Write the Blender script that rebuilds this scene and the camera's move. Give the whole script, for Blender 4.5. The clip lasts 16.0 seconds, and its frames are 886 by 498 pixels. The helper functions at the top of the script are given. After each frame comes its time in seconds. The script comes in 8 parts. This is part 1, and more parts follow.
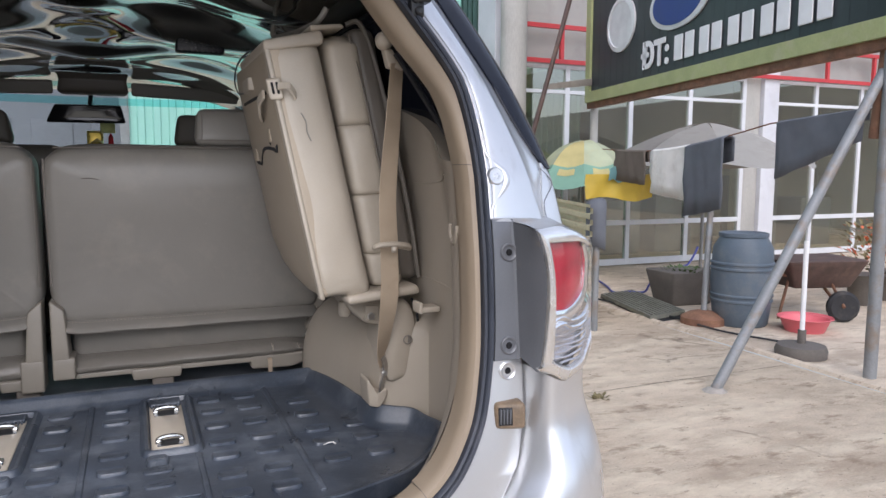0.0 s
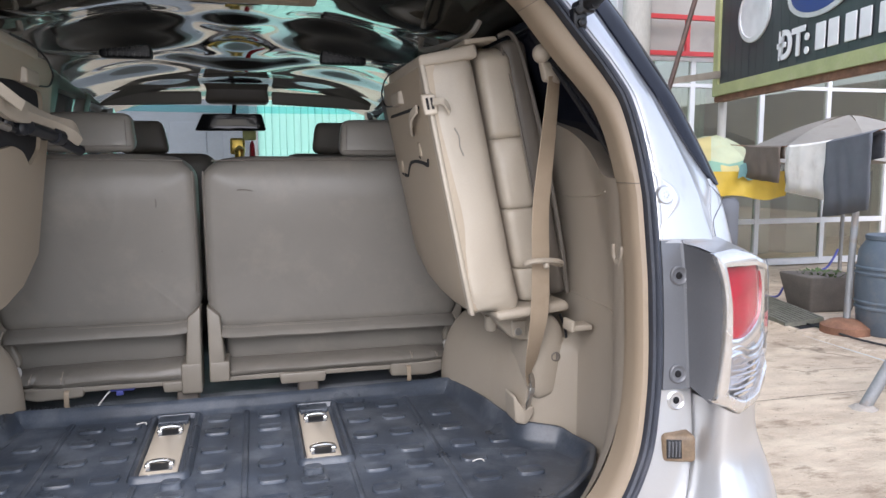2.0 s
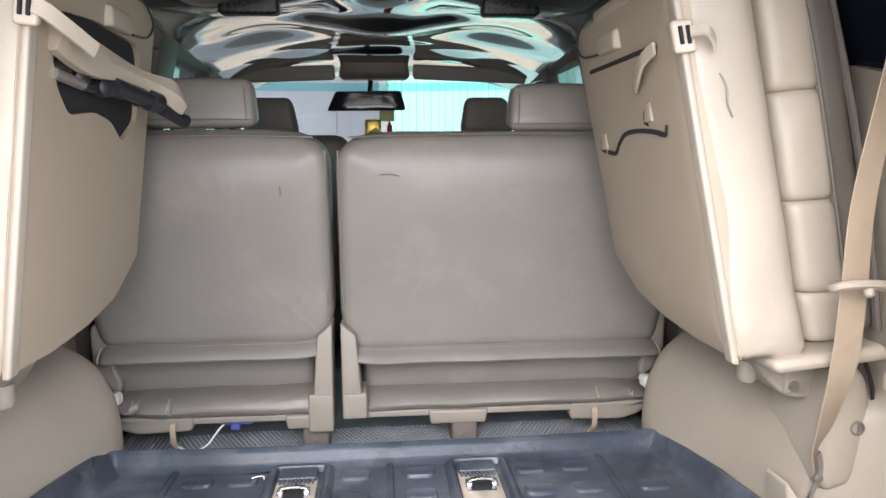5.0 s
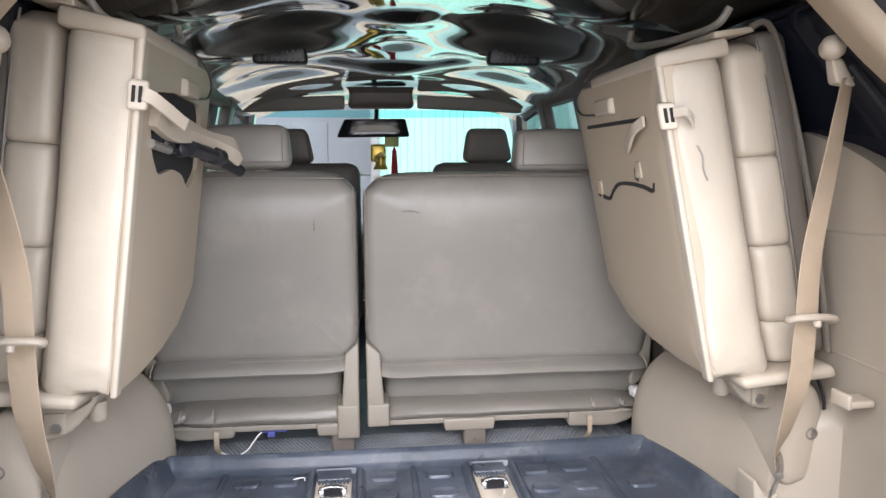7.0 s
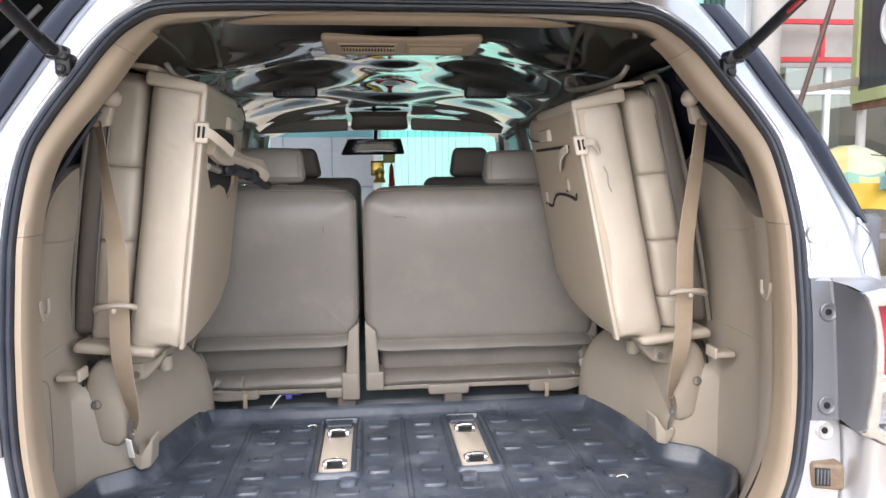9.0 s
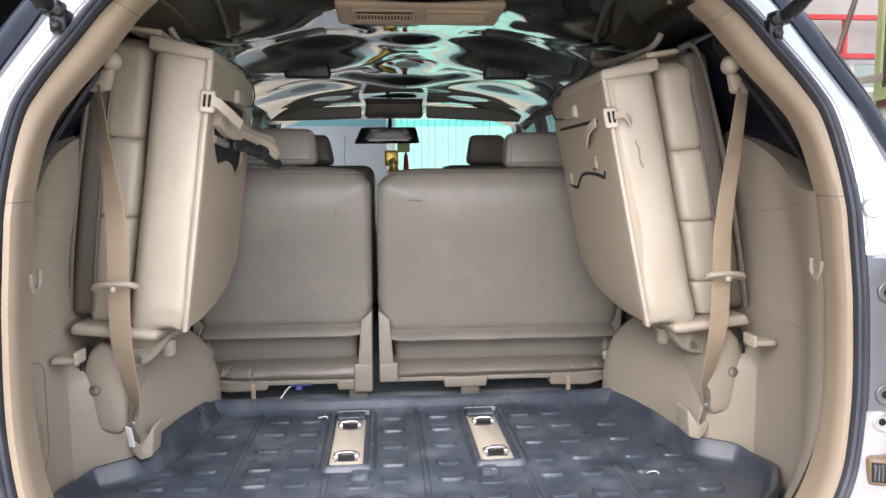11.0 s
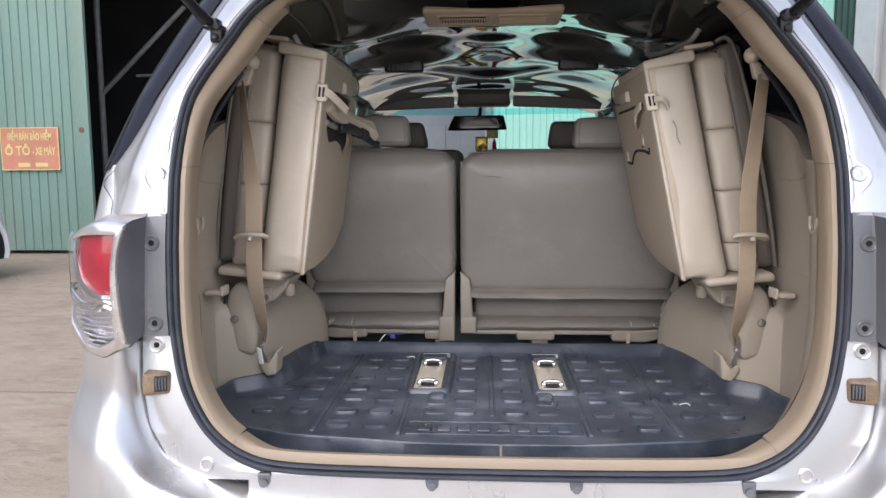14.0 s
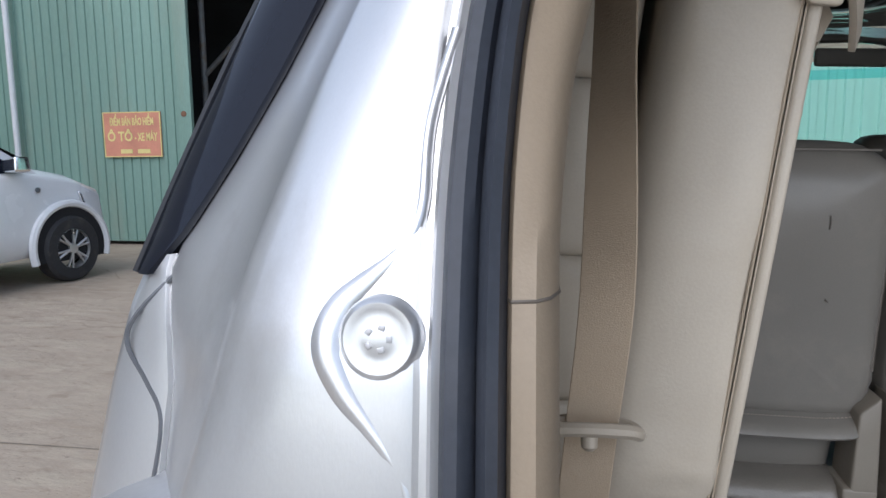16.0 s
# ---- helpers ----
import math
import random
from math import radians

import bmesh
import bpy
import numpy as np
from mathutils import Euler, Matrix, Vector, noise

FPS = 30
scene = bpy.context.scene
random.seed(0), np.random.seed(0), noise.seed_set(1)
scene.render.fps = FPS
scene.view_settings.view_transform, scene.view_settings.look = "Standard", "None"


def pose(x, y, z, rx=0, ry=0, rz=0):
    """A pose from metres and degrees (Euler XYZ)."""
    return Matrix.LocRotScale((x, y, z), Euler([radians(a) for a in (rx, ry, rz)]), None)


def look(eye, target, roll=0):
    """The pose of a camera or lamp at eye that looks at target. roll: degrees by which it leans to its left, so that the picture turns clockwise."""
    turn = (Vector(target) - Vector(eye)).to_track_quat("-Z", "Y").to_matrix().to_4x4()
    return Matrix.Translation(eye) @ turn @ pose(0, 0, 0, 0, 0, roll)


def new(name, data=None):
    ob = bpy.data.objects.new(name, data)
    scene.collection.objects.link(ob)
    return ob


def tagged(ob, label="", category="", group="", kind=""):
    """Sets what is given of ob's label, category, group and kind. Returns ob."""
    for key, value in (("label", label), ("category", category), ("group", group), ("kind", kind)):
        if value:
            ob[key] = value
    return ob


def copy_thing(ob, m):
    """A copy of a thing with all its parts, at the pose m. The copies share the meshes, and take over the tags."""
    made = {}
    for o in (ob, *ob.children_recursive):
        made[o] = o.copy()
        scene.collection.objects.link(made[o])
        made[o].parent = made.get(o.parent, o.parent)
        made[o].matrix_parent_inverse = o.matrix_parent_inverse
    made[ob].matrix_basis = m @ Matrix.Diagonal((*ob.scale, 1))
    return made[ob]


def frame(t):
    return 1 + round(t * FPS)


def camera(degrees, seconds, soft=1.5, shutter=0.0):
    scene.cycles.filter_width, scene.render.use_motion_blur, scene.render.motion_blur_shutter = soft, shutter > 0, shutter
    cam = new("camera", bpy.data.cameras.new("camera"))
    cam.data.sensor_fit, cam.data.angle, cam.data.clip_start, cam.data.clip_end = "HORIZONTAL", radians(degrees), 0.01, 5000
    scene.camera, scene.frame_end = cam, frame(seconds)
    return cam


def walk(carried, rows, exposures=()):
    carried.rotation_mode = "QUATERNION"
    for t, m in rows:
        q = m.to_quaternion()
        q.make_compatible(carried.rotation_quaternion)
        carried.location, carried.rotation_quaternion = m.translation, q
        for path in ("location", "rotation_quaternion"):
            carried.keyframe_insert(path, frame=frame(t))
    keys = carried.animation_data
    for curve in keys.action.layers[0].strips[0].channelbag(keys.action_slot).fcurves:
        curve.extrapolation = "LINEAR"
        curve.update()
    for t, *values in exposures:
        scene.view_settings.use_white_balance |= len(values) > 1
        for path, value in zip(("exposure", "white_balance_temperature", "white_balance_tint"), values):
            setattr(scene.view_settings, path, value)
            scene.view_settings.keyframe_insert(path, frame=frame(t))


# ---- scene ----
cam = camera(63.2, 16.0)
PATH = [
    (0, (0.115, -1.156, 1.383), (0.899, 0.671, 1.165), 0.2),
    (0.5, (0.124, -1.139, 1.388), (0.852, 0.711, 1.171), 0.2),
    (1, (0.106, -1.137, 1.405), (0.768, 0.737, 1.179), 0.1),
    (1.5, (0.077, -1.119, 1.423), (0.658, 0.782, 1.194), -0.0),
    (2, (0.038, -1.094, 1.425), (0.537, 0.829, 1.193), -0.2),
    (2.5, (0.021, -1.072, 1.425), (0.44, 0.87, 1.19), -0.2),
    (3, (0.0, -1.034, 1.418), (0.348, 0.921, 1.184), -0.3),
    (3.5, (0.0, -0.917, 1.426), (0.281, 1.049, 1.187), -0.4),
    (4, (0.037, -0.745, 1.413), (0.261, 1.228, 1.173), -0.4),
    (4.5, (0.037, -0.657, 1.394), (0.222, 1.319, 1.148), -0.4),
    (5, (-0.009, -0.566, 1.393), (0.158, 1.411, 1.141), -0.5),
    (5.2, (-0.038, -0.505, 1.414), (0.124, 1.472, 1.153), -0.6),
    (7.3, (-0.126, -0.889, 1.479), (0.093, 1.085, 1.248), -0.2),
    (7.5, (-0.155, -0.985, 1.462), (0.07, 0.99, 1.238), -0.1),
    (8, (-0.182, -1.157, 1.495), (0.051, 0.818, 1.278), -0.1),
    (8.1, (-0.169, -1.191, 1.48), (0.064, 0.785, 1.283), 0.1),
    (8.2, (-0.154, -1.221, 1.493), (0.079, 0.754, 1.284), -0.1),
    (10.3, (-0.06, -1.165, 1.446), (0.111, 0.817, 1.244), -0.2),
    (10.5, (-0.075, -1.148, 1.433), (0.096, 0.834, 1.236), -0.2),
    (11, (-0.09, -1.122, 1.431), (0.076, 0.861, 1.227), -0.3),
    (11.5, (-0.079, -1.148, 1.427), (0.086, 0.835, 1.226), -0.2),
    (12, (0.053, -1.247, 1.436), (0.192, 0.737, 1.233), -0.5),
    (12.5, (0.157, -1.321, 1.435), (0.267, 0.665, 1.226), -0.6),
    (13, (0.156, -1.426, 1.433), (0.218, 0.562, 1.23), -0.4),
    (13.5, (0.087, -1.573, 1.419), (0.067, 0.416, 1.208), -0.3),
    (14, (-0.021, -1.471, 1.389), (-0.137, 0.513, 1.164), -0.3),
    (14.5, (-0.177, -1.14, 1.392), (-0.391, 0.832, 1.14), -0.5),
    (15, (-0.381, -0.834, 1.311), (-0.677, 1.125, 1.038), -0.7),
    (15.2, (-0.478, -0.715, 1.328), (-0.792, 1.238, 1.036), -0.4),
    (15.5, (-0.562, -0.536, 1.365), (-0.916, 1.411, 1.074), -0.8),
    (15.8, (-0.623, -0.346, 1.41), (-0.981, 1.598, 1.109), -0.4),
    (16, (-0.632, -0.25, 1.45), (-0.998, 1.697, 1.174), -0.7),
]
walk(cam, [(t, look(eye, target, roll)) for t, eye, target, roll in PATH], [(0.0, 0.10, 6250, 15), (0.5, 0.20, 6250, 15), (1.0, 0.30, 6250, 15), (2.5, 0.66, 6300, 15), (4.0, 1.11, 6350, 15), (5.0, 1.20, 6400, 15), (7.4, 1.24, 6350, 15), (8.2, 0.98, 6420, 15), (11.0, 0.93, 6550, 15), (12.0, 0.76, 6480, 15), (12.5, 0.63, 6450, 15), (13.0, 0.54, 6430, 15), (13.5, 0.36, 6400, 15), (14.0, 0.34, 6450, 16), (15.0, 0.62, 6550, 16), (15.5, 0.38, 6220, 14), (16.0, -0.10, 6000, 11)])

# ---- world, sun, exposure ----
world = bpy.data.worlds.new("sky")
scene.world = world
world.use_nodes = True
wn = world.node_tree.nodes
sky = wn.new("ShaderNodeTexSky")
sky.sky_type = "NISHITA"
sky.sun_disc = False
sky.sun_elevation = radians(42)
sky.sun_rotation = radians(200)
sky.air_density = 1.0
sky.dust_density = 1.5
wn["Background"].inputs["Strength"].default_value = 0.15
# thin bright cloud over the whole sky
veil = wn.new("ShaderNodeVectorMath")
veil.operation = "ADD"
veil.inputs[1].default_value = (3.05, 3.12, 3.2)
world.node_tree.links.new(sky.outputs["Color"], veil.inputs[0])
world.node_tree.links.new(veil.outputs["Vector"], wn["Background"].inputs["Color"])

sun = new("sun", bpy.data.lights.new("sun", "SUN"))
sun.data.energy, sun.data.angle, sun.data.color = 1.5, radians(50), (1.0, 0.975, 0.95)
sun.matrix_basis = look((-3.0, -10.0, 9.0), (0, 0, 0))

# area lamp added in the open boot, lifting the cabin beyond the sky's own light
day = new("boot_daylight_fill", bpy.data.lights.new("boot_daylight_fill", "AREA"))
day.data.shape, day.data.size, day.data.size_y, day.data.energy = "RECTANGLE", 0.90, 0.50, 3.15
day.data.color = (0.97, 0.985, 1.0)
day.data.spread = radians(138)
day.matrix_basis = look((0, -0.03, 1.36), (0, 0.75, 0.93))

# ---- materials ----
MATS = {}


def material(name, color, rough=0.5, metal=0.0, var=0.12, scale=6.0, grain=220.0, bump=0.08, dirt=None, dirt_amount=0.5,
             dirt_scale=3.0, coat=0.0, spec=0.5, stretch=(1, 1, 1), per_object=0.0, rough_var=0.1, dirt_low=0.52, fine_var=0.5):
    """Plain surface: two scales of colour change, optional stains of another colour, fine bump."""
    m = bpy.data.materials.new(name)
    m.use_nodes = True
    n, l = m.node_tree.nodes, m.node_tree.links
    b = n["Principled BSDF"]
    b.inputs["Metallic"].default_value = metal
    b.inputs["Specular IOR Level"].default_value = spec
    b.inputs["Coat Weight"].default_value = coat
    b.inputs["Coat Roughness"].default_value = 0.08
    tc = n.new("ShaderNodeTexCoord")
    mp = n.new("ShaderNodeMapping")
    mp.inputs["Scale"].default_value = stretch
    l.new(tc.outputs["Object"], mp.inputs["Vector"])
    big = n.new("ShaderNodeTexNoise")
    big.inputs["Scale"].default_value, big.inputs["Detail"].default_value = scale, 6
    fine = n.new("ShaderNodeTexNoise")
    fine.inputs["Scale"].default_value, fine.inputs["Detail"].default_value = grain, 3
    l.new(mp.outputs["Vector"], big.inputs["Vector"])
    l.new(mp.outputs["Vector"], fine.inputs["Vector"])
    ramp = n.new("ShaderNodeMapRange")
    ramp.inputs["From Min"].default_value, ramp.inputs["From Max"].default_value = 0.3, 0.7
    ramp.inputs["To Min"].default_value, ramp.inputs["To Max"].default_value = 1 - var, 1 + var
    l.new(big.outputs["Fac"], ramp.inputs["Value"])
    r2 = n.new("ShaderNodeMapRange")
    r2.inputs["From Min"].default_value, r2.inputs["From Max"].default_value = 0.3, 0.7
    r2.inputs["To Min"].default_value, r2.inputs["To Max"].default_value = 1 - var * fine_var, 1 + var * fine_var
    l.new(fine.outputs["Fac"], r2.inputs["Value"])
    mul = n.new("ShaderNodeMath")
    mul.operation = "MULTIPLY"
    l.new(ramp.outputs["Result"], mul.inputs[0])
    l.new(r2.outputs["Result"], mul.inputs[1])
    last = mul.outputs[0]
    if per_object:
        oi = n.new("ShaderNodeObjectInfo")
        r3 = n.new("ShaderNodeMapRange")
        r3.inputs["To Min"].default_value, r3.inputs["To Max"].default_value = 1 - per_object, 1 + per_object
        l.new(oi.outputs["Random"], r3.inputs["Value"])
        m3 = n.new("ShaderNodeMath")
        m3.operation = "MULTIPLY"
        l.new(last, m3.inputs[0])
        l.new(r3.outputs["Result"], m3.inputs[1])
        last = m3.outputs[0]
    mix = n.new("ShaderNodeVectorMath")
    mix.operation = "SCALE"
    mix.inputs[0].default_value = color
    l.new(last, mix.inputs["Scale"])
    out = mix.outputs["Vector"]
    if dirt:
        dn = n.new("ShaderNodeTexNoise")
        dn.inputs["Scale"].default_value, dn.inputs["Detail"].default_value, dn.inputs["Roughness"].default_value = dirt_scale, 8, 0.65
        l.new(mp.outputs["Vector"], dn.inputs["Vector"])
        dr = n.new("ShaderNodeMapRange")
        dr.inputs["From Min"].default_value, dr.inputs["From Max"].default_value = dirt_low, dirt_low + 0.2
        dr.inputs["To Max"].default_value = dirt_amount
        l.new(dn.outputs["Fac"], dr.inputs["Value"])
        dm = n.new("ShaderNodeMix")
        dm.data_type = "RGBA"
        l.new(dr.outputs["Result"], dm.inputs["Factor"])
        l.new(out, dm.inputs["A"])
        dm.inputs["B"].default_value = (*dirt, 1)
        out = dm.outputs["Result"]
    l.new(out, b.inputs["Base Color"])
    rr = n.new("ShaderNodeMapRange")
    rr.inputs["To Min"].default_value, rr.inputs["To Max"].default_value = max(0.0, rough - rough_var), min(1.0, rough + rough_var)
    l.new(big.outputs["Fac"], rr.inputs["Value"])
    l.new(rr.outputs["Result"], b.inputs["Roughness"])
    if bump:
        bp = n.new("ShaderNodeBump")
        bp.inputs["Strength"].default_value, bp.inputs["Distance"].default_value = bump, 0.002
        l.new(fine.outputs["Fac"], bp.inputs["Height"])
        l.new(bp.outputs["Normal"], b.inputs["Normal"])
    MATS[name] = m
    return m


def glass(name, tint, gloss=0.08, rough=0.0):
    """Thin pane: see-through with a tint, and a share of mirror."""
    m = bpy.data.materials.new(name)
    m.use_nodes = True
    n, l = m.node_tree.nodes, m.node_tree.links
    n.remove(n["Principled BSDF"])
    tr = n.new("ShaderNodeBsdfTransparent")
    tr.inputs["Color"].default_value = (*tint, 1)
    gl = n.new("ShaderNodeBsdfGlossy")
    gl.inputs["Roughness"].default_value = rough
    gl.inputs["Color"].default_value = (1, 1, 1, 1)
    mx = n.new("ShaderNodeMixShader")
    lw = n.new("ShaderNodeLayerWeight")
    lw.inputs["Blend"].default_value = 0.5
    pw = n.new("ShaderNodeMath")
    pw.operation = "POWER"
    pw.inputs[1].default_value = 5.0
    l.new(lw.outputs["Facing"], pw.inputs[0])
    ad = n.new("ShaderNodeMath")
    ad.operation = "ADD"
    ad.inputs[1].default_value = gloss
    ad.use_clamp = True
    l.new(pw.outputs[0], ad.inputs[0])
    l.new(ad.outputs[0], mx.inputs["Fac"])
    l.new(tr.outputs[0], mx.inputs[1])
    l.new(gl.outputs[0], mx.inputs[2])
    l.new(mx.outputs[0], n["Material Output"].inputs["Surface"])
    MATS[name] = m
    return m


plastic = material("beige_plastic", (0.350, 0.303, 0.242), 0.48, var=0.05, scale=5, grain=500, bump=0.12, dirt=(0.30, 0.24, 0.17), dirt_amount=0.25, dirt_scale=7)
seat_plastic = material("seat_plastic", (0.24, 0.211, 0.172), 0.45, var=0.05, scale=6, grain=500, bump=0.1)
plastic_pale = material("pale_beige_plastic", (0.44, 0.385, 0.31), 0.42, var=0.04, scale=8, grain=400, bump=0.06)
vinyl = material("beige_vinyl", (0.385, 0.338, 0.273), 0.42, var=0.05, scale=7, grain=380, bump=0.10, dirt=(0.36, 0.30, 0.22), dirt_amount=0.3, dirt_scale=5)
vinyl_grey = material("taupe_vinyl", (0.206, 0.189, 0.166), 0.40, var=0.05, scale=5, grain=420, bump=0.11, dirt=(0.33, 0.29, 0.24), dirt_amount=0.3, dirt_scale=6)
trim_tan = material("tan_trim_plastic", (0.345, 0.275, 0.197), 0.5, var=0.05, scale=5, grain=500, bump=0.12, dirt=(0.27, 0.21, 0.15), dirt_amount=0.25, dirt_scale=7)
vinyl_sheen = material("glossy_taupe_vinyl", (0.185, 0.167, 0.143), 0.36, var=0.08, scale=9, grain=300, bump=0.25)


def wrinkle(m, scale, strength, distance):
    """Soft creases in stretched vinyl."""
    n, l = m.node_tree.nodes, m.node_tree.links
    old = n["Principled BSDF"].inputs["Normal"].links[0].from_node
    tc = n.new("ShaderNodeTexCoord")
    t = n.new("ShaderNodeTexNoise")
    t.inputs["Scale"].default_value, t.inputs["Detail"].default_value, t.inputs["Distortion"].default_value = scale, 2, 0.8
    l.new(tc.outputs["Object"], t.inputs["Vector"])
    bp = n.new("ShaderNodeBump")
    bp.inputs["Strength"].default_value, bp.inputs["Distance"].default_value = strength, distance
    l.new(t.outputs["Fac"], bp.inputs["Height"])
    l.new(bp.outputs["Normal"], old.inputs["Normal"])


wrinkle(vinyl, 7, 0.5, 0.012)
wrinkle(vinyl_grey, 6, 0.4, 0.010)
wrinkle(vinyl_sheen, 12, 0.5, 0.008)
bolster_vinyl = material("bolster_vinyl", (0.135, 0.118, 0.098), 0.42, var=0.06, scale=5, grain=420, bump=0.2)
vinyl_dark = material("dark_taupe_vinyl", (0.15, 0.13, 0.11), 0.45, var=0.06, scale=5, grain=420, bump=0.2)
seat_board = material("seat_board", (0.345, 0.285, 0.212), 0.5, var=0.05, scale=4, grain=600, bump=0.2, dirt=(0.30, 0.25, 0.19), dirt_amount=0.35, dirt_scale=5)
webbing = material("belt_webbing", (0.38, 0.30, 0.215), 0.6, var=0.08, scale=9, grain=700, bump=0.35, dirt=(0.26, 0.19, 0.13), dirt_amount=0.45, dirt_scale=14)
mat_rubber = material("mat_rubber", (0.043, 0.053, 0.070), 0.33, var=0.3, scale=9, grain=260, bump=0.22, dirt=(0.135, 0.150, 0.172), dirt_amount=0.6, dirt_scale=11, rough_var=0.18, dirt_low=0.48)
carpet = material("ribbed_carpet", (0.19, 0.20, 0.215), 0.6, var=0.2, scale=12, grain=500, bump=0.5)
black = material("black_plastic", (0.014, 0.015, 0.018), 0.38, var=0.2, scale=12, grain=300, bump=0.1)
# near-black used for the shade inside gaps, slots and recesses
black_gap = material("cavity_shade", (0.012, 0.012, 0.014), 0.9, var=0.1, bump=0)
seal_rubber = material("seal_rubber", (0.045, 0.052, 0.068), 0.5, var=0.15, scale=20, grain=200, bump=0.15, dirt=(0.12, 0.12, 0.13), dirt_amount=0.4, dirt_scale=9)
paint = material("silver_paint", (0.68, 0.685, 0.69), 0.30, metal=0.72, var=0.03, scale=6, grain=900, bump=0.03, coat=0.7, dirt=(0.46, 0.44, 0.41), dirt_amount=0.45, dirt_scale=16, stretch=(1, 1, 0.3), rough_var=0.08, dirt_low=0.56)
grey_trim = material("grey_lamp_trim", (0.15, 0.157, 0.17), 0.42, coat=0.25, metal=0.2, var=0.06, scale=8, grain=300, bump=0.06, dirt=(0.38, 0.29, 0.18), dirt_amount=0.5, dirt_scale=9, dirt_low=0.60)
chrome = material("chrome", (0.88, 0.885, 0.89), 0.17, metal=1.0, var=0.03, scale=9, grain=100, bump=0.0, dirt=(0.55, 0.5, 0.42), dirt_amount=0.4, dirt_scale=14, rough_var=0.05)
galv_pale = material("pale_plug_slot", (0.5, 0.5, 0.51), 0.4, metal=0.5, var=0.05, bump=0.0)
dusty_chrome = material("dusty_chrome", (0.84, 0.835, 0.82), 0.25, metal=0.85, var=0.06, scale=12, grain=200, bump=0.03, dirt=(0.42, 0.36, 0.28), dirt_amount=0.6, dirt_scale=16, rough_var=0.1)
film = material("mirror_film", (0.56, 0.57, 0.56), 0.05, metal=1.0, var=0.05, scale=3, grain=60, bump=0.0, rough_var=0.03)
steel = material("bare_steel", (0.45, 0.44, 0.42), 0.35, metal=0.9, var=0.15, scale=20, grain=150, bump=0.1, dirt=(0.25, 0.15, 0.08), dirt_amount=0.5, dirt_scale=20)
lid_paint = material("dusty_lamp_lid", (0.40, 0.405, 0.41), 0.34, metal=0.3, coat=0.4, var=0.06, scale=8, grain=300, bump=0.06, dirt=(0.40, 0.29, 0.18), dirt_amount=0.75, dirt_scale=11, dirt_low=0.50)
red_lens = material("red_lens", (0.42, 0.030, 0.048), 0.14, var=0.2, scale=30, grain=260, bump=0.2, coat=0.6)
reflector = material("lamp_reflector", (0.72, 0.72, 0.74), 0.22, metal=0.8, var=0.1, scale=30, grain=120, bump=0.25)
brown_rubber = material("brown_rubber", (0.23, 0.165, 0.105), 0.5, var=0.2, scale=30, grain=200, bump=0.2, dirt=(0.06, 0.05, 0.045), dirt_amount=0.7, dirt_scale=18)
tinted = material("tinted_glass", (0.010, 0.012, 0.020), 0.08, var=0.1, bump=0.0, spec=0.3, rough_var=0.02)
clear = glass("clear_glass", (0.93, 0.98, 0.97), 0.05)
band_glass = glass("sun_band_glass", (0.45, 0.90, 0.92), 0.05)
lens_cover = glass("lens_cover", (0.96, 0.96, 0.97), 0.045)
side_glass = glass("side_glass", (0.30, 0.36, 0.38), 0.10)
shop_glass = glass("shop_glass", (0.74, 0.75, 0.66), 0.16)
visor_vinyl = material("visor_vinyl", (0.27, 0.25, 0.22), 0.6, var=0.06, scale=5, grain=420, bump=0.1)
mirror = material("mirror", (0.03, 0.03, 0.034), 0.06, metal=0.35, var=0.05, bump=0)
concrete = material("yard_concrete", (0.57, 0.475, 0.365), 0.85, var=0.12, scale=9, grain=110, bump=0.5, dirt=(0.30, 0.225, 0.16), dirt_amount=0.6, dirt_scale=1.3, stretch=(0.55, 1, 1), dirt_low=0.47, fine_var=0.7)


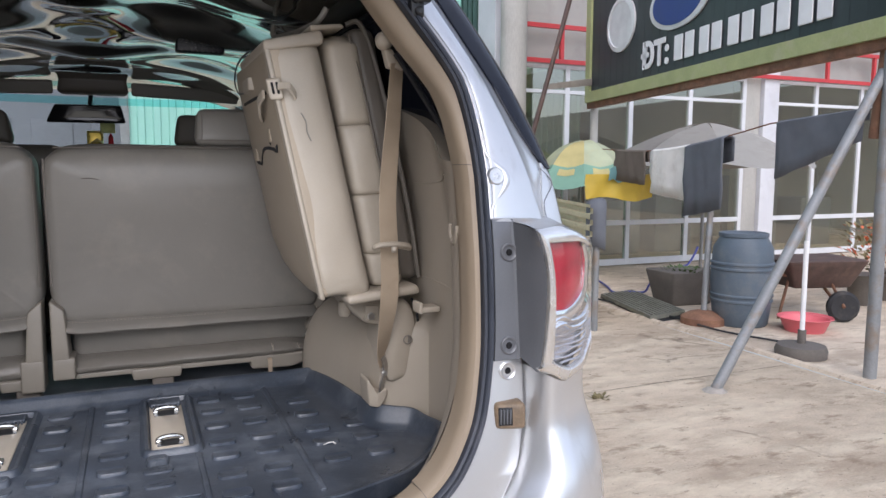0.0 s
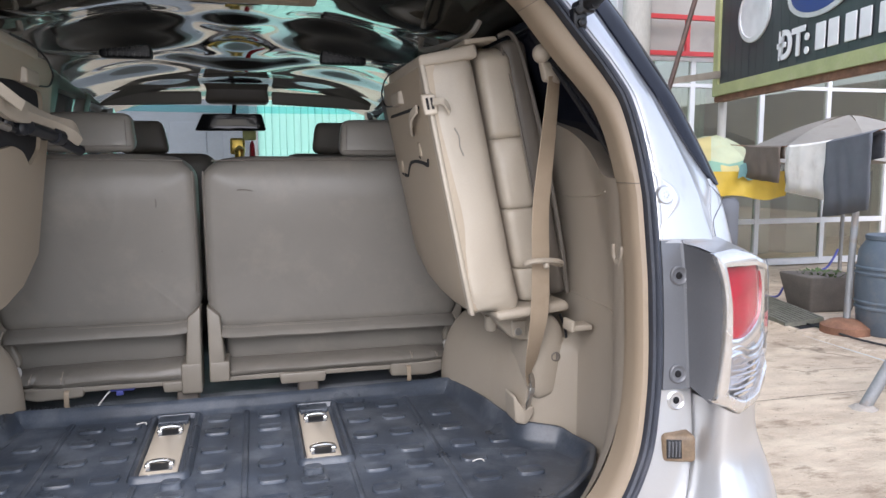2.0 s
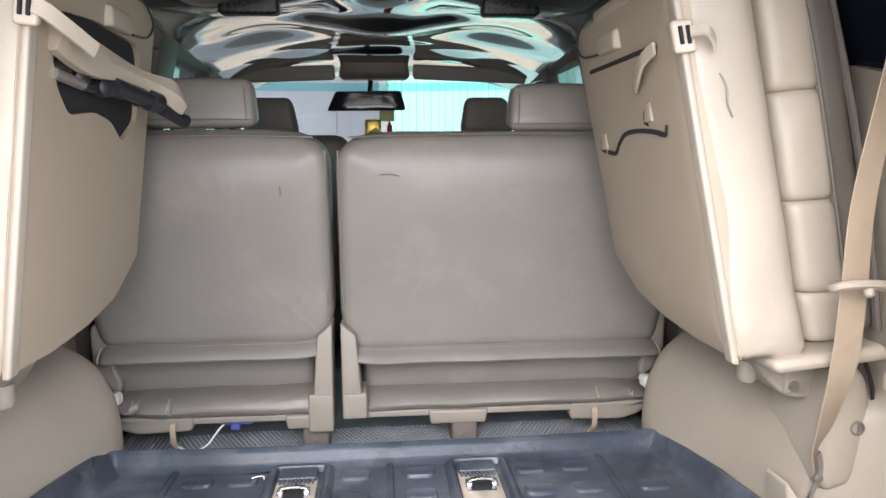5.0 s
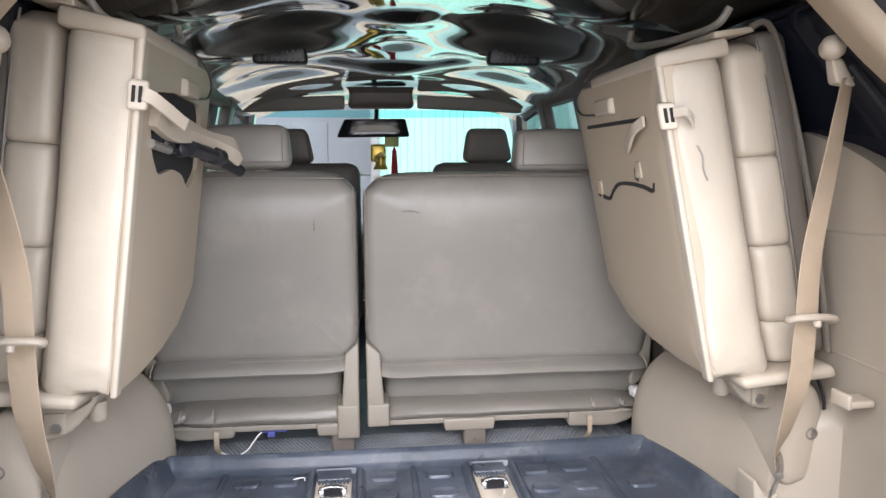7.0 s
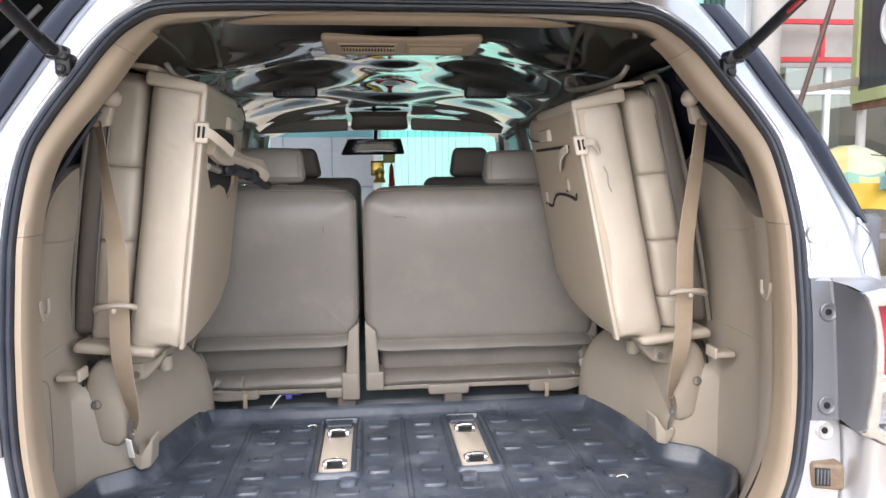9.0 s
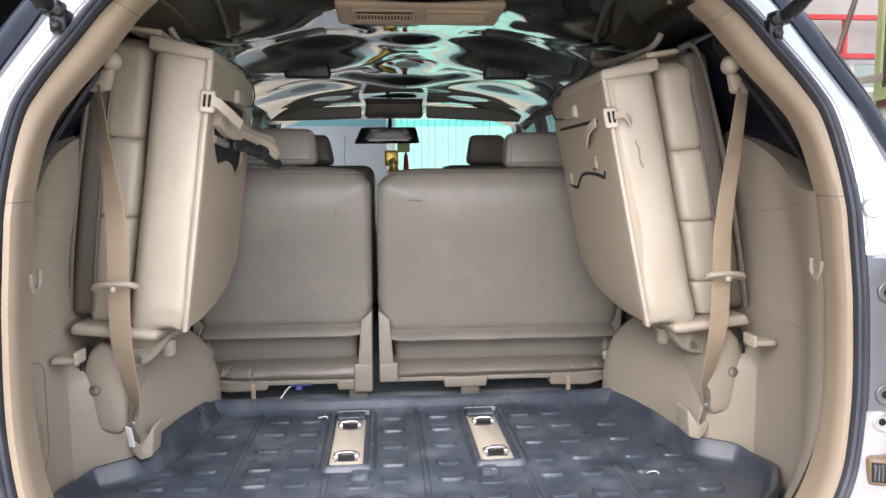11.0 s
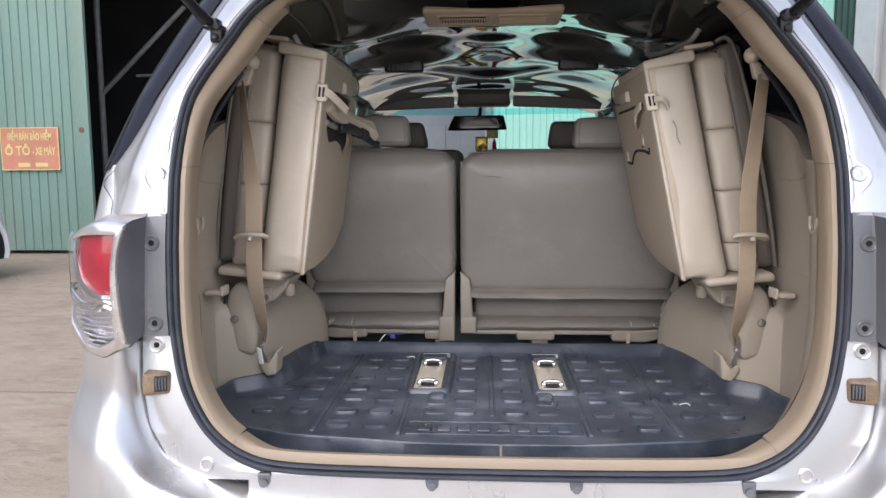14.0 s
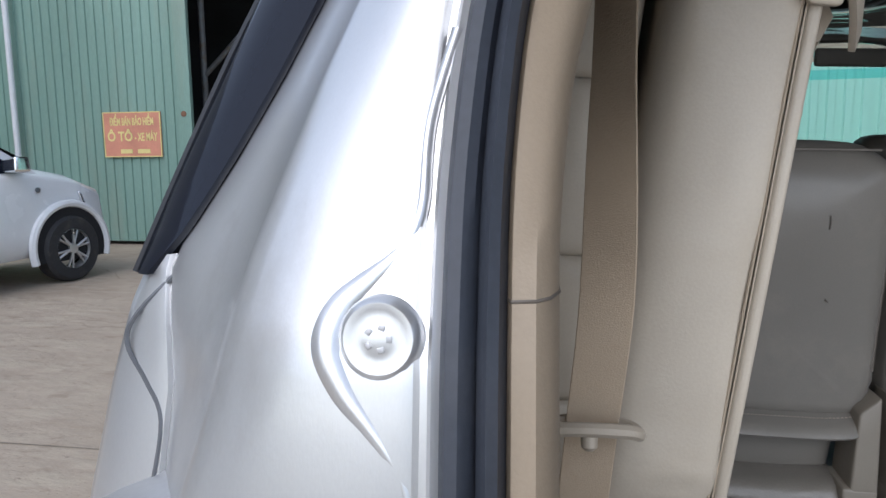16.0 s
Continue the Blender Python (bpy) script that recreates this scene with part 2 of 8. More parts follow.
def weather_shade(m):
    """Pale scoured streaks, dark specks, hairline cracks, uneven relief and a soiled, shade-painted side on the yard
    concrete.
    """
    n, l = m.node_tree.nodes, m.node_tree.links
    b = n["Principled BSDF"]
    tc = n.new("ShaderNodeTexCoord")
    base = b.inputs["Base Color"].links[0].from_socket

    def layer(base, fac, color):
        mx = n.new("ShaderNodeMix")
        mx.data_type = "RGBA"
        l.new(fac, mx.inputs["Factor"])
        l.new(base, mx.inputs["A"])
        mx.inputs["B"].default_value = (*color, 1)
        return mx.outputs["Result"]

    def noise_mask(scale, stretch, low, high, amount, detail=7):
        mp = n.new("ShaderNodeMapping")
        mp.inputs["Scale"].default_value = stretch
        mp.inputs["Rotation"].default_value = (0, 0, 0.25)
        l.new(tc.outputs["Object"], mp.inputs["Vector"])
        t = n.new("ShaderNodeTexNoise")
        t.inputs["Scale"].default_value, t.inputs["Detail"].default_value, t.inputs["Roughness"].default_value = scale, detail, 0.68
        l.new(mp.outputs["Vector"], t.inputs["Vector"])
        r = n.new("ShaderNodeMapRange")
        r.inputs["From Min"].default_value, r.inputs["From Max"].default_value, r.inputs["To Max"].default_value = low, high, amount
        l.new(t.outputs["Fac"], r.inputs["Value"])
        return r.outputs["Result"], t.outputs["Fac"], mp.outputs["Vector"]

    pale, rough_h, vec = noise_mask(2.6, (0.62, 1.3, 1), 0.50, 0.62, 0.85)
    base = layer(base, pale, (0.68, 0.585, 0.45))
    dark, _, _ = noise_mask(5.5, (0.65, 1.4, 1), 0.55, 0.66, 0.75)
    base = layer(base, dark, (0.25, 0.185, 0.13))
    speck, pit, _ = noise_mask(24, (0.7, 1.2, 1), 0.63, 0.68, 0.7, 4)
    base = layer(base, speck, (0.17, 0.13, 0.10))
    warp = n.new("ShaderNodeTexNoise")
    warp.inputs["Scale"].default_value, warp.inputs["Detail"].default_value = 1.8, 6
    l.new(tc.outputs["Object"], warp.inputs["Vector"])
    wv = n.new("ShaderNodeMix")
    wv.data_type = "RGBA"
    wv.inputs["Factor"].default_value = 0.35
    l.new(vec, wv.inputs["A"])
    l.new(warp.outputs["Color"], wv.inputs["B"])
    cell = n.new("ShaderNodeTexVoronoi")
    cell.feature = "DISTANCE_TO_EDGE"
    cell.inputs["Scale"].default_value = 0.9
    l.new(wv.outputs["Result"], cell.inputs["Vector"])
    thin = n.new("ShaderNodeMapRange")
    thin.inputs["From Min"].default_value, thin.inputs["From Max"].default_value = 0.003, 0.009
    thin.inputs["To Min"].default_value, thin.inputs["To Max"].default_value = 0.55, 0.0
    l.new(cell.outputs["Distance"], thin.inputs["Value"])
    gate, _, _ = noise_mask(1.1, (1, 1, 1), 0.50, 0.58, 1.0, 3)
    both = n.new("ShaderNodeMath")
    both.operation = "MULTIPLY"
    l.new(thin.outputs["Result"], both.inputs[0])
    l.new(gate, both.inputs[1])
    base = layer(base, both.outputs[0], (0.16, 0.12, 0.09))
    # older, browner soiled slabs on the workshop side, its shade painted in too
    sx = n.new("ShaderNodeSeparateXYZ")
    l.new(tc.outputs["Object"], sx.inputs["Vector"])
    soil_shade_n = n.new("ShaderNodeTexNoise")
    soil_shade_n.inputs["Scale"].default_value, soil_shade_n.inputs["Detail"].default_value = 0.8, 7
    l.new(tc.outputs["Object"], soil_shade_n.inputs["Vector"])
    soil_shade_a = n.new("ShaderNodeMath")
    soil_shade_a.operation = "MULTIPLY_ADD"
    soil_shade_a.inputs[1].default_value = 2.4
    l.new(soil_shade_n.outputs["Fac"], soil_shade_a.inputs[0])
    l.new(sx.outputs["X"], soil_shade_a.inputs[2])
    soil_shade = n.new("ShaderNodeMapRange")
    soil_shade.inputs["From Min"].default_value, soil_shade.inputs["From Max"].default_value = 0.8, -0.6
    soil_shade.inputs["To Min"].default_value, soil_shade.inputs["To Max"].default_value = 0.0, 0.62
    l.new(soil_shade_a.outputs[0], soil_shade.inputs["Value"])
    base = layer(base, soil_shade.outputs["Result"], (0.27, 0.215, 0.165))
    l.new(base, b.inputs["Base Color"])
    old = b.inputs["Normal"].links[0].from_node
    bp = n.new("ShaderNodeBump")
    bp.inputs["Strength"].default_value, bp.inputs["Distance"].default_value = 0.9, 0.035
    l.new(rough_h, bp.inputs["Height"])
    l.new(bp.outputs["Normal"], old.inputs["Normal"])


weather_shade(concrete)
apron = material("apron_concrete", (0.40, 0.365, 0.32), 0.85, var=0.15, scale=1.6, grain=50, bump=0.5, dirt=(0.15, 0.12, 0.09), dirt_amount=0.6, dirt_scale=2.0)
gate_grey = material("gate_plaster", (0.21, 0.21, 0.20), 0.85, var=0.2, scale=3, grain=60, bump=0.3, dirt=(0.12, 0.11, 0.10), dirt_amount=0.6, dirt_scale=4)
column = material("column_concrete", (0.42, 0.41, 0.38), 0.8, var=0.12, scale=2.5, grain=60, bump=0.3, dirt=(0.22, 0.20, 0.17), dirt_amount=0.5, dirt_scale=3, stretch=(1, 1, 0.3))
white_frame = material("white_window_frame", (0.66, 0.68, 0.70), 0.45, var=0.06, scale=4, grain=90, bump=0.05, dirt=(0.45, 0.43, 0.40), dirt_amount=0.4, dirt_scale=4)
fascia_grey = material("fascia_plaster", (0.36, 0.35, 0.325), 0.75, var=0.1, scale=1.5, grain=80, bump=0.15, dirt=(0.24, 0.22, 0.20), dirt_amount=0.5, dirt_scale=2)
white_wall = material("pale_wall", (0.62, 0.63, 0.66), 0.7, var=0.08, scale=1.5, grain=80, bump=0.15, dirt=(0.42, 0.41, 0.41), dirt_amount=0.5, dirt_scale=2)
red_steel = material("red_steel", (0.50, 0.045, 0.05), 0.5, var=0.12, scale=5, grain=90, bump=0.06)
mint = material("mint_sheet", (0.30, 0.58, 0.50), 0.45, var=0.08, scale=0.8, grain=60, bump=0.06, dirt=(0.24, 0.40, 0.34), dirt_amount=0.4, dirt_scale=1.5, stretch=(1, 1, 0.25))
green_sheet = material("green_sheet", (0.198, 0.318, 0.270), 0.45, var=0.10, scale=1.0, grain=60, bump=0.06, dirt=(0.26, 0.29, 0.23), dirt_amount=0.5, dirt_scale=1.6, stretch=(1, 1, 0.2))
pale_sheet = material("pale_sheet", (0.42, 0.56, 0.54), 0.5, var=0.08, scale=1.0, grain=60, bump=0.05, dirt=(0.34, 0.42, 0.40), dirt_amount=0.4, dirt_scale=1.5, stretch=(1, 1, 0.25))
dark_sheet = material("dark_green_sheet", (0.03, 0.075, 0.06), 0.5, var=0.1, bump=0.05)
fence_sheet = material("ochre_sheet", (0.55, 0.47, 0.31), 0.5, metal=0.1, var=0.2, scale=2, grain=60, bump=0.08, dirt=(0.20, 0.145, 0.09), dirt_amount=0.75, dirt_scale=3.2, stretch=(1, 0.45, 1.8))
brown_iron = material("brown_iron", (0.085, 0.052, 0.042), 0.6, var=0.3, scale=9, grain=90, bump=0.3, dirt=(0.20, 0.12, 0.08), dirt_amount=0.5, dirt_scale=8)
rust = material("rust", (0.20, 0.10, 0.06), 0.75, var=0.3, scale=9, grain=90, bump=0.4, dirt=(0.35, 0.22, 0.14), dirt_amount=0.5, dirt_scale=8)
galv = material("galvanised_pipe", (0.25, 0.26, 0.265), 0.55, metal=0.2, var=0.14, scale=6, grain=80, bump=0.15, dirt=(0.24, 0.17, 0.11), dirt_amount=0.75, dirt_scale=7, dirt_low=0.50)
unseen_plaster = material("unseen_plaster", (0.46, 0.44, 0.40), 0.85, var=0.15, scale=0.6, grain=30, bump=0.2, dirt=(0.30, 0.27, 0.23), dirt_amount=0.5, dirt_scale=0.8)
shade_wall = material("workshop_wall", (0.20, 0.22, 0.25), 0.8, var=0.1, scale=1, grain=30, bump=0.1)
# near-black: the deep shade inside the workshop is put into the colour
shade_dark = material("workshop_shade_dark", (0.035, 0.038, 0.045), 0.85, var=0.2, scale=1.2, grain=30, bump=0.1)
sign_black = material("sign_panel", (0.034, 0.040, 0.046), 0.4, var=0.15, scale=3, grain=60, bump=0.05, dirt=(0.06, 0.07, 0.07), dirt_amount=0.4, dirt_scale=3, stretch=(1, 1, 0.2))
sign_olive = material("sign_border", (0.40, 0.43, 0.20), 0.5, var=0.12, scale=4, grain=70, bump=0.08, dirt=(0.50, 0.47, 0.32), dirt_amount=0.5, dirt_scale=5)
letter_white = material("sign_white", (0.84, 0.84, 0.84), 0.5, var=0.05, bump=0.02)
sign_blue = material("sign_blue", (0.02, 0.045, 0.22), 0.4, var=0.08, bump=0.02)
sign_silver = material("sign_silver", (0.74, 0.74, 0.74), 0.4, metal=0.1, var=0.1, bump=0.03)
board_red = material("board_red", (0.58, 0.25, 0.17), 0.55, var=0.12, scale=4, grain=60, bump=0.05)
board_yellow = material("board_yellow", (0.72, 0.62, 0.26), 0.55, var=0.08, bump=0.02)
barrel_blue = material("barrel_plastic", (0.095, 0.125, 0.155), 0.5, var=0.12, scale=5, grain=90, bump=0.12, dirt=(0.20, 0.19, 0.17), dirt_amount=0.4, dirt_scale=5)
basin_red = material("basin_plastic", (0.68, 0.15, 0.17), 0.4, var=0.08, bump=0.03)
canvas = material("grey_canvas", (0.34, 0.325, 0.295), 0.8, var=0.1, scale=3, grain=160, bump=0.3, dirt=(0.18, 0.165, 0.145), dirt_amount=0.5, dirt_scale=3)
canvas_pale = material("pale_canvas", (0.46, 0.50, 0.33), 0.7, var=0.12, scale=4, grain=160, bump=0.2, dirt=(0.55, 0.50, 0.28), dirt_amount=0.5, dirt_scale=5)
canvas_green = material("green_canvas", (0.22, 0.40, 0.30), 0.7, var=0.12, scale=4, grain=160, bump=0.2)
canvas_yellow = material("yellow_canvas", (0.58, 0.50, 0.22), 0.7, var=0.12, scale=4, grain=160, bump=0.2)
yellow_sheet = material("yellow_vinyl", (0.60, 0.42, 0.05), 0.5, var=0.1, bump=0.05)
teal_cloth = material("teal_cloth", (0.20, 0.40, 0.42), 0.75, var=0.1, grain=160, bump=0.2)
cloth_white = material("white_towel", (0.93, 0.89, 0.83), 0.9, var=0.06, scale=8, grain=160, bump=0.5, dirt=(0.55, 0.46, 0.36), dirt_amount=0.3, dirt_scale=9)
cloth_grey = material("grey_towel", (0.135, 0.145, 0.165), 0.9, var=0.1, scale=8, grain=160, bump=0.6)
cloth_brown = material("brown_towel", (0.17, 0.14, 0.115), 0.9, var=0.1, scale=8, grain=160, bump=0.6)
hose_blue = material("blue_hose", (0.07, 0.08, 0.30), 0.45, var=0.1, bump=0.03)
tub_clay = material("clay_tub", (0.13, 0.115, 0.10), 0.8, var=0.15, scale=6, grain=70, bump=0.3)
dry_leaf = material("dry_leaf", (0.17, 0.14, 0.065), 0.7, var=0.3, scale=20, grain=90, bump=0.1, per_object=0.2)
leaf = material("leaf", (0.07, 0.11, 0.035), 0.6, var=0.25, scale=20, grain=90, bump=0.1, per_object=0.2)
petal = material("orange_petal", (0.55, 0.13, 0.05), 0.6, var=0.25, scale=20, grain=90, bump=0.1)
joint_fill = material("joint_fill", (0.20, 0.165, 0.13), 0.8, var=0.3, scale=6, grain=60, bump=0.4)
fallen_tan = material("weathered_sheet", (0.40, 0.345, 0.265), 0.7, var=0.2, scale=4, grain=70, bump=0.3, dirt=(0.20, 0.165, 0.13), dirt_amount=0.6, dirt_scale=4, stretch=(1, 0.4, 1))
tyre = material("tyre_rubber", (0.025, 0.025, 0.027), 0.75, var=0.2, scale=10, grain=80, bump=0.4, dirt=(0.12, 0.10, 0.08), dirt_amount=0.5, dirt_scale=8)
rim_metal = material("rim_metal", (0.55, 0.56, 0.57), 0.3, metal=0.8, var=0.08, bump=0.02)
white_paint = material("white_car_paint", (0.73, 0.74, 0.75), 0.25, var=0.03, scale=3, grain=60, bump=0.0, coat=0.6)
gold = material("gold_ornament", (0.70, 0.50, 0.12), 0.3, metal=0.7, var=0.15, scale=40, bump=0.1)
tassel_red = material("red_tassel", (0.55, 0.02, 0.03), 0.7, var=0.15, scale=40, bump=0.2)
sachet_green = material("green_sachet", (0.58, 0.62, 0.25), 0.6, var=0.15, scale=40, bump=0.1)
tag_white = material("white_tag", (0.72, 0.70, 0.66), 0.6, var=0.05, bump=0.02)
moss_steel = material("mossy_steel", (0.20, 0.20, 0.165), 0.7, metal=0.1, var=0.2, scale=12, grain=90, bump=0.3, dirt=(0.10, 0.12, 0.06), dirt_amount=0.6, dirt_scale=8)

# ---- mesh helpers ----
WM = {}


def thing(name, label, category, at=(0, 0, 0), group="", kind=""):
    ob = new(name)
    ob.empty_display_size = 0.1
    ob.matrix_basis = Matrix.Translation(at)
    WM[ob.name] = Matrix.Translation(at)
    return tagged(ob, label, category, group, kind)


def mesh_of(name, bm, mat, smooth=40):
    bmesh.ops.recalc_face_normals(bm, faces=bm.faces[:])
    me = bpy.data.meshes.new(name)
    bm.to_mesh(me)
    bm.free()
    if smooth:
        me.shade_smooth()
        me.set_sharp_from_angle(angle=radians(smooth))
    me.materials.append(mat)
    return me


def part(name, bm, mat, parent, label="", smooth=40, kind=""):
    """Link a bmesh in world coordinates as one mesh object under a thing or a part."""
    ob = new(name, mesh_of(name, bm, mat, smooth))
    ob.parent = parent
    ob.matrix_parent_inverse = WM[parent.name].inverted()
    WM[ob.name] = Matrix()
    return tagged(ob, label, kind=kind)


def solo(name, bm, mat, label="", category="", group="", kind="", smooth=40):
    ob = new(name, mesh_of(name, bm, mat, smooth))
    WM[ob.name] = Matrix()
    return tagged(ob, label, category, group, kind)


def unshadowed(ob):
    ob.visible_shadow = False
    return ob


def B():
    return bmesh.new()


def quads(bm, rows, closed=False):
    """Skin over rows of points."""
    vs = [[bm.verts.new(p) for p in r] for r in rows]
    for a, b in zip(vs, vs[1:]):
        n = len(a)
        for i in range(n if closed else n - 1):
            j = (i + 1) % n
            bm.faces.new((a[i], a[j], b[j], b[i]))
    return vs


def face(bm, pts):
    return bm.faces.new([bm.verts.new(p) for p in pts])


def lerp(a, b, t):
    return a + (b - a) * t


def table(x, xs, ys):
    return float(np.interp(x, xs, ys))


def smooth01(a, b, x):
    t = min(1.0, max(0.0, (x - a) / (b - a)))
    return t * t * (3 - 2 * t)


def spline(pts, n=8, closed=False):
    """Catmull-Rom through the points."""
    pts = [Vector(p) for p in pts]
    out = []
    m = len(pts)
    for i in range(m if closed else m - 1):
        if closed:
            p0, p1, p2, p3 = (pts[(i + k) % m] for k in (-1, 0, 1, 2))
        else:
            p0, p1, p2, p3 = pts[max(i - 1, 0)], pts[i], pts[i + 1], pts[min(i + 2, m - 1)]
        for k in range(n):
            t = k / n
            out.append(0.5 * (2 * p1 + (p2 - p0) * t + (2 * p0 - 5 * p1 + 4 * p2 - p3) * t * t + (3 * p1 - p0 - 3 * p2 + p3) * t ** 3))
    if not closed:
        out.append(pts[-1])
    return out


def frames_along(pts, closed=False):
    n = len(pts)
    for i in range(n):
        a = pts[i - 1] if (i or closed) else pts[0]
        b = pts[(i + 1) % n] if (i < n - 1 or closed) else pts[-1]
        yield pts[i], (b - a).normalized()


def tube(bm, pts, r, seg=8, closed=False, taper=None):
    pts = [Vector(p) for p in pts]
    rows, up = [], None
    for i, (p, d) in enumerate(frames_along(pts, closed)):
        if up is None:
            up = d.orthogonal().normalized()
        up = (up - d * up.dot(d)).normalized()
        side = d.cross(up)
        rr = r if taper is None else lerp(r, taper, i / max(1, len(pts) - 1))
        rows.append([p + (up * math.cos(a) + side * math.sin(a)) * rr for a in (2 * math.pi * k / seg for k in range(seg))])
    if closed:
        rows.append(rows[0])
    vs = quads(bm, rows, True)
    if not closed:
        bm.faces.new(vs[0][::-1])
        bm.faces.new(vs[-1])
    else:
        bmesh.ops.remove_doubles(bm, verts=bm.verts[:], dist=1e-6)


def ribbon(bm, pts, wide, thick, side):
    """A flat band along the points; side: the direction of its width."""
    pts = [Vector(p) for p in pts]
    rows = []
    for p, d in frames_along(pts):
        s = Vector(side(p) if callable(side) else side)
        s = (s - d * s.dot(d)).normalized()
        u = d.cross(s)
        w, t = wide / 2, thick / 2
        rows.append([p + s * w * 0.96 + u * t, p + s * w, p + s * w * 0.96 - u * t, p - s * w * 0.96 - u * t, p - s * w, p - s * w * 0.96 + u * t])
    vs = quads(bm, rows, True)
    bm.faces.new(vs[0][::-1])
    bm.faces.new(vs[-1])


def box(bm, lo, hi, bevel=0.0, m=None):
    lo, hi = Vector(lo), Vector(hi)
    c, s = (lo + hi) / 2, hi - lo
    mm = Matrix.Translation(c) @ Matrix.Diagonal((abs(s.x), abs(s.y), abs(s.z), 1))
    if m is not None:
        mm = m @ mm
    r = bmesh.ops.create_cube(bm, size=1, matrix=mm)
    if bevel:
        es = {e for v in r["verts"] for e in v.link_edges}
        bmesh.ops.bevel(bm, geom=list(es), offset=bevel, segments=2, affect="EDGES", profile=0.6)


def rbox(bm, c, r=0.02, n=3, puff=(0, 0, 0)):
    """Rounded block. c: (lo, hi), or eight corners in the order x fastest, then y, then z. puff: metres by which the x, y and z faces bulge."""
    if len(c) == 2:
        (x0, y0, z0), (x1, y1, z1) = c
        c = [(x, y, z) for z in (z0, z1) for y in (y0, y1) for x in (x0, x1)]
    c = [Vector(p) for p in c]
    dims = [(c[1] - c[0]).length, (c[2] - c[0]).length, (c[4] - c[0]).length]
    h = [d / 2 for d in dims]
    r = min(r, *[x * 0.98 for x in h])
    ax = []
    for k in range(3):
        edge = [-h[k] + r * (1 - math.cos(j * math.pi / 6)) for j in range(3)] + [-h[k] + r]
        mid = [-h[k] + r + (2 * h[k] - 2 * r) * j / (n + 1) for j in range(1, n + 1)]
        ax.append(edge + mid + [-e for e in reversed(edge)])
    seen = {}

    def vert(p):
        key = tuple(round(x, 6) for x in p)
        if key in seen:
            return seen[key]
        q = [max(-h[k] + r, min(h[k] - r, p[k])) for k in range(3)]
        d = Vector([p[k] - q[k] for k in range(3)])
        s = Vector(q) + (d.normalized() * r if d.length > 1e-9 else d)
        g = [(1 - (s[k] / h[k]) ** 2) for k in range(3)]
        for k in range(3):
            if puff[k]:
                s[k] += puff[k] * (s[k] / h[k]) * max(0, g[(k + 1) % 3]) * max(0, g[(k + 2) % 3])
        u = [(s[k] / h[k] + 1) / 2 for k in range(3)]
        a = lerp(lerp(c[0], c[1], u[0]), lerp(c[2], c[3], u[0]), u[1])
        b = lerp(lerp(c[4], c[5], u[0]), lerp(c[6], c[7], u[0]), u[1])
        seen[key] = bm.verts.new(lerp(a, b, u[2]))
        return seen[key]

    for k in range(3):
        i, j = (k + 1) % 3, (k + 2) % 3
        for sgn in (-1, 1):
            for a0, a1 in zip(ax[i], ax[i][1:]):
                for b0, b1 in zip(ax[j], ax[j][1:]):
                    ps = []
                    for a, b in ((a0, b0), (a1, b0), (a1, b1), (a0, b1)):
                        p = [0, 0, 0]
                        p[k], p[i], p[j] = sgn * h[k], a, b
                        ps.append(vert(p))
                    if len(set(ps)) == 4:
                        bm.faces.new(ps)


def rod(bm, p0, p1, r, r1=None, seg=12):
    tube(bm, [p0, p1], r, seg, taper=r if r1 is None else r1)


def lathe(bm, prof, m=None, seg=24, cap=True):
    """Turn a profile of (radius, height) round z."""
    m = m or Matrix()
    rows = [[m @ Vector((r * math.cos(a), r * math.sin(a), z)) for a in (2 * math.pi * k / seg for k in range(seg))] for r, z in prof]
    vs = quads(bm, rows, True)
    for r, row, flip in ((prof[0][0], vs[0], True), (prof[-1][0], vs[-1], False)):
        if cap and r > 1e-4:
            bm.faces.new(row[::-1] if flip else row)
    bmesh.ops.remove_doubles(bm, verts=bm.verts[:], dist=1e-6)


def toward(at, way):
    """A pose at a place whose z axis points along way."""
    return Matrix.Translation(at) @ Vector(way).to_track_quat("Z", "Y").to_matrix().to_4x4()


def ring_offset(pts, d):
    """Move a closed loop of 2D points inwards by d."""
    n = len(pts)
    area = sum(pts[i][0] * pts[(i + 1) % n][1] - pts[(i + 1) % n][0] * pts[i][1] for i in range(n))
    sg = 1 if area > 0 else -1
    out = []
    for i in range(n):
        a, b = Vector(pts[i - 1]), Vector(pts[(i + 1) % n])
        t = (b - a).normalized()
        out.append((pts[i][0] - sg * t.y * d, pts[i][1] + sg * t.x * d))
    return out


def rounded(poly, r, k=4):
    """A 2D polygon with its corners rounded."""
    out, n = [], len(poly)
    for i in range(n):
        p, a, b = Vector(poly[i]), Vector(poly[i - 1]), Vector(poly[(i + 1) % n])
        rr = min(r, (a - p).length * 0.45, (b - p).length * 0.45)
        s, e = p + (a - p).normalized() * rr, p + (b - p).normalized() * rr
        for j in range(k + 1):
            t = j / k
            out.append(tuple((s * (1 - t) ** 2 + p * 2 * t * (1 - t) + e * t * t)))
    return out


def densify(poly, step):
    out, n = [], len(poly)
    for i in range(n):
        a, b = Vector(poly[i]), Vector(poly[(i + 1) % n])
        k = max(1, int((b - a).length / step))
        out += [tuple(lerp(a, b, j / k)) for j in range(k)]
    return out


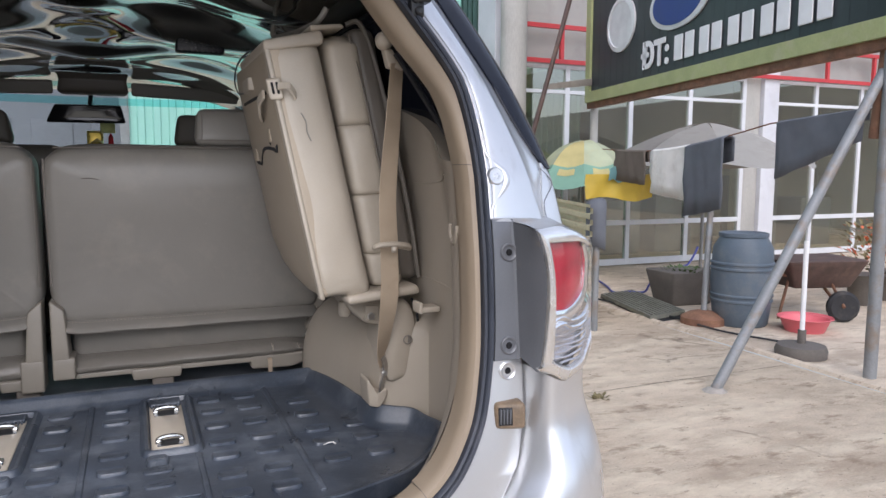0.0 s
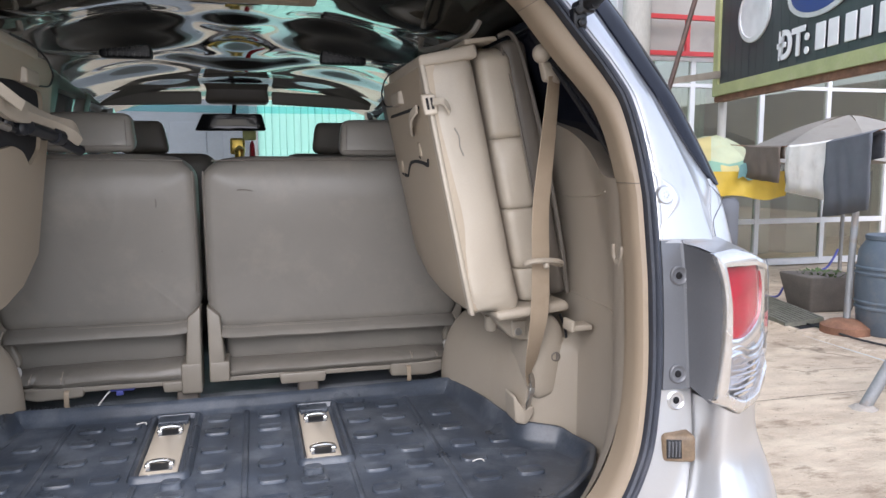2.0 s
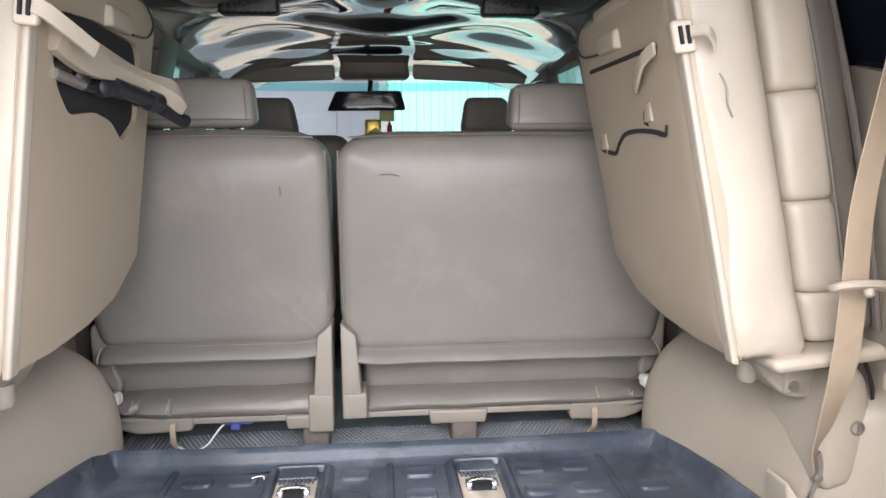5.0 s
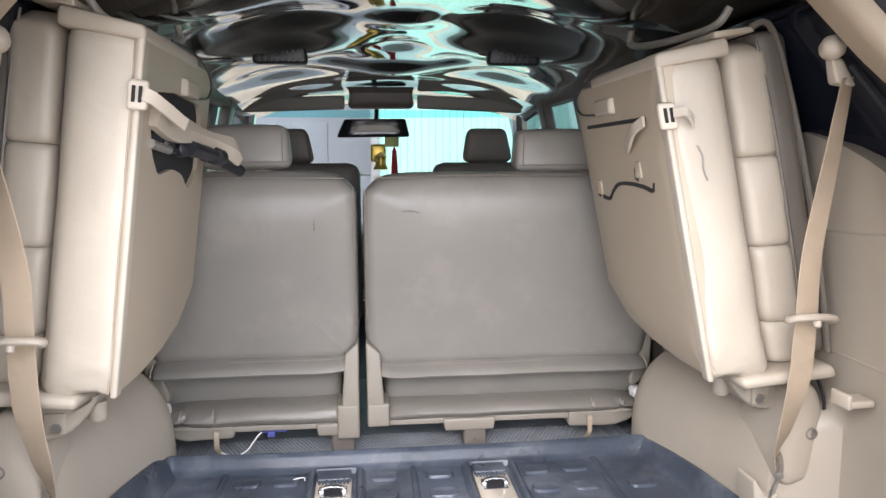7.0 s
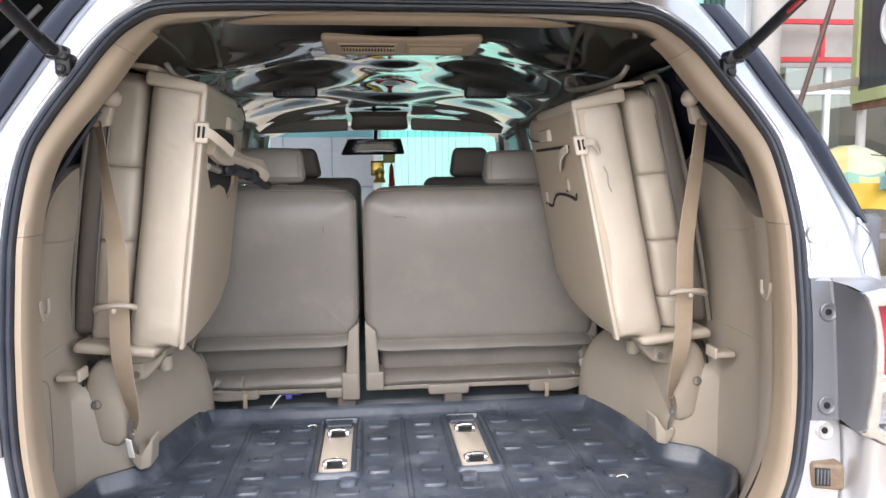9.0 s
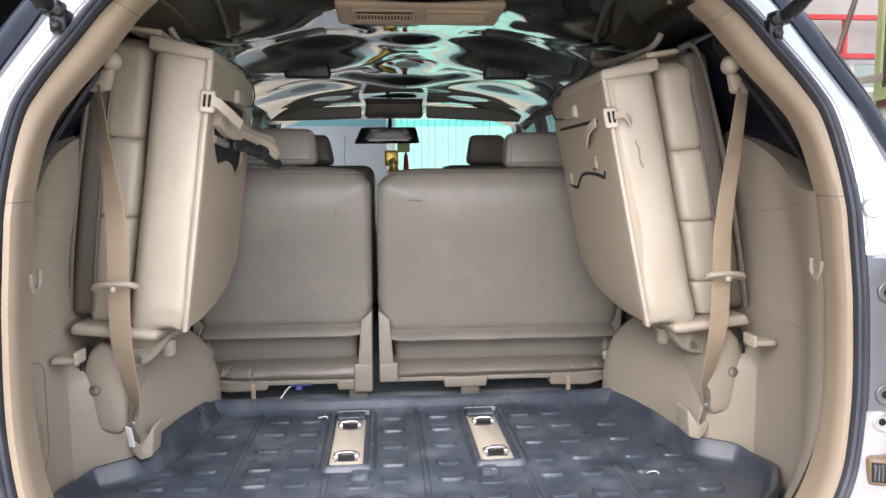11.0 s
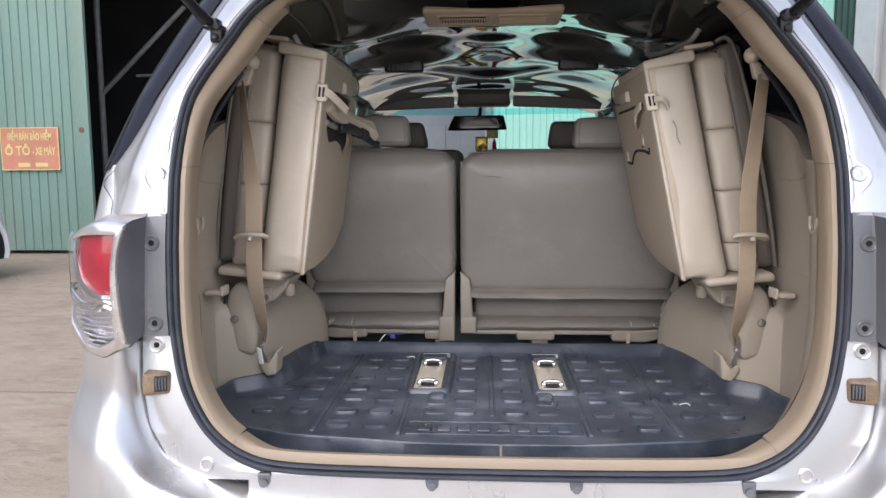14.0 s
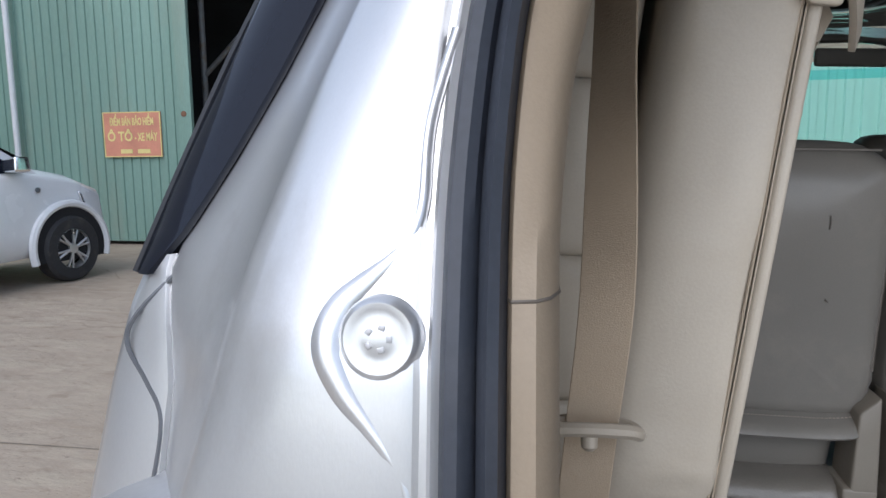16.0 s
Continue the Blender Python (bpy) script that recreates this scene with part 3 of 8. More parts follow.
def pad(bm, poly, put, depth, r, corner=0.03, puff=0.0, step=0.03):
    """Upholstered or moulded plate. poly: 2D outline; put(u, v, w): its place, w from the face (0) inwards to depth."""
    loop = densify(rounded(poly, corner), step)
    cx, cy = sum(p[0] for p in loop) / len(loop), sum(p[1] for p in loop) / len(loop)
    rows = [[put(u, v, depth) for u, v in loop]]
    for a in (0, 30, 60, 90):
        q = math.radians(a)
        rows.append([put(u, v, r * (1 - math.sin(q))) for u, v in ring_offset(loop, r * (1 - math.cos(q)))])
    inner = ring_offset(loop, r)
    for f in (0.8, 0.55, 0.3, 0.1):
        rows.append([put(cx + (u - cx) * f, cy + (v - cy) * f, -puff * (1 - f * f)) for u, v in inner])
    vs = quads(bm, rows, True)
    bm.faces.new(vs[-1])
    bm.faces.new(vs[0][::-1])


def words(name, text, size, m, mat, parent, depth=0.004, bold=0.0):
    """Raised lettering as a mesh part; m: its pose, text in the x-y plane, centred."""
    cu = bpy.data.curves.new(name, "FONT")
    cu.body, cu.size, cu.extrude, cu.offset = text, size, depth, bold
    cu.align_x, cu.align_y = "CENTER", "CENTER"
    ob = bpy.data.objects.new(name, cu)
    me = bpy.data.meshes.new_from_object(ob)
    bpy.data.objects.remove(ob)
    me.transform(m)
    me.materials.clear()
    me.materials.append(mat)
    o = new(name, me)
    o.parent = parent
    o.matrix_parent_inverse = WM[parent.name].inverted()
    WM[o.name] = Matrix()
    return o

# ---- ground and setting ----
bm = B()
quads(bm, [[(x, y, 0.0) for x in (-900, -60, -20, -12, -8, -4, 0, 4.44)] for y in (-900, -60, -20, -8, -4, 0, 4, 8, 20, 900)])
quads(bm, [[(x, y, z) for x, z in ((4.44, 0.0), (4.455, 0.022), (4.50, 0.026), (4.53, 0.012), (4.56, 0.0))] for y in [-900, -8] + [-7 + 0.25 * i for i in range(58)] + [8, 900]])
quads(bm, [[(x, y, 0.0) for x in (4.56, 8, 14, 40, 900)] for y in (-900, -60, -8, 0, 4, 8, 20, 900)])
bmesh.ops.remove_doubles(bm, verts=bm.verts[:], dist=1e-5)
for v in bm.verts:
    if 4.43 < v.co.x < 4.55 and -8 < v.co.y < 8:
        v.co.x += 0.05 * noise.noise((v.co.y * 0.7, 0, 3)) - 0.06 * ((v.co.y - 3.2) / 2) ** 2 * (1 if abs(v.co.y - 3.2) < 2 else 0.5)
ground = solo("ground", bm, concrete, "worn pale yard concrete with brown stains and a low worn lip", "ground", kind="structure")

# joints cut in the yard concrete
bm = B()
for k in range(5):
    y = -4.45 + 3.6 * k
    wob = [0.012 * noise.noise((x * 0.9, y, 4)) for x in range(-14, 1)]
    quads(bm, [[(x, y + e + w, 0.004) for x, w in zip(range(-14, 1), wob)] for e in (0.0, 0.007)])
quads(bm, [[(1.6 + 0.2 * i, 2.50 + e + 0.012 * noise.noise((i * 0.4, 0, 9)), 0.004) for i in range(15)] for e in (0.0, 0.006)])
solo("ground_joint", bm, joint_fill, "dark joints between the yard slabs", "ground joint", kind="structure", smooth=0)

# ---- the silver car ----
PZ, PY = [0.45, 0.6, 0.78, 1.02, 1.234, 1.37, 1.55, 1.72, 1.85, 1.95], [-0.14, -0.115, -0.085, -0.043, -0.018, 0.012, 0.09, 0.20, 0.295, 0.375]


def rear_y(z):
    """How far forward the tail of the car lies at a height."""
    return table(z, PZ, PY)


car = thing("suv", "silver sport utility vehicle with its tailgate raised and the boot open", "car", (0, 2.0, 0))

# opening: outer edge of the seal, from the top centre to the bottom centre, right half
OPEN = [(0, 1.852), (0.20, 1.852), (0.379, 1.849), (0.500, 1.838), (0.556, 1.804), (0.594, 1.757), (0.632, 1.682), (0.670, 1.604), (0.692, 1.535), (0.700, 1.45), (0.699, 1.36), (0.697, 1.25), (0.693, 1.10), (0.682, 1.005), (0.658, 0.922), (0.606, 0.840), (0.530, 0.787), (0.431, 0.765), (0.20, 0.759), (0, 0.758)]
half = [Vector((x, z)) for x, z in OPEN]
half = [Vector((p.x, p.y)) for p in spline([(p.x, p.y, 0) for p in half], 6)]
loop_open = [(p.x, p.y) for p in half] + [(-p.x, p.y) for p in half[-2:0:-1]]


CX = 0.009  # the tail stands a little off the middle of the cabin


def open_ring(inset, dy):
    return [Vector((x + CX, rear_y(z) + dy, z)) for x, z in ring_offset(loop_open, inset)]


def trim_wide(z):
    """How much wider the lining trim is than below, at a height: it broadens up the pillar."""
    return table(z, [1.40, 1.48, 1.56, 1.64, 1.72, 1.79, 1.83, 1.86], [0.0, 0.003, 0.010, 0.016, 0.018, 0.012, 0.003, 0.0])


def trim_ring(f, inset, dy):
    """A line of the trim; f: its share of the widening."""
    far = ring_offset(loop_open, 1.0)
    out = []
    for (x, z), (u, v) in zip(loop_open, far):
        d = inset + f * trim_wide(z)
        out.append(Vector((x + (u - x) * d + CX, rear_y(z) + dy + 0.25 * f * trim_wide(z), z + (v - z) * d)))
    return out


def seal_ring(bm, cols):
    rows = [open_ring(i, d) for i, d in cols]
    quads(bm, list(map(list, zip(*rows))) + [[r[0] for r in rows]])
    bmesh.ops.remove_doubles(bm, verts=bm.verts[:], dist=1e-6)


bm = B()
seal_ring(bm, [(0.007, 0.012), (0.008, -0.005), (0.011, -0.011), (0.016, -0.012), (0.020, -0.009), (0.0215, -0.003), (0.0235, -0.011), (0.027, -0.017), (0.031, -0.014), (0.033, -0.002), (0.033, 0.02)])
part("door_seal", bm, seal_rubber, car, "dark rubber seal round the boot opening")

# beige trim round the opening, in pieces with fine joints
trim_cols = [(0, 0.032, 0.012), (0, 0.033, -0.002), (0.05, 0.035, -0.006), (0.5, 0.044, -0.005), (0.85, 0.049, 0.001), (1.0, 0.052, 0.014), (1.0, 0.049, 0.055)]


TOP_CUT, MID_CUT, LOW_CUT = 1.752, 1.396, 0.800


def cut_at(s, z0):
    """Index of the loop point nearest to a height on one side."""
    return min(range(len(loop_open)), key=lambda k: abs(loop_open[k][1] - z0) + (9 if s * loop_open[k][0] < 0.1 else 0))


def trim_piece(name, first, last, label):
    """A length of the trim from one loop point on to another."""
    lines = [trim_ring(f, i, d) for f, i, d in trim_cols]
    n = len(loop_open)
    rows = []
    for k in range((last - first) % n + 1):
        row = [r[(first + k) % n].copy() for r in lines]
        if name == "sill_trim":
            for j, p in enumerate(row):
                p.z += (0, 0, 0.0, 0.003, 0.005, 0.001, -0.02)[j] * (1 - smooth01(0.38, 0.60, abs(p.x)))
        rows.append(row)
    bm = B()
    quads(bm, rows)
    part(name, bm, trim_tan, car, label)


trim_piece("header_trim", cut_at(-1, TOP_CUT), cut_at(1, TOP_CUT), "beige plastic header trim")
trim_piece("pillar_trim", cut_at(1, TOP_CUT), cut_at(1, MID_CUT), "beige upper pillar trim")
trim_piece("pillar_trim", cut_at(1, MID_CUT), cut_at(1, LOW_CUT), "beige lower pillar trim")
trim_piece("sill_trim", cut_at(1, LOW_CUT), cut_at(-1, LOW_CUT), "beige plastic sill plate")
trim_piece("pillar_trim", cut_at(-1, LOW_CUT), cut_at(-1, MID_CUT), "beige lower pillar trim")
trim_piece("pillar_trim", cut_at(-1, MID_CUT), cut_at(-1, TOP_CUT), "beige upper pillar trim")
for s in (1, -1):
    for z in (TOP_CUT, MID_CUT, LOW_CUT):
        i = cut_at(s, z)
        bm = B()
        tube(bm, [trim_ring(f, a, d)[i] for f, a, d in trim_cols[1:]], 0.0008, 6)
        part("trim_joint", bm, vinyl_dark, car)

LAMP_X = [0.72, 0.756, 0.80, 0.85, 0.893, 0.918, 0.930, 0.932]
LAMP_Y = [-0.108, -0.105, -0.099, -0.076, -0.036, 0.012, 0.06, 0.09]
# outer skin of the tail
LZ = [0.45, 0.60, 0.72, 0.81, 0.90, 0.98, 1.0, 1.10, 1.20, 1.274, 1.333, 1.376, 1.395]
LX = [0.86, 0.895, 0.906, 0.911, 0.909, 0.895, 0.890, 0.893, 0.894, 0.892, 0.883, 0.874, 0.868]
GZ, GX = [0.69, 0.705, 0.726, 0.750, 0.780, 0.86, 0.95, 1.02, 1.30], [0.0, 0.30, 0.455, 0.59, 0.670, 0.722, 0.740, 0.743, 0.745]
edge_z = [p.y for p in half][::-1]
edge_x = [p.x for p in half][::-1]


def in_x(z):
    return table(z, edge_z, edge_x)


# edges on the pillar: bend of the face, inner and outer edge of the quarter window
BZ, BX = [1.26, 1.30, 1.335, 1.37, 1.405, 1.442, 1.48, 1.521, 1.60, 1.70, 1.80, 1.87], [0.816, 0.808, 0.798, 0.790, 0.783, 0.772, 0.760, 0.745, 0.717, 0.675, 0.634, 0.600]
WZ, WIN = [1.386, 1.395, 1.413, 1.444, 1.486, 1.529, 1.60, 1.692, 1.80, 1.87], [0.856, 0.846, 0.835, 0.818, 0.798, 0.780, 0.752, 0.715, 0.674, 0.640]
OZ, WOUT = [1.384, 1.437, 1.488, 1.538, 1.60, 1.692, 1.80, 1.87], [0.875, 0.860, 0.843, 0.827, 0.807, 0.774, 0.732, 0.699]
FZ, FX = [1.26, 1.30, 1.335, 1.37, 1.395, 1.42], [0.842, 0.840, 0.838, 0.842, 0.846, 0.832]

bm = B()
for s in (1, -1):
    # pillar beside the opening, above the lamp
    rows = []
    for i in range(56):
        z = 1.26 + (1.865 - 1.26) * i / 55
        a = in_x(min(z, 1.846)) - 0.009
        b = table(z, BZ, BX)
        w = table(z, FZ, FX) if z < 1.41 else table(z, WZ, WIN)
        y = rear_y(z)
        m = lerp(a + 0.017, b, 0.5)
        row = [(a, 0.012), (a + 0.001, 0.001), (a + 0.005, -0.001), (a + 0.007, 0.002), (a + 0.010, 0.002), (a + 0.012, -0.001), (a + 0.017, -0.002), (m, 0.002), (b - 0.012, 0.009), (b - 0.005, 0.012), (b + 0.0005, 0.018), (b + 0.003, 0.023), (lerp(b, w, 0.5), 0.040), (w - 0.004, 0.056), (w, 0.062), (w + 0.001, 0.080)]
        rows.append([Vector((s * x + CX, y + d, z)) for x, d in row])
    quads(bm, rows)
    # plate under the quarter window, round to the flank
    rows = []
    for i in range(18):
        z = 1.26 + (1.398 - 1.26) * i / 17
        w, o, y = table(z, FZ, FX), table(z, LZ, LX), rear_y(z)
        w = min(w, o - 0.012)
        rows.append([Vector((s * x + CX, y + d, z)) for x, d in ((w - 0.001, 0.066), (w + 0.002, 0.060), (lerp(w, o, 0.45), 0.062), (o - 0.010, 0.067), (o - 0.003, 0.074), (o, 0.088), (o + 0.004, 0.13))])
    quads(bm, rows)
    # flank behind the pillar foot, going forward
    quads(bm, [[Vector((s * (table(z, LZ, LX) + e) + CX, rear_y(z) + d, z)) for e, d in ((0.003, 0.085), (0.010, 0.3), (0.02, 1.0), (0.02, 4.2))] for z in (0.45, 0.6, 0.72, 0.81, 0.9, 0.98, 1.0, 1.1, 1.2, 1.274, 1.333, 1.376, 1.392)])
    # panel between the seal and the bumper corner
    rows = []
    for i in range(34):
        z = 0.758 + (1.30 - 0.758) * i / 33
        a = in_x(max(z, 0.7585)) - 0.009
        g = max(a + 0.02, table(z, GZ, GX))
        y = rear_y(z)
        rows.append([Vector((s * x + CX, y + d, z)) for x, d in ((a, 0.012), (a + 0.002, 0), (lerp(a, g, 0.5), -0.002), (g - 0.006, 0), (g, 0.004), (g + 0.004, 0.03))])
    quads(bm, rows)
    # bumper corner and quarter, standing proud of that panel
    rows = []
    for i in range(46):
        z = 0.45 + (1.044 - 0.45) * i / 45
        g = table(z, GZ, GX) if z > 0.69 else 0.0
        o = table(z, LZ, LX)
        bulge = (0.074 + (1 - smooth01(0.66, 0.76, z)) * 0.04) * (1 - 0.32 * smooth01(0.93, 1.02, z))
        shelf = max(0.01, min(0.046, (o - g) * 0.30))
        y = rear_y(z)
        edge = max(g + shelf + 0.02, min(o - 0.05, table(z, [0.45, 0.62, 0.70, 0.76, 0.83, 1.0], [0.60, 0.70, 0.765, 0.800, 0.812, 0.800])))
        cols = [(g + 0.001, 0.03), (g + 0.003, 0.0), (g + shelf * 0.35, -bulge * 0.45), (g + shelf * 0.8, -bulge * 0.92), (g + shelf * 1.2, -bulge), (lerp(g + shelf * 1.2, edge, 0.5), -bulge * 1.03), (edge, -bulge * 1.0), (lerp(edge, o, 0.55), -bulge * 0.62), (o - 0.012, -bulge * 0.12), (o + 0.004, 0.07)]
        cols = [(x, d if x < 0.75 else lerp(d, table(min(x + 0.015, 0.93), LAMP_X, LAMP_Y) - y, smooth01(0.86, 1.0, z))) for x, d in cols]
        top = lambda x: table(x, [0.70, 0.74, 0.794, 0.845, 0.878, 0.91], [1.044, 1.037, 1.009, 1.018, 1.033, 1.06])
        rows.append([Vector((s * x + CX, y + d, 0.45 + (z - 0.45) * (top(x) - 0.45) / 0.594)) for x, d in cols])
    rows = [[r[j].lerp(r[j + 1], k / 3) for j in range(len(r) - 1) for k in range(3)] + [r[-1]] for r in rows]
    for _ in range(4):
        rows = [[p if j in (0, len(r) - 1) else p * 0.5 + (r[j - 1] + r[j + 1]) * 0.25 for j, p in enumerate(r)] for r in rows]
    for _ in range(6):
        rows = [r if i < 23 or i == len(rows) - 1 else [p * 0.5 + (rows[i - 1][j] + rows[i + 1][j]) * 0.25 for j, p in enumerate(r)] for i, r in enumerate(rows)]
    quads(bm, rows)
# sill panel under the seal
rows = []
for i in range(6):
    z = 0.66 + 0.108 * i / 5
    rows.append([Vector((x, rear_y(z) - 0.004, z)) for x in [-0.5 + 0.05 * k for k in range(21)]])
quads(bm, rows)
# roof and its edge
rows = []
for i in range(24):
    y = 0.24 + (3.0 - 0.24) * i / 23
    top = 1.905 - 0.05 * ((y - 1.3) / 1.7) ** 2
    rows.append([Vector((x, y + (0.06 if abs(x) < 0.5 else 0.10), top - 0.11 * (abs(x) / 0.67) ** 4)) for x in [-0.725 + 0.0725 * k for k in range(21)]])
quads(bm, rows)
quads(bm, [[Vector((x, rear_y(1.85) + 0.0, 1.843)) for x in (-0.55, -0.3, 0, 0.3, 0.55)], [Vector((x, rear_y(1.87), 1.875 + 0.02 * (1 - abs(x)))) for x in (-0.55, -0.3, 0, 0.3, 0.55)], [Vector((x, 0.40, 1.895 + 0.01 * (1 - abs(x)))) for x in (-0.6, -0.3, 0, 0.3, 0.6)]])
part("body", bm, paint, car, "silver metallic body panels with light dirt", smooth=35)

# quarter windows along the pillars
for s in (1, -1):
    bm = B()
    rows = []
    for i in range(24):
        z = 1.388 + (1.86 - 1.388) * i / 23
        a, b, y = table(z, WZ, WIN), table(z, OZ, WOUT), rear_y(z)
        a = min(a, b - 0.004)
        rows.append([Vector((s * x + CX, y + d, z)) for x, d in ((a - 0.001, 0.082), (a + 0.001, 0.062), (a + 0.004, 0.059), (lerp(a, b, 0.5), 0.062), (b - 0.008, 0.068), (b - 0.002, 0.074), (b, 0.082), (b + 0.004, 0.13), (b + 0.02, 0.6), (b + 0.02, 1.2))])
    quads(bm, rows)
    part("quarter_window", bm, tinted, car, "dark tinted quarter window")
    bm = B()
    tube(bm, spline([(s * (table(z, OZ, WOUT) - 0.001) + CX, rear_y(z) + 0.077, z) for z in (1.386, 1.45, 1.52, 1.60, 1.70, 1.80, 1.85)], 4), 0.003, 6)
    part("window_edge", bm, black, car)
    # seam where the plate under the window meets the bend
    bm = B()
    tube(bm, spline([(s * x + CX, rear_y(z) + d, z) for x, z, d in ((0.826, 1.412, 0.058), (0.836, 1.395, 0.0605), (0.860, 1.370, 0.0625), (0.866, 1.354, 0.063), (0.853, 1.336, 0.0615), (0.843, 1.318, 0.0605), (0.846, 1.285, 0.0605), (0.850, 1.26, 0.061))], 5), 0.0013, 6)
    part("panel_seam", bm, grey_trim, car)

# pressed plug and S-shaped bead on the pillar
for s in (1, -1):
    px_, pz = (0.711, 1.372) if s > 0 else (0.716, 1.377)
    at = Vector((s * px_ + CX, rear_y(pz) - 0.001, pz))
    m = toward(at, (0, -1, 0.2))
    bm = B()
    lathe(bm, [(0.0175, -0.002), (0.0160, 0.0022), (0.0140, 0.0038), (0.0115, 0.0036), (0.0085, 0.0030), (0.006, 0.0036), (0.0, 0.0038)], m, 32)
    plug = part("pillar_plug", bm, paint, car)
    for k in range(5):
        bm = B()
        box(bm, (0.0034, -0.0014, 0.0030), (0.0058, 0.0014, 0.0042), 0.0004, m @ Matrix.Rotation(k * 2 * math.pi / 5, 4, "Z"))
        part("plug_slot", bm, galv_pale, plug)
    bm = B()
    pts = [(0.694, 1.50), (0.7035, 1.46), (0.7045, 1.425), (0.711, 1.409), (0.724, 1.396), (0.7355, 1.385), (0.7395, 1.371), (0.732, 1.355), (0.719, 1.340), (0.708, 1.326), (0.703, 1.310), (0.702, 1.292)]
    dx, dz = (0.0055, 0.004) if s > 0 else (0.0010, -0.002)
    path = spline([(s * (x - dx) + CX, rear_y(z - dz) - 0.0005, z - dz) for x, z in pts], 6)
    rows = []
    for k, (p, d) in enumerate(frames_along(path)):
        t = k / (len(path) - 1)
        wdt = 0.0028 + 0.0034 * math.exp(-((t - 0.52) / 0.22) ** 2)
        side = d.cross(Vector((0, -1, 0.3))).normalized()
        rows.append([p + side * wdt + Vector((0, 0.001, 0)), p + side * wdt * 0.55 + Vector((0, -0.0008, 0)), p + Vector((0, -0.0014, 0)), p - side * wdt * 0.55 + Vector((0, -0.0008, 0)), p - side * wdt + Vector((0, 0.001, 0))])
    quads(bm, rows)
    part("pressed_bead", bm, paint, car, smooth=80)

# bolts, plugs and buffers round the opening
for s in (1, -1):
    for x, z in ((0.720, 1.237), (0.712, 1.072), (0.710, 1.026)):
        bm = B()
        m = toward((s * x + CX, rear_y(z) - (0.0085 if z > 1.05 else 0.003), z), (0, -1, 0.1))
        lathe(bm, [(0.0165, -0.004), (0.0165, 0.001), (0.0145, 0.0025), (0.012, 0.0015), (0.010, -0.001), (0.0, -0.001)], m, 18)
        r = 0.0062
        bolt = part("bolt", bm, grey_trim if z > 1.05 else paint, car)
        bm = B()
        lathe(bm, [(r, -0.0005), (r * 0.9, 0.001), (r * 0.6, 0.002), (r * 0.5, 0.0005), (0.0, 0.0005)], m, 14)
        part("bolt_head", bm, black_gap, bolt)
    bm = B()
    rbox(bm, [(s * x + CX, y, z) for x, y, z in ((0.679, -0.066, 0.928), (0.731, -0.082, 0.926), (0.677, -0.030, 0.924), (0.733, -0.030, 0.922), (0.679, -0.062, 0.972), (0.731, -0.078, 0.974), (0.677, -0.030, 0.976), (0.733, -0.030, 0.978))], 0.008, 2)
    buf = part("door_buffer", bm, brown_rubber, car, "worn brown rubber tailgate buffer")
    bm = B()
    lo_, hi_ = sorted((s * 0.6825 + CX, s * 0.7065 + CX))
    rbox(bm, [(lo_, -0.0675 - (0.0072 if s < 0 else 0), 0.9345), (hi_, -0.0675 - (0.0072 if s > 0 else 0), 0.9345), (lo_, -0.060, 0.9345), (hi_, -0.060, 0.9345), (lo_, -0.0645 - (0.0072 if s < 0 else 0), 0.9665), (hi_, -0.0645 - (0.0072 if s > 0 else 0), 0.9665), (lo_, -0.060, 0.9665), (hi_, -0.060, 0.9665)], 0.001, 1)
    part("buffer_slot", bm, black, buf)
    for k in range(4):
        bm = B()
        rbox(bm, ((s * (0.684 + 0.0055 * k) + CX, -0.0695 - 0.0015 * k, 0.937), (s * (0.687 + 0.0055 * k) + CX, -0.062 - 0.0015 * k, 0.964)), 0.0015, 1)
        part("buffer_rib", bm, grey_trim, buf)
    bm = B()
    lathe(bm, [(0.014, -0.006), (0.014, 0.003), (0.011, 0.004), (0.010, 0.001), (0.0, 0.001)], toward((s * 0.597 + CX, rear_y(0.788) - 0.002, 0.788), (0, -1, 0.15)), 18)
    part("panel_plug", bm, paint, car)
    for x in (0.482 + s * 0.014, 0.1435 + s * 0.0175):
        bm = B()
        rbox(bm, ((s * x - 0.014, -0.094, 0.740), (s * x + 0.014, -0.066, 0.774)), 0.004, 1)
        lathe(bm, [(0.009, 0), (0.009, 0.006), (0.005, 0.007), (0.0, 0.007)], toward((s * x, -0.094, 0.755), (0, -1, 0)), 12)
        part("bumper_clip", bm, grey_trim, car)
bm = B()
rbox(bm, ((-0.046, -0.088, 0.738), (0.014, -0.060, 0.757)), 0.008, 2)
part("lock_opening", bm, black, car)
bm = B()
rod(bm, (0.012, -0.072, 0.79), (0.012, -0.066, 0.832), 0.004)
part("striker_pin", bm, steel, car)

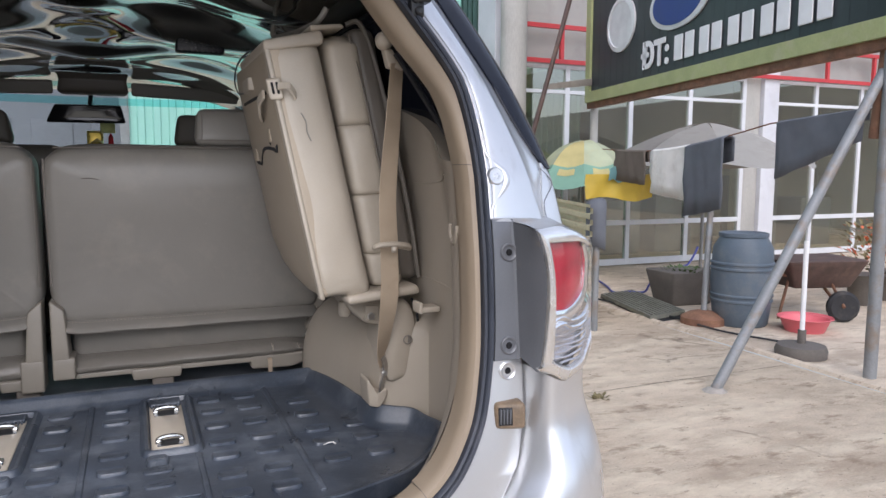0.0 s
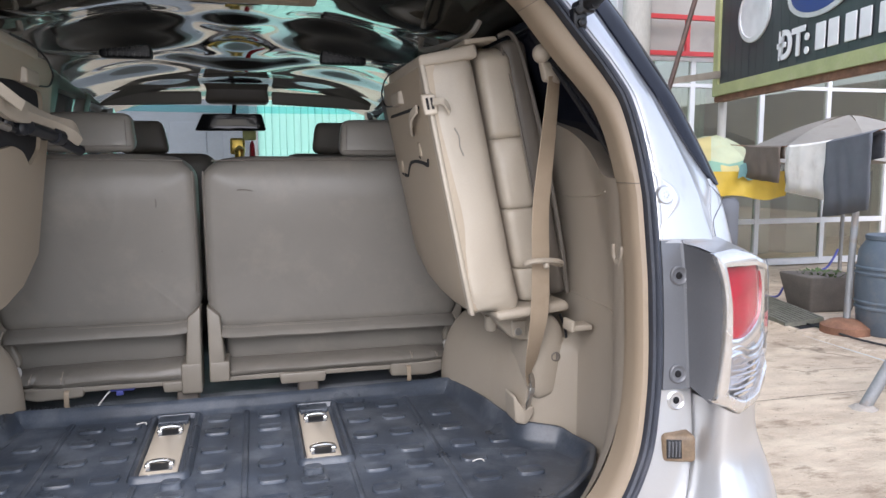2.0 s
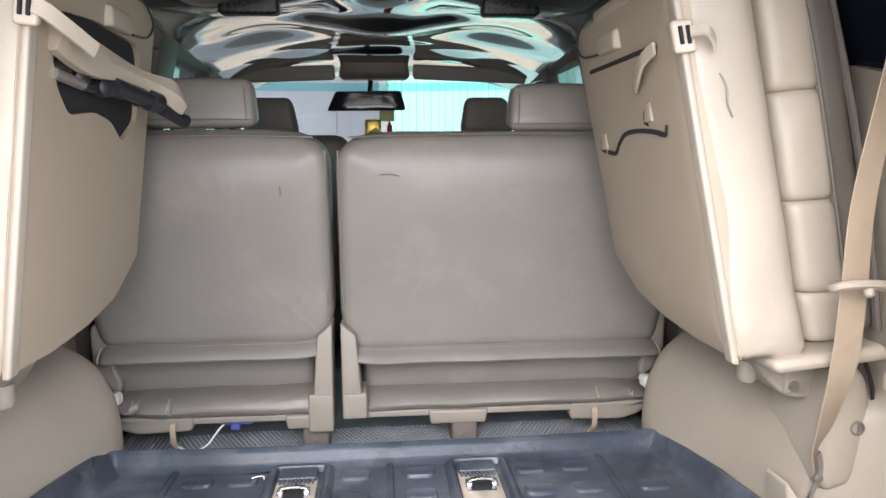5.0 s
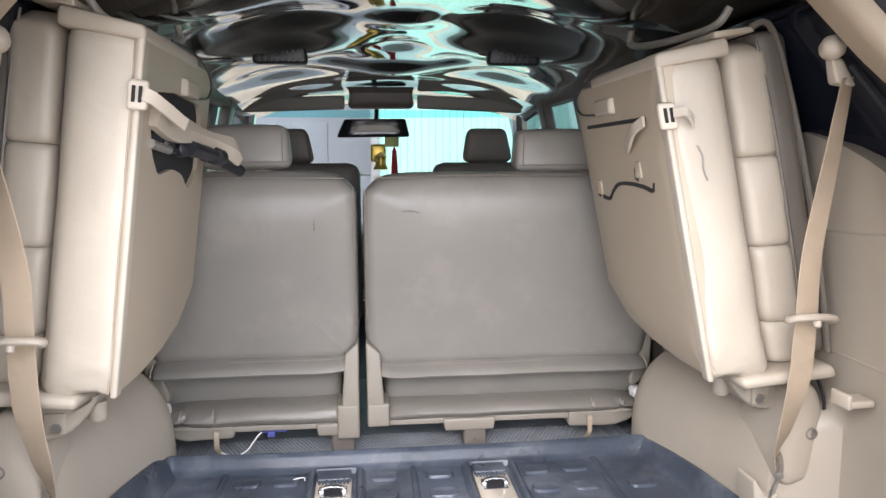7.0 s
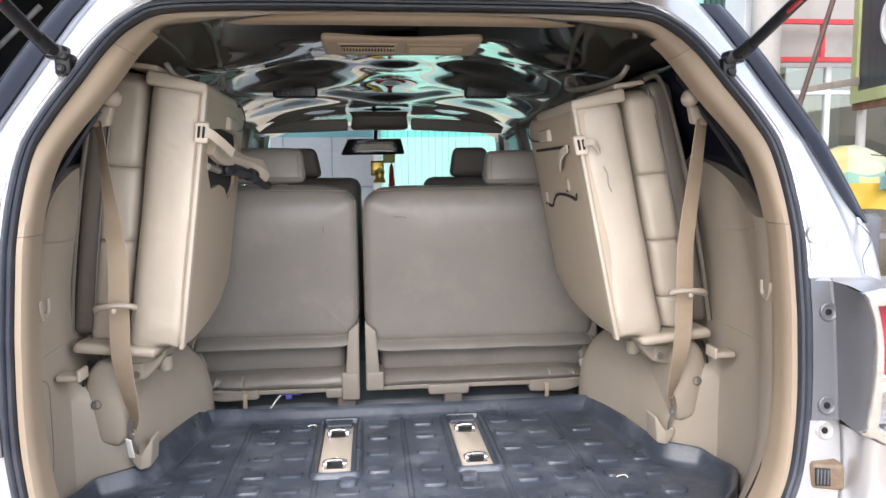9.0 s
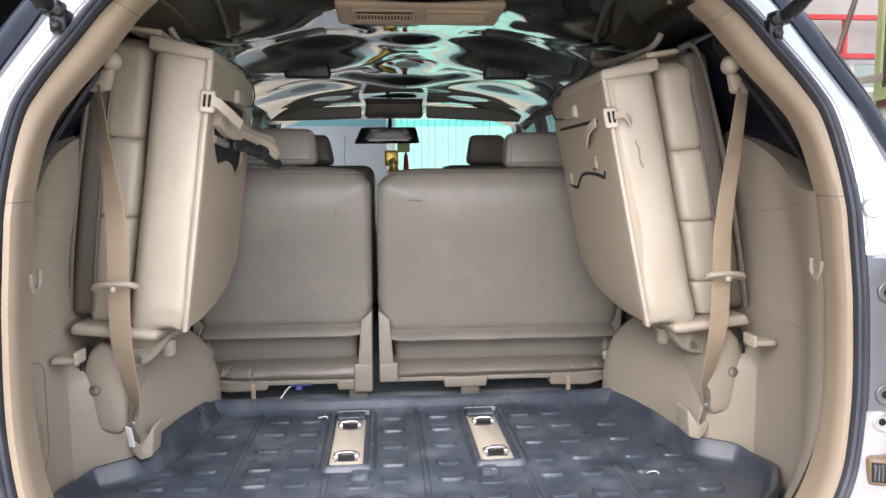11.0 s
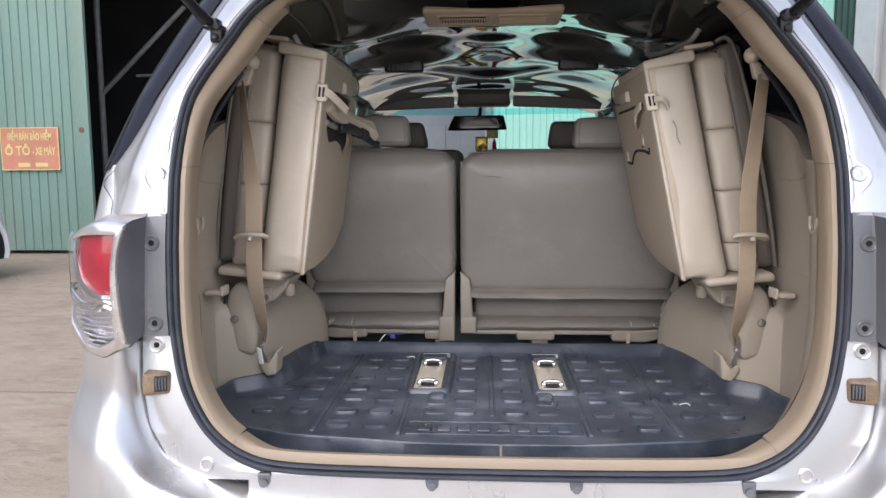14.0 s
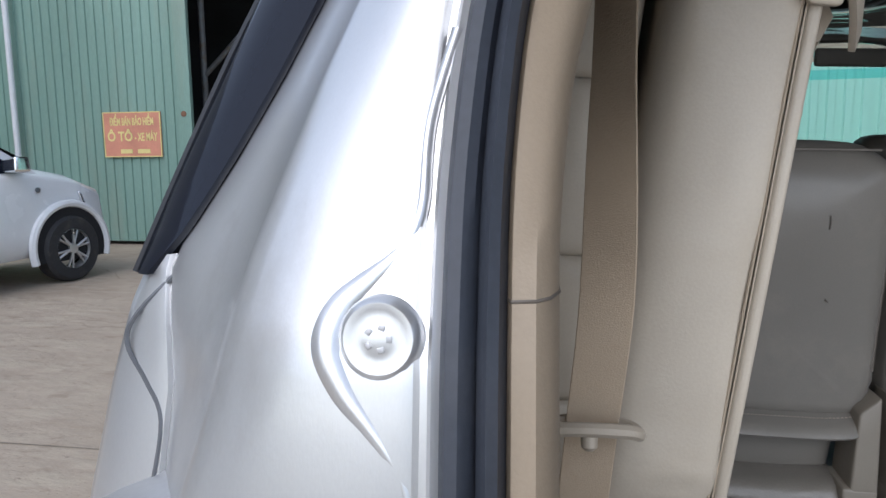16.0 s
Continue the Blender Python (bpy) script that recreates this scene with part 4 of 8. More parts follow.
# tail lamps
WALL_Z, WALL_X = [1.030, 1.037, 1.05, 1.10, 1.15, 1.20, 1.243, 1.257, 1.282], [0.740, 0.740, 0.747, 0.751, 0.754, 0.754, 0.748, 0.743, 0.735]
LENS_Z, LENS_IN, LENS_OUT = [1.024, 1.034, 1.05, 1.07, 1.11, 1.15, 1.20, 1.24, 1.262], [0.820, 0.800, 0.773, 0.771, 0.771, 0.771, 0.769, 0.762, 0.759], [0.836, 0.860, 0.892, 0.912, 0.928, 0.932, 0.928, 0.912, 0.880]
FRAME = [((0.736, 1.279), (0.759, 1.260)), ((0.748, 1.243), (0.764, 1.235)), ((0.754, 1.20), (0.769, 1.20)), ((0.754, 1.15), (0.771, 1.15)), ((0.751, 1.10), (0.771, 1.10)), ((0.747, 1.05), (0.771, 1.058)), ((0.741, 1.037), (0.773, 1.050)),
         ((0.768, 1.024), (0.784, 1.043)), ((0.795, 1.009), (0.803, 1.034)), ((0.820, 1.012), (0.822, 1.032)), ((0.845, 1.019), (0.847, 1.038)), ((0.878, 1.032), (0.872, 1.058)), ((0.905, 1.056), (0.896, 1.078)), ((0.922, 1.086), (0.912, 1.10))]


def lamp_y(x, z):
    return table(x, LAMP_X, LAMP_Y) + 0.008 * ((z - 1.14) / 0.12) ** 2


def lamp_grid(s, off, n=20, m=16, z0=1.026, z1=1.262, lo=0.0, hi=1.0):
    rows = []
    for i in range(m + 1):
        z = lerp(z0, z1, i / m)
        a, b = table(z, LENS_Z, LENS_IN), table(z, LENS_Z, LENS_OUT)
        rows.append([Vector((s * lerp(a, b, lerp(lo, hi, j / n)) + CX, lamp_y(lerp(a, b, lerp(lo, hi, j / n)), z) + off, z)) for j in range(n + 1)])
    return rows


for s in (1, -1):
    def L(x, y, z):
        return Vector((s * x + CX, y, z))

    def S(x, z, off=0.0):
        return L(x, lamp_y(x, z) + off, z)
    # flat strip with the bolts, wall out to the chrome frame
    bm = B()
    rows = []
    for z in (1.046, 1.08, 1.12, 1.16, 1.20, 1.24, 1.275, 1.296):
        y = rear_y(z)
        a = in_x(z) - 0.0075
        rows.append([L(a, y + 0.012, z), L(a + 0.002, y - 0.006, z), L(0.728, y - 0.007, z), L(0.732, y - 0.010, z)])
    quads(bm, rows)
    rows = []
    for i in range(12):
        t = i / 11
        zb, zf = lerp(1.050, 1.291, t), lerp(1.033, 1.281, t)
        xf = table(zf, WALL_Z, WALL_X)
        yb = rear_y(zb) - 0.010
        rows.append([L(0.732, yb, zb), L(lerp(0.732, xf, 0.5), lerp(yb, lamp_y(xf, zf), 0.5), lerp(zb, zf, 0.5)), L(xf, lamp_y(xf, zf) + 0.006, zf), L(xf + 0.003, lamp_y(xf, zf) + 0.002, zf)])
    quads(bm, rows)
    tl = part("tail_lamp", bm, grey_trim, car, "tail lamp in a dark grey surround with chrome frame", smooth=30)
    bm = B()
    # lid over the top of the lamp, its back edge against the pillar
    yb = rear_y(1.294)
    lid_rows = [[L(in_x(1.294) - 0.0075, yb + 0.02, 1.301), L(0.735, yb + 0.03, 1.300), L(0.78, yb + 0.04, 1.299), L(0.835, yb + 0.06, 1.296), L(0.862, yb + 0.08, 1.286), L(0.89, yb + 0.11, 1.272)],
               [L(in_x(1.294) - 0.0055, yb - 0.004, 1.2975), L(0.732, yb - 0.007, 1.2965), L(0.78, yb + 0.004, 1.2955), L(0.835, yb + 0.030, 1.2925), L(0.864, yb + 0.052, 1.283), L(0.896, yb + 0.085, 1.266)],
               [L(in_x(1.294) - 0.0055, yb - 0.006, 1.292), L(0.732, yb - 0.010, 1.291), L(0.785, yb - 0.006, 1.292), L(0.84, yb + 0.018, 1.288), L(0.870, yb + 0.042, 1.278), L(0.904, yb + 0.07, 1.262)],
               [L(0.733, -0.055, 1.288), L(0.737, -0.055, 1.288), L(0.79, -0.050, 1.288), L(0.842, -0.030, 1.279), L(0.876, 0.0, 1.266), L(0.912, 0.035, 1.248)],
               [L(0.735, -0.086, 1.282), L(0.740, -0.086, 1.282), L(0.791, -0.080, 1.285), L(0.842, -0.062, 1.271), L(0.872, -0.040, 1.256), L(0.915, 0.01, 1.232)]]
    quads(bm, lid_rows[:3])
    quads(bm, [r[1:] for r in lid_rows[2:]])
    part("lamp_lid", bm, lid_paint, tl, "grey lamp top with brown dust", smooth=30)
    bm = B()
    rows = []
    outer_edge = spline([(p[0][0], p[0][1], 0) for p in FRAME], 4)
    inner_edge = spline([(p[1][0], p[1][1], 0) for p in FRAME], 4)
    for p, q in zip(outer_edge, inner_edge):
        mx, mz = lerp(p.x, q.x, 0.5), lerp(p.y, q.y, 0.5)
        rows.append([S(p.x, p.y, 0.014), S(p.x, p.y, 0.001), S(lerp(p.x, q.x, 0.15), lerp(p.y, q.y, 0.15), -0.0035), S(mx, mz, -0.006), S(lerp(p.x, q.x, 0.88), lerp(p.y, q.y, 0.88), -0.0045), S(q.x, q.y, 0.0), S(q.x, q.y, 0.014)])
    quads(bm, rows)
    part("chrome_frame", bm, dusty_chrome, tl, "chrome lamp frame")
    bm = B()
    top = spline([(0.736, 1.281, 0), (0.765, 1.284, 0), (0.791, 1.286, 0), (0.818, 1.280, 0), (0.842, 1.271, 0), (0.858, 1.263, 0), (0.872, 1.256, 0)], 3)
    low = spline([(0.757, 1.260, 0), (0.78, 1.2605, 0), (0.80, 1.260, 0), (0.822, 1.2590, 0), (0.842, 1.2560, 0), (0.856, 1.252, 0), (0.870, 1.246, 0)], 3)
    quads(bm, [[S(a.x, a.y, 0.020), S(a.x, a.y, 0.004), S(lerp(a.x, b.x, 0.2), lerp(a.y, b.y, 0.2), -0.003), S(lerp(a.x, b.x, 0.6), lerp(a.y, b.y, 0.6), -0.006), S(b.x, b.y, -0.003), S(b.x, b.y, 0.010)] for a, b in zip(top, low)])
    part("chrome_cap", bm, dusty_chrome, tl, "chrome strip over the lamp")
    bm = B()
    quads(bm, lamp_grid(s, 0.030))
    part("reflector", bm, reflector, tl)
    bm = B()
    rows = []
    for i in range(19):
        z = lerp(1.140, 1.257, i / 18)
        o = table(z, [1.138, 1.145, 1.16, 1.18, 1.20, 1.222, 1.245, 1.259], [0.798, 0.824, 0.846, 0.858, 0.864, 0.866, 0.861, 0.850])
        a = table(z, LENS_Z, LENS_IN) + 0.002
        rows.append([S(lerp(a, o, k / 8), z, 0.009 + 0.005 * (2 * k / 8 - 1) ** 2) for k in range(9)])
    quads(bm, rows)
    part("red_lens", bm, red_lens, tl, "glossy red brake lens")
    bm = B()
    arc = spline([(0.860, 1.250, 0), (0.871, 1.222, 0), (0.866, 1.185, 0), (0.850, 1.156, 0), (0.822, 1.136, 0), (0.796, 1.129, 0), (0.772, 1.129, 0)], 4)
    rows = []
    for p, d in frames_along(arc):
        nx, nz = -d.y, d.x
        rows.append([S(p.x + nx * w, p.y + nz * w, o) for w, o in ((-0.013, 0.016), (-0.010, 0.007), (0.0, 0.003), (0.010, 0.006), (0.013, 0.016))])
    quads(bm, rows)
    part("lens_rim", bm, chrome, tl)
    for dz, w in ((0.0, 0.0045), (0.012, 0.0035)):
        bm = B()
        tube(bm, spline([S(x, z + dz, 0.006) for x, z in ((0.773, 1.110), (0.792, 1.115), (0.813, 1.106), (0.845, 1.108), (0.875, 1.118), (0.905, 1.126), (0.922, 1.130))], 5), w, 8)
        part("wave_bar", bm, chrome, tl)
    for k in range(7):
        bm = B()
        z = 1.040 + 0.0105 * k
        a = table(z, LENS_Z, LENS_IN) + 0.006
        tube(bm, spline([S(lerp(a, 0.900, f), z + 0.008 * f * f + 0.0015 * math.sin(f * 9 + k * 2), 0.012) for f in (0, 0.2, 0.4, 0.6, 0.8, 1.0)], 4), 0.0019, 6)
        part("reverse_lens_rib", bm, reflector, tl)
    bm = B()
    quads(bm, lamp_grid(s, -0.001))
    unshadowed(part("lens_cover", bm, lens_cover, tl, "clear lamp cover"))

# struts and their mounts
for s in (1, -1):
    bm = B()
    rbox(bm, ((s * 0.612, 0.160, 1.672), (s * 0.640, 0.196, 1.712)), 0.005, 1)
    rbox(bm, ((s * 0.618, 0.152, 1.700), (s * 0.652, 0.186, 1.724)), 0.005, 1)
    lathe(bm, [(0.012, -0.01), (0.012, 0.012), (0.0, 0.016)], toward((s * 0.640, 0.150, 1.716), (s * 0.5, -1, 0)), 12)
    for x, z in ((0.628, 1.684), (0.622, 1.706)):
        lathe(bm, [(0.0085, -0.002), (0.0085, 0.006), (0.005, 0.008), (0.0, 0.007)], toward((s * x, 0.160, z), (0, -1, 0)), 10)
    part("strut_mount", bm, black, car, "black steel strut bracket")
    bm = B()
    rod(bm, (s * 0.646, 0.140, 1.722), (s * 0.715, -0.17, 1.885), 0.0115)
    rod(bm, (s * 0.640, 0.150, 1.716), (s * 0.650, 0.122, 1.732), 0.0135)
    rod(bm, (s * 0.715, -0.17, 1.885), (s * 0.76, -0.42, 2.03), 0.006)
    part("gas_strut", bm, black, car, "black gas strut")
    bm = B()
    tube(bm, [Vector((s * 0.668, 0.042, 1.774)) + Vector((-s * 0.004, -0.0105, -0.004)), Vector((s * 0.674, 0.012, 1.789)) + Vector((-s * 0.004, -0.0105, -0.004))], 0.004, 6)
    part("strut_label", bm, red_lens, car, "small red mark on the strut")
# the raised tailgate over the opening
bm = B()


def gate_at(u, v, w):
    """u across, v from the hinge to the lower edge, w upwards from the lining."""
    half_w = lerp(0.56, 0.66, smooth01(0.0, 0.5, v))
    return Vector((u * half_w + CX, lerp(0.33, -0.66, v), lerp(1.895, 2.115, v) + 0.05 * math.sin(math.pi * v) + w - 0.03 * u * u))


quads(bm, [[gate_at(u, v, 0.05 * math.sin(math.pi * min(1, v * 3) / 2)) for u in (-1, -0.9, -0.5, 0, 0.5, 0.9, 1)] for v in (0, 0.1, 0.25, 0.5, 0.75, 0.95, 1.0)])
gate_panel = part("tailgate", bm, paint, car, "raised silver tailgate")
bm = B()
quads(bm, [[gate_at(u, v, -0.004) for u in (-0.97, -0.8, -0.4, 0, 0.4, 0.8, 0.97)] for v in (0.02, 0.12)])
for u0, u1 in ((-0.97, -0.78), (0.78, 0.97)):
    quads(bm, [[gate_at(u, v, -0.004) for u in (u0, u1)] for v in (0.12, 0.3, 0.5)])
quads(bm, [[gate_at(u, v, -0.006) for u in (-0.97, -0.8, -0.4, 0, 0.4, 0.8, 0.97)] for v in (0.5, 0.7, 0.9, 0.98)])
part("tailgate_lining", bm, plastic, gate_panel, "beige tailgate lining")
bm = B()
quads(bm, [[gate_at(u, v, -0.001) for u in (-0.78, -0.4, 0, 0.4, 0.78)] for v in (0.12, 0.3, 0.5)])
part("tailgate_window", bm, tinted, gate_panel, "dark tinted rear window")
# ---- inside of the boot ----
TOPY, TOPZ = [0.0, 0.10, 0.164, 0.40, 0.52, 0.58, 0.64, 1.2], [1.40, 1.400, 1.410, 1.500, 1.53, 1.50, 1.28, 1.22]


def side_x(y, z):
    """Inner face of the side lining."""
    z1 = min(max(z, 0.80), 1.6)
    start = in_x(min(max(z1, 0.80), 1.55)) - 0.043
    wall = 0.750 - 0.035 * smooth01(1.2, 1.5, z)
    x = lerp(start, wall, smooth01(rear_y(z) + 0.05, rear_y(z) + 0.30, y))
    # wheel arch, its foot along the edge of the mat
    edge = table(y, [0.40, 0.452, 0.515, 0.655, 0.895, 1.5], [0.662, 0.636, 0.622, 0.604, 0.557, 0.54])
    t = min(1.0, max(0.0, (z - 0.775) / 0.25))
    a = smooth01(0.40, 0.46, y) * (1 - smooth01(0.93, 1.06, y))
    return x - max(0.0, x - edge) * a * (1 - t ** 3) ** 0.45


for s in (1, -1):
    bm = B()
    rows = []
    for i in range(90):
        y = 0.0 + 1.5 * i / 89
        zt = table(y, TOPY, TOPZ)
        row = []
        for j in range(44):
            z = lerp(0.765, zt, j / 43)
            yy = max(y, rear_y(z) + 0.045)
            row.append(Vector((s * side_x(yy, z), yy, z)))
        row.append(Vector((s * (side_x(yy, zt) + 0.05), yy, zt + 0.006)))
        rows.append(row)
    quads(bm, rows)
    lining = part("side_lining", bm, plastic, car, "moulded beige side lining with a wheel arch")
    bm = B()
    rows = [[Vector((s * lerp(0.775, 0.60, smooth01(1.38, 1.80, z)), max(y, rear_y(z) + 0.075), z)) for z in (1.18, 1.36, 1.5, 1.6, 1.7, 1.78, 1.84)] for y in (0.02, 0.4, 0.7, 1.0, 1.5)]
    quads(bm, rows)
    part("quarter_glass", bm, tinted, car, "dark tinted quarter glass seen from inside")
    # crease lines in the lining
    for z0, z1 in ((1.375, 1.352), (1.118, 1.128)):
        bm = B()
        tube(bm, spline([(s * (side_x(y, lerp(z0, z1, smooth01(0.12, 0.4, y))) - 0.0003), y, lerp(z0, z1, smooth01(0.12, 0.4, y))) for y in (0.13, 0.18, 0.24, 0.30, 0.38, 0.46)], 4), 0.0022, 6)
        part("lining_crease", bm, plastic, lining)
    # cover over the belt reel
    bm = B()
    pad(bm, [(0.640, 0.93), (0.645, 0.893), (0.662, 0.876), (0.708, 0.886), (0.730, 0.94), (0.731, 1.01), (0.721, 1.056), (0.692, 1.083), (0.668, 1.074), (0.655, 1.03)], lambda u, v, w: Vector((s * u, 0.430 + 0.10 * max(0.0, u - 0.70) + w, v)), 0.14, 0.013, 0.022, 0.004, 0.012)
    cov = part("belt_reel_cover", bm, plastic, car, "rounded beige cover plate")
    bm = B()
    lathe(bm, [(0.0115, -0.006), (0.0115, 0.002), (0.009, 0.003), (0.008, -0.001), (0.0, -0.001)], toward((s * 0.703, 0.427, 0.980), (s * -0.05, -1, 0)), 14)
    part("screw", bm, vinyl_dark, cov)
    # hooks
    bm = B()
    hx, hy, hz = 0.647 + s * CX, 0.054, 1.266
    tube(bm, spline([(s * hx, hy + 0.016, hz + 0.018), (s * hx, hy + 0.015, hz - 0.002), (s * (hx + 0.001), hy + 0.006, hz - 0.014), (s * (hx + 0.001), hy - 0.006, hz - 0.014), (s * hx, hy - 0.013, hz - 0.002), (s * hx, hy - 0.014, hz + 0.016)], 5), 0.0040, 8)
    lo_, hi_ = sorted((s * (hx - 0.002), s * (hx + 0.03)))
    rbox(bm, ((lo_, hy - 0.010, hz - 0.022), (hi_, hy + 0.010, hz - 0.006)), 0.004, 2)
    part("coat_hook", bm, plastic, car, "small beige coat hook")
    bm = B()
    x1 = 0.712
    rbox(bm, ((s * (x1 - 0.016), 0.318, 1.064), (s * (x1 + 0.03), 0.362, 1.077)), 0.004, 1)
    rbox(bm, ((s * (x1 - 0.021), 0.316, 1.062), (s * (x1 - 0.012), 0.364, 1.088)), 0.004, 1)
    part("cover_rest", bm, plastic_pale, car)
    # fold in the lining round the reel cover
    bm = B()
    tube(bm, spline([(s * 0.716, 0.436, 1.078), (s * 0.732, 0.440, 1.04), (s * 0.739, 0.443, 0.98), (s * 0.734, 0.442, 0.92), (s * 0.712, 0.438, 0.884)], 5), 0.003, 6)
    part("cover_gap", bm, black_gap, lining)
# lid of the storage box in the lining
bm = B()
LID = [(0.085, 0.83), (0.255, 0.825), (0.300, 0.90), (0.300, 1.075), (0.10, 1.115)]
pad(bm, LID, lambda u, v, w: Vector((-(side_x(u, v) - 0.004) - w, u, v)), 0.008, 0.003, 0.025, 0.0, 0.02)
lid = part("storage_lid", bm, plastic, car, "beige storage box lid in the side lining")
bm = B()
tube(bm, [Vector((-(side_x(u, v) - 0.0030), u, v)) for u, v in densify(rounded(LID, 0.028), 0.015)], 0.0016, 5, closed=True)
part("lid_gap", bm, vinyl_dark, lid)

# floor under the mat, carpet in front of it
bm = B()
box(bm, (-0.74, -0.06, 0.70), (0.74, 1.0, 0.755))
box(bm, (-0.74, 0.9, 0.66), (0.74, 3.2, 0.715))
part("floor_pan", bm, black, car, smooth=0)
bm = B()
quads(bm, [[(x, y, 0.728 + 0.006 * noise.noise((x * 5, y * 5, 0))) for x in [-0.64 + 0.04 * i for i in range(33)]] for y in [0.84 + 0.05 * j for j in range(18)]])
net = part("floor_carpet", bm, carpet, car, "grey ribbed floor matting under the seats")
bm = B()
for j in range(26):
    for i in range(112):
        x, y = -0.62 + 0.011 * (i + 0.5 * (j % 2)), 0.895 + 0.0105 * j
        w, d = (0.0046, 0.0042) if abs(x) < 0.50 else (0.0030, 0.0053)
        z = 0.730 + 0.006 * noise.noise((x * 5, y * 5, 0))
        if abs(x) >= 0.50:
            x = -0.62 + 0.011 * i
        vs = quads(bm, [[(x + a * f * w, y + b * f * d, z + h) for a, b in ((-1, -1), (1, -1), (1, 1), (-1, 1))] for f, h in ((1.0, -0.002), (0.92, 0.0012), (0.7, 0.0022))], True)
        bm.faces.new(vs[-1])
part("carpet_knob", bm, carpet, net, "rows of small raised knobs", kind="stuff", smooth=0)

# ---- mirror-film headliner ----


def head_z(x, y):
    z = table(y, [0.25, 0.6, 1.0, 1.6, 2.2, 2.6], [1.812, 1.822, 1.818, 1.805, 1.785, 1.745])
    z -= 0.085 * (abs(x) / 0.62) ** 3
    for cx, cy, rx, ry, h in ((0.0, 0.56, 0.28, 0.15, -0.026), (0.43, 0.74, 0.15, 0.16, -0.028), (0.24, 0.98, 0.13, 0.10, 0.018), (0.0, 1.02, 0.10, 0.08, -0.014), (0.31, 1.34, 0.19, 0.13, -0.030),
                              (0.0, 1.36, 0.11, 0.11, 0.018), (0.0, 1.74, 0.17, 0.11, -0.030), (0.20, 1.60, 0.08, 0.08, 0.014), (0.37, 1.82, 0.16, 0.10, 0.020), (0.0, 2.12, 0.20, 0.10, 0.016), (0.30, 2.22, 0.12, 0.08, -0.012)):
        for sg in ((1, -1) if cx else (1,)):
            z += h * math.exp(-((x - sg * cx) / rx) ** 2 - ((y - cy) / ry) ** 2)
    z += 0.003 * noise.noise((abs(x) * 2.4, y * 3.2, 1.7))
    return z


bm = B()
quads(bm, [[(x, y, head_z(x, y)) for x in [-0.64 + 0.016 * i for i in range(81)]] for y in [0.27 + 0.0165 * j for j in range(142)]])
head = part("headliner", bm, film, car, "wavy mirror-film headliner", smooth=180)

bm = B()
rbox(bm, [(-0.190, 0.475, 1.793), (0.190, 0.475, 1.793), (-0.190, 0.64, 1.784), (0.190, 0.64, 1.784), (-0.185, 0.475, 1.822), (0.185, 0.475, 1.822), (-0.185, 0.66, 1.822), (0.185, 0.66, 1.822)], 0.020, 3)
vent = part("roof_vent", bm, trim_tan, head, "beige ceiling air vent")
for sg in (-1, 1):
    x0, x1 = sorted((sg * 0.010, sg * 0.152))
    bm = B()
    rbox(bm, [(x0, 0.500, 1.7885), (x1, 0.500, 1.7885), (x0, 0.590, 1.7835), (x1, 0.590, 1.7835), (x0, 0.500, 1.80), (x1, 0.500, 1.80), (x0, 0.590, 1.80), (x1, 0.590, 1.80)], 0.003, 1)
    grille = part("vent_grille", bm, trim_tan, vent, "slatted vent grille")
    bm = B()
    rbox(bm, [(x0 + 0.008, 0.510, 1.7868), (x1 - 0.008, 0.510, 1.7868), (x0 + 0.008, 0.578, 1.7832), (x1 - 0.008, 0.578, 1.7832), (x0 + 0.008, 0.510, 1.79), (x1 - 0.008, 0.510, 1.79), (x0 + 0.008, 0.578, 1.79), (x1 - 0.008, 0.578, 1.79)], 0.002, 1)
    part("grille_opening", bm, black_gap if sg < 0 else brown_rubber, grille)
    if sg < 0:
        for k in range(17):
            x = lerp(x0 + 0.012, x1 - 0.012, k / 16)
            bm = B()
            quads(bm, [[(x - 0.0022, y, z), (x - 0.0018, y, z - 0.0022), (x + 0.0018, y, z - 0.0022), (x + 0.0022, y, z)] for y, z in ((0.512, 1.7868), (0.577, 1.7835))])
            part("grille_slat", bm, trim_tan, grille, smooth=0)
    for k in range(2 if sg < 0 else 4):
        y = lerp(0.520, 0.568, k / (1 if sg < 0 else 3))
        z = 1.7868 - 0.0036 * (y - 0.510) / 0.068
        bm = B()
        box(bm, (x0 + 0.008, y - 0.0022, z - 0.0030), (x1 - 0.008, y + 0.0022, z))
        part("grille_slat", bm, trim_tan, grille, smooth=0)
for s in (1, -1):
    bm = B()
    rbox(bm, ((s * 0.33 - 0.075, 1.31, 1.752), (s * 0.33 + 0.075, 1.36, 1.79)), 0.010, 2)
    for k in range(8):
        box(bm, (s * 0.33 - 0.06 + 0.016 * k, 1.307, 1.755), (s * 0.33 - 0.053 + 0.016 * k, 1.313, 1.768))
    part("front_vent", bm, black, head, "dark ceiling air vent")
    # grab handle over the folded seat
    bm = B()
    tube(bm, spline([(s * 0.52, 0.44, 1.735), (s * 0.50, 0.46, 1.705), (s * 0.465, 0.60, 1.70), (s * 0.455, 0.72, 1.715), (s * 0.46, 0.74, 1.745)], 5), 0.007, 8)
    part("grab_handle", bm, vinyl_grey, head, "slim taupe grab handle")

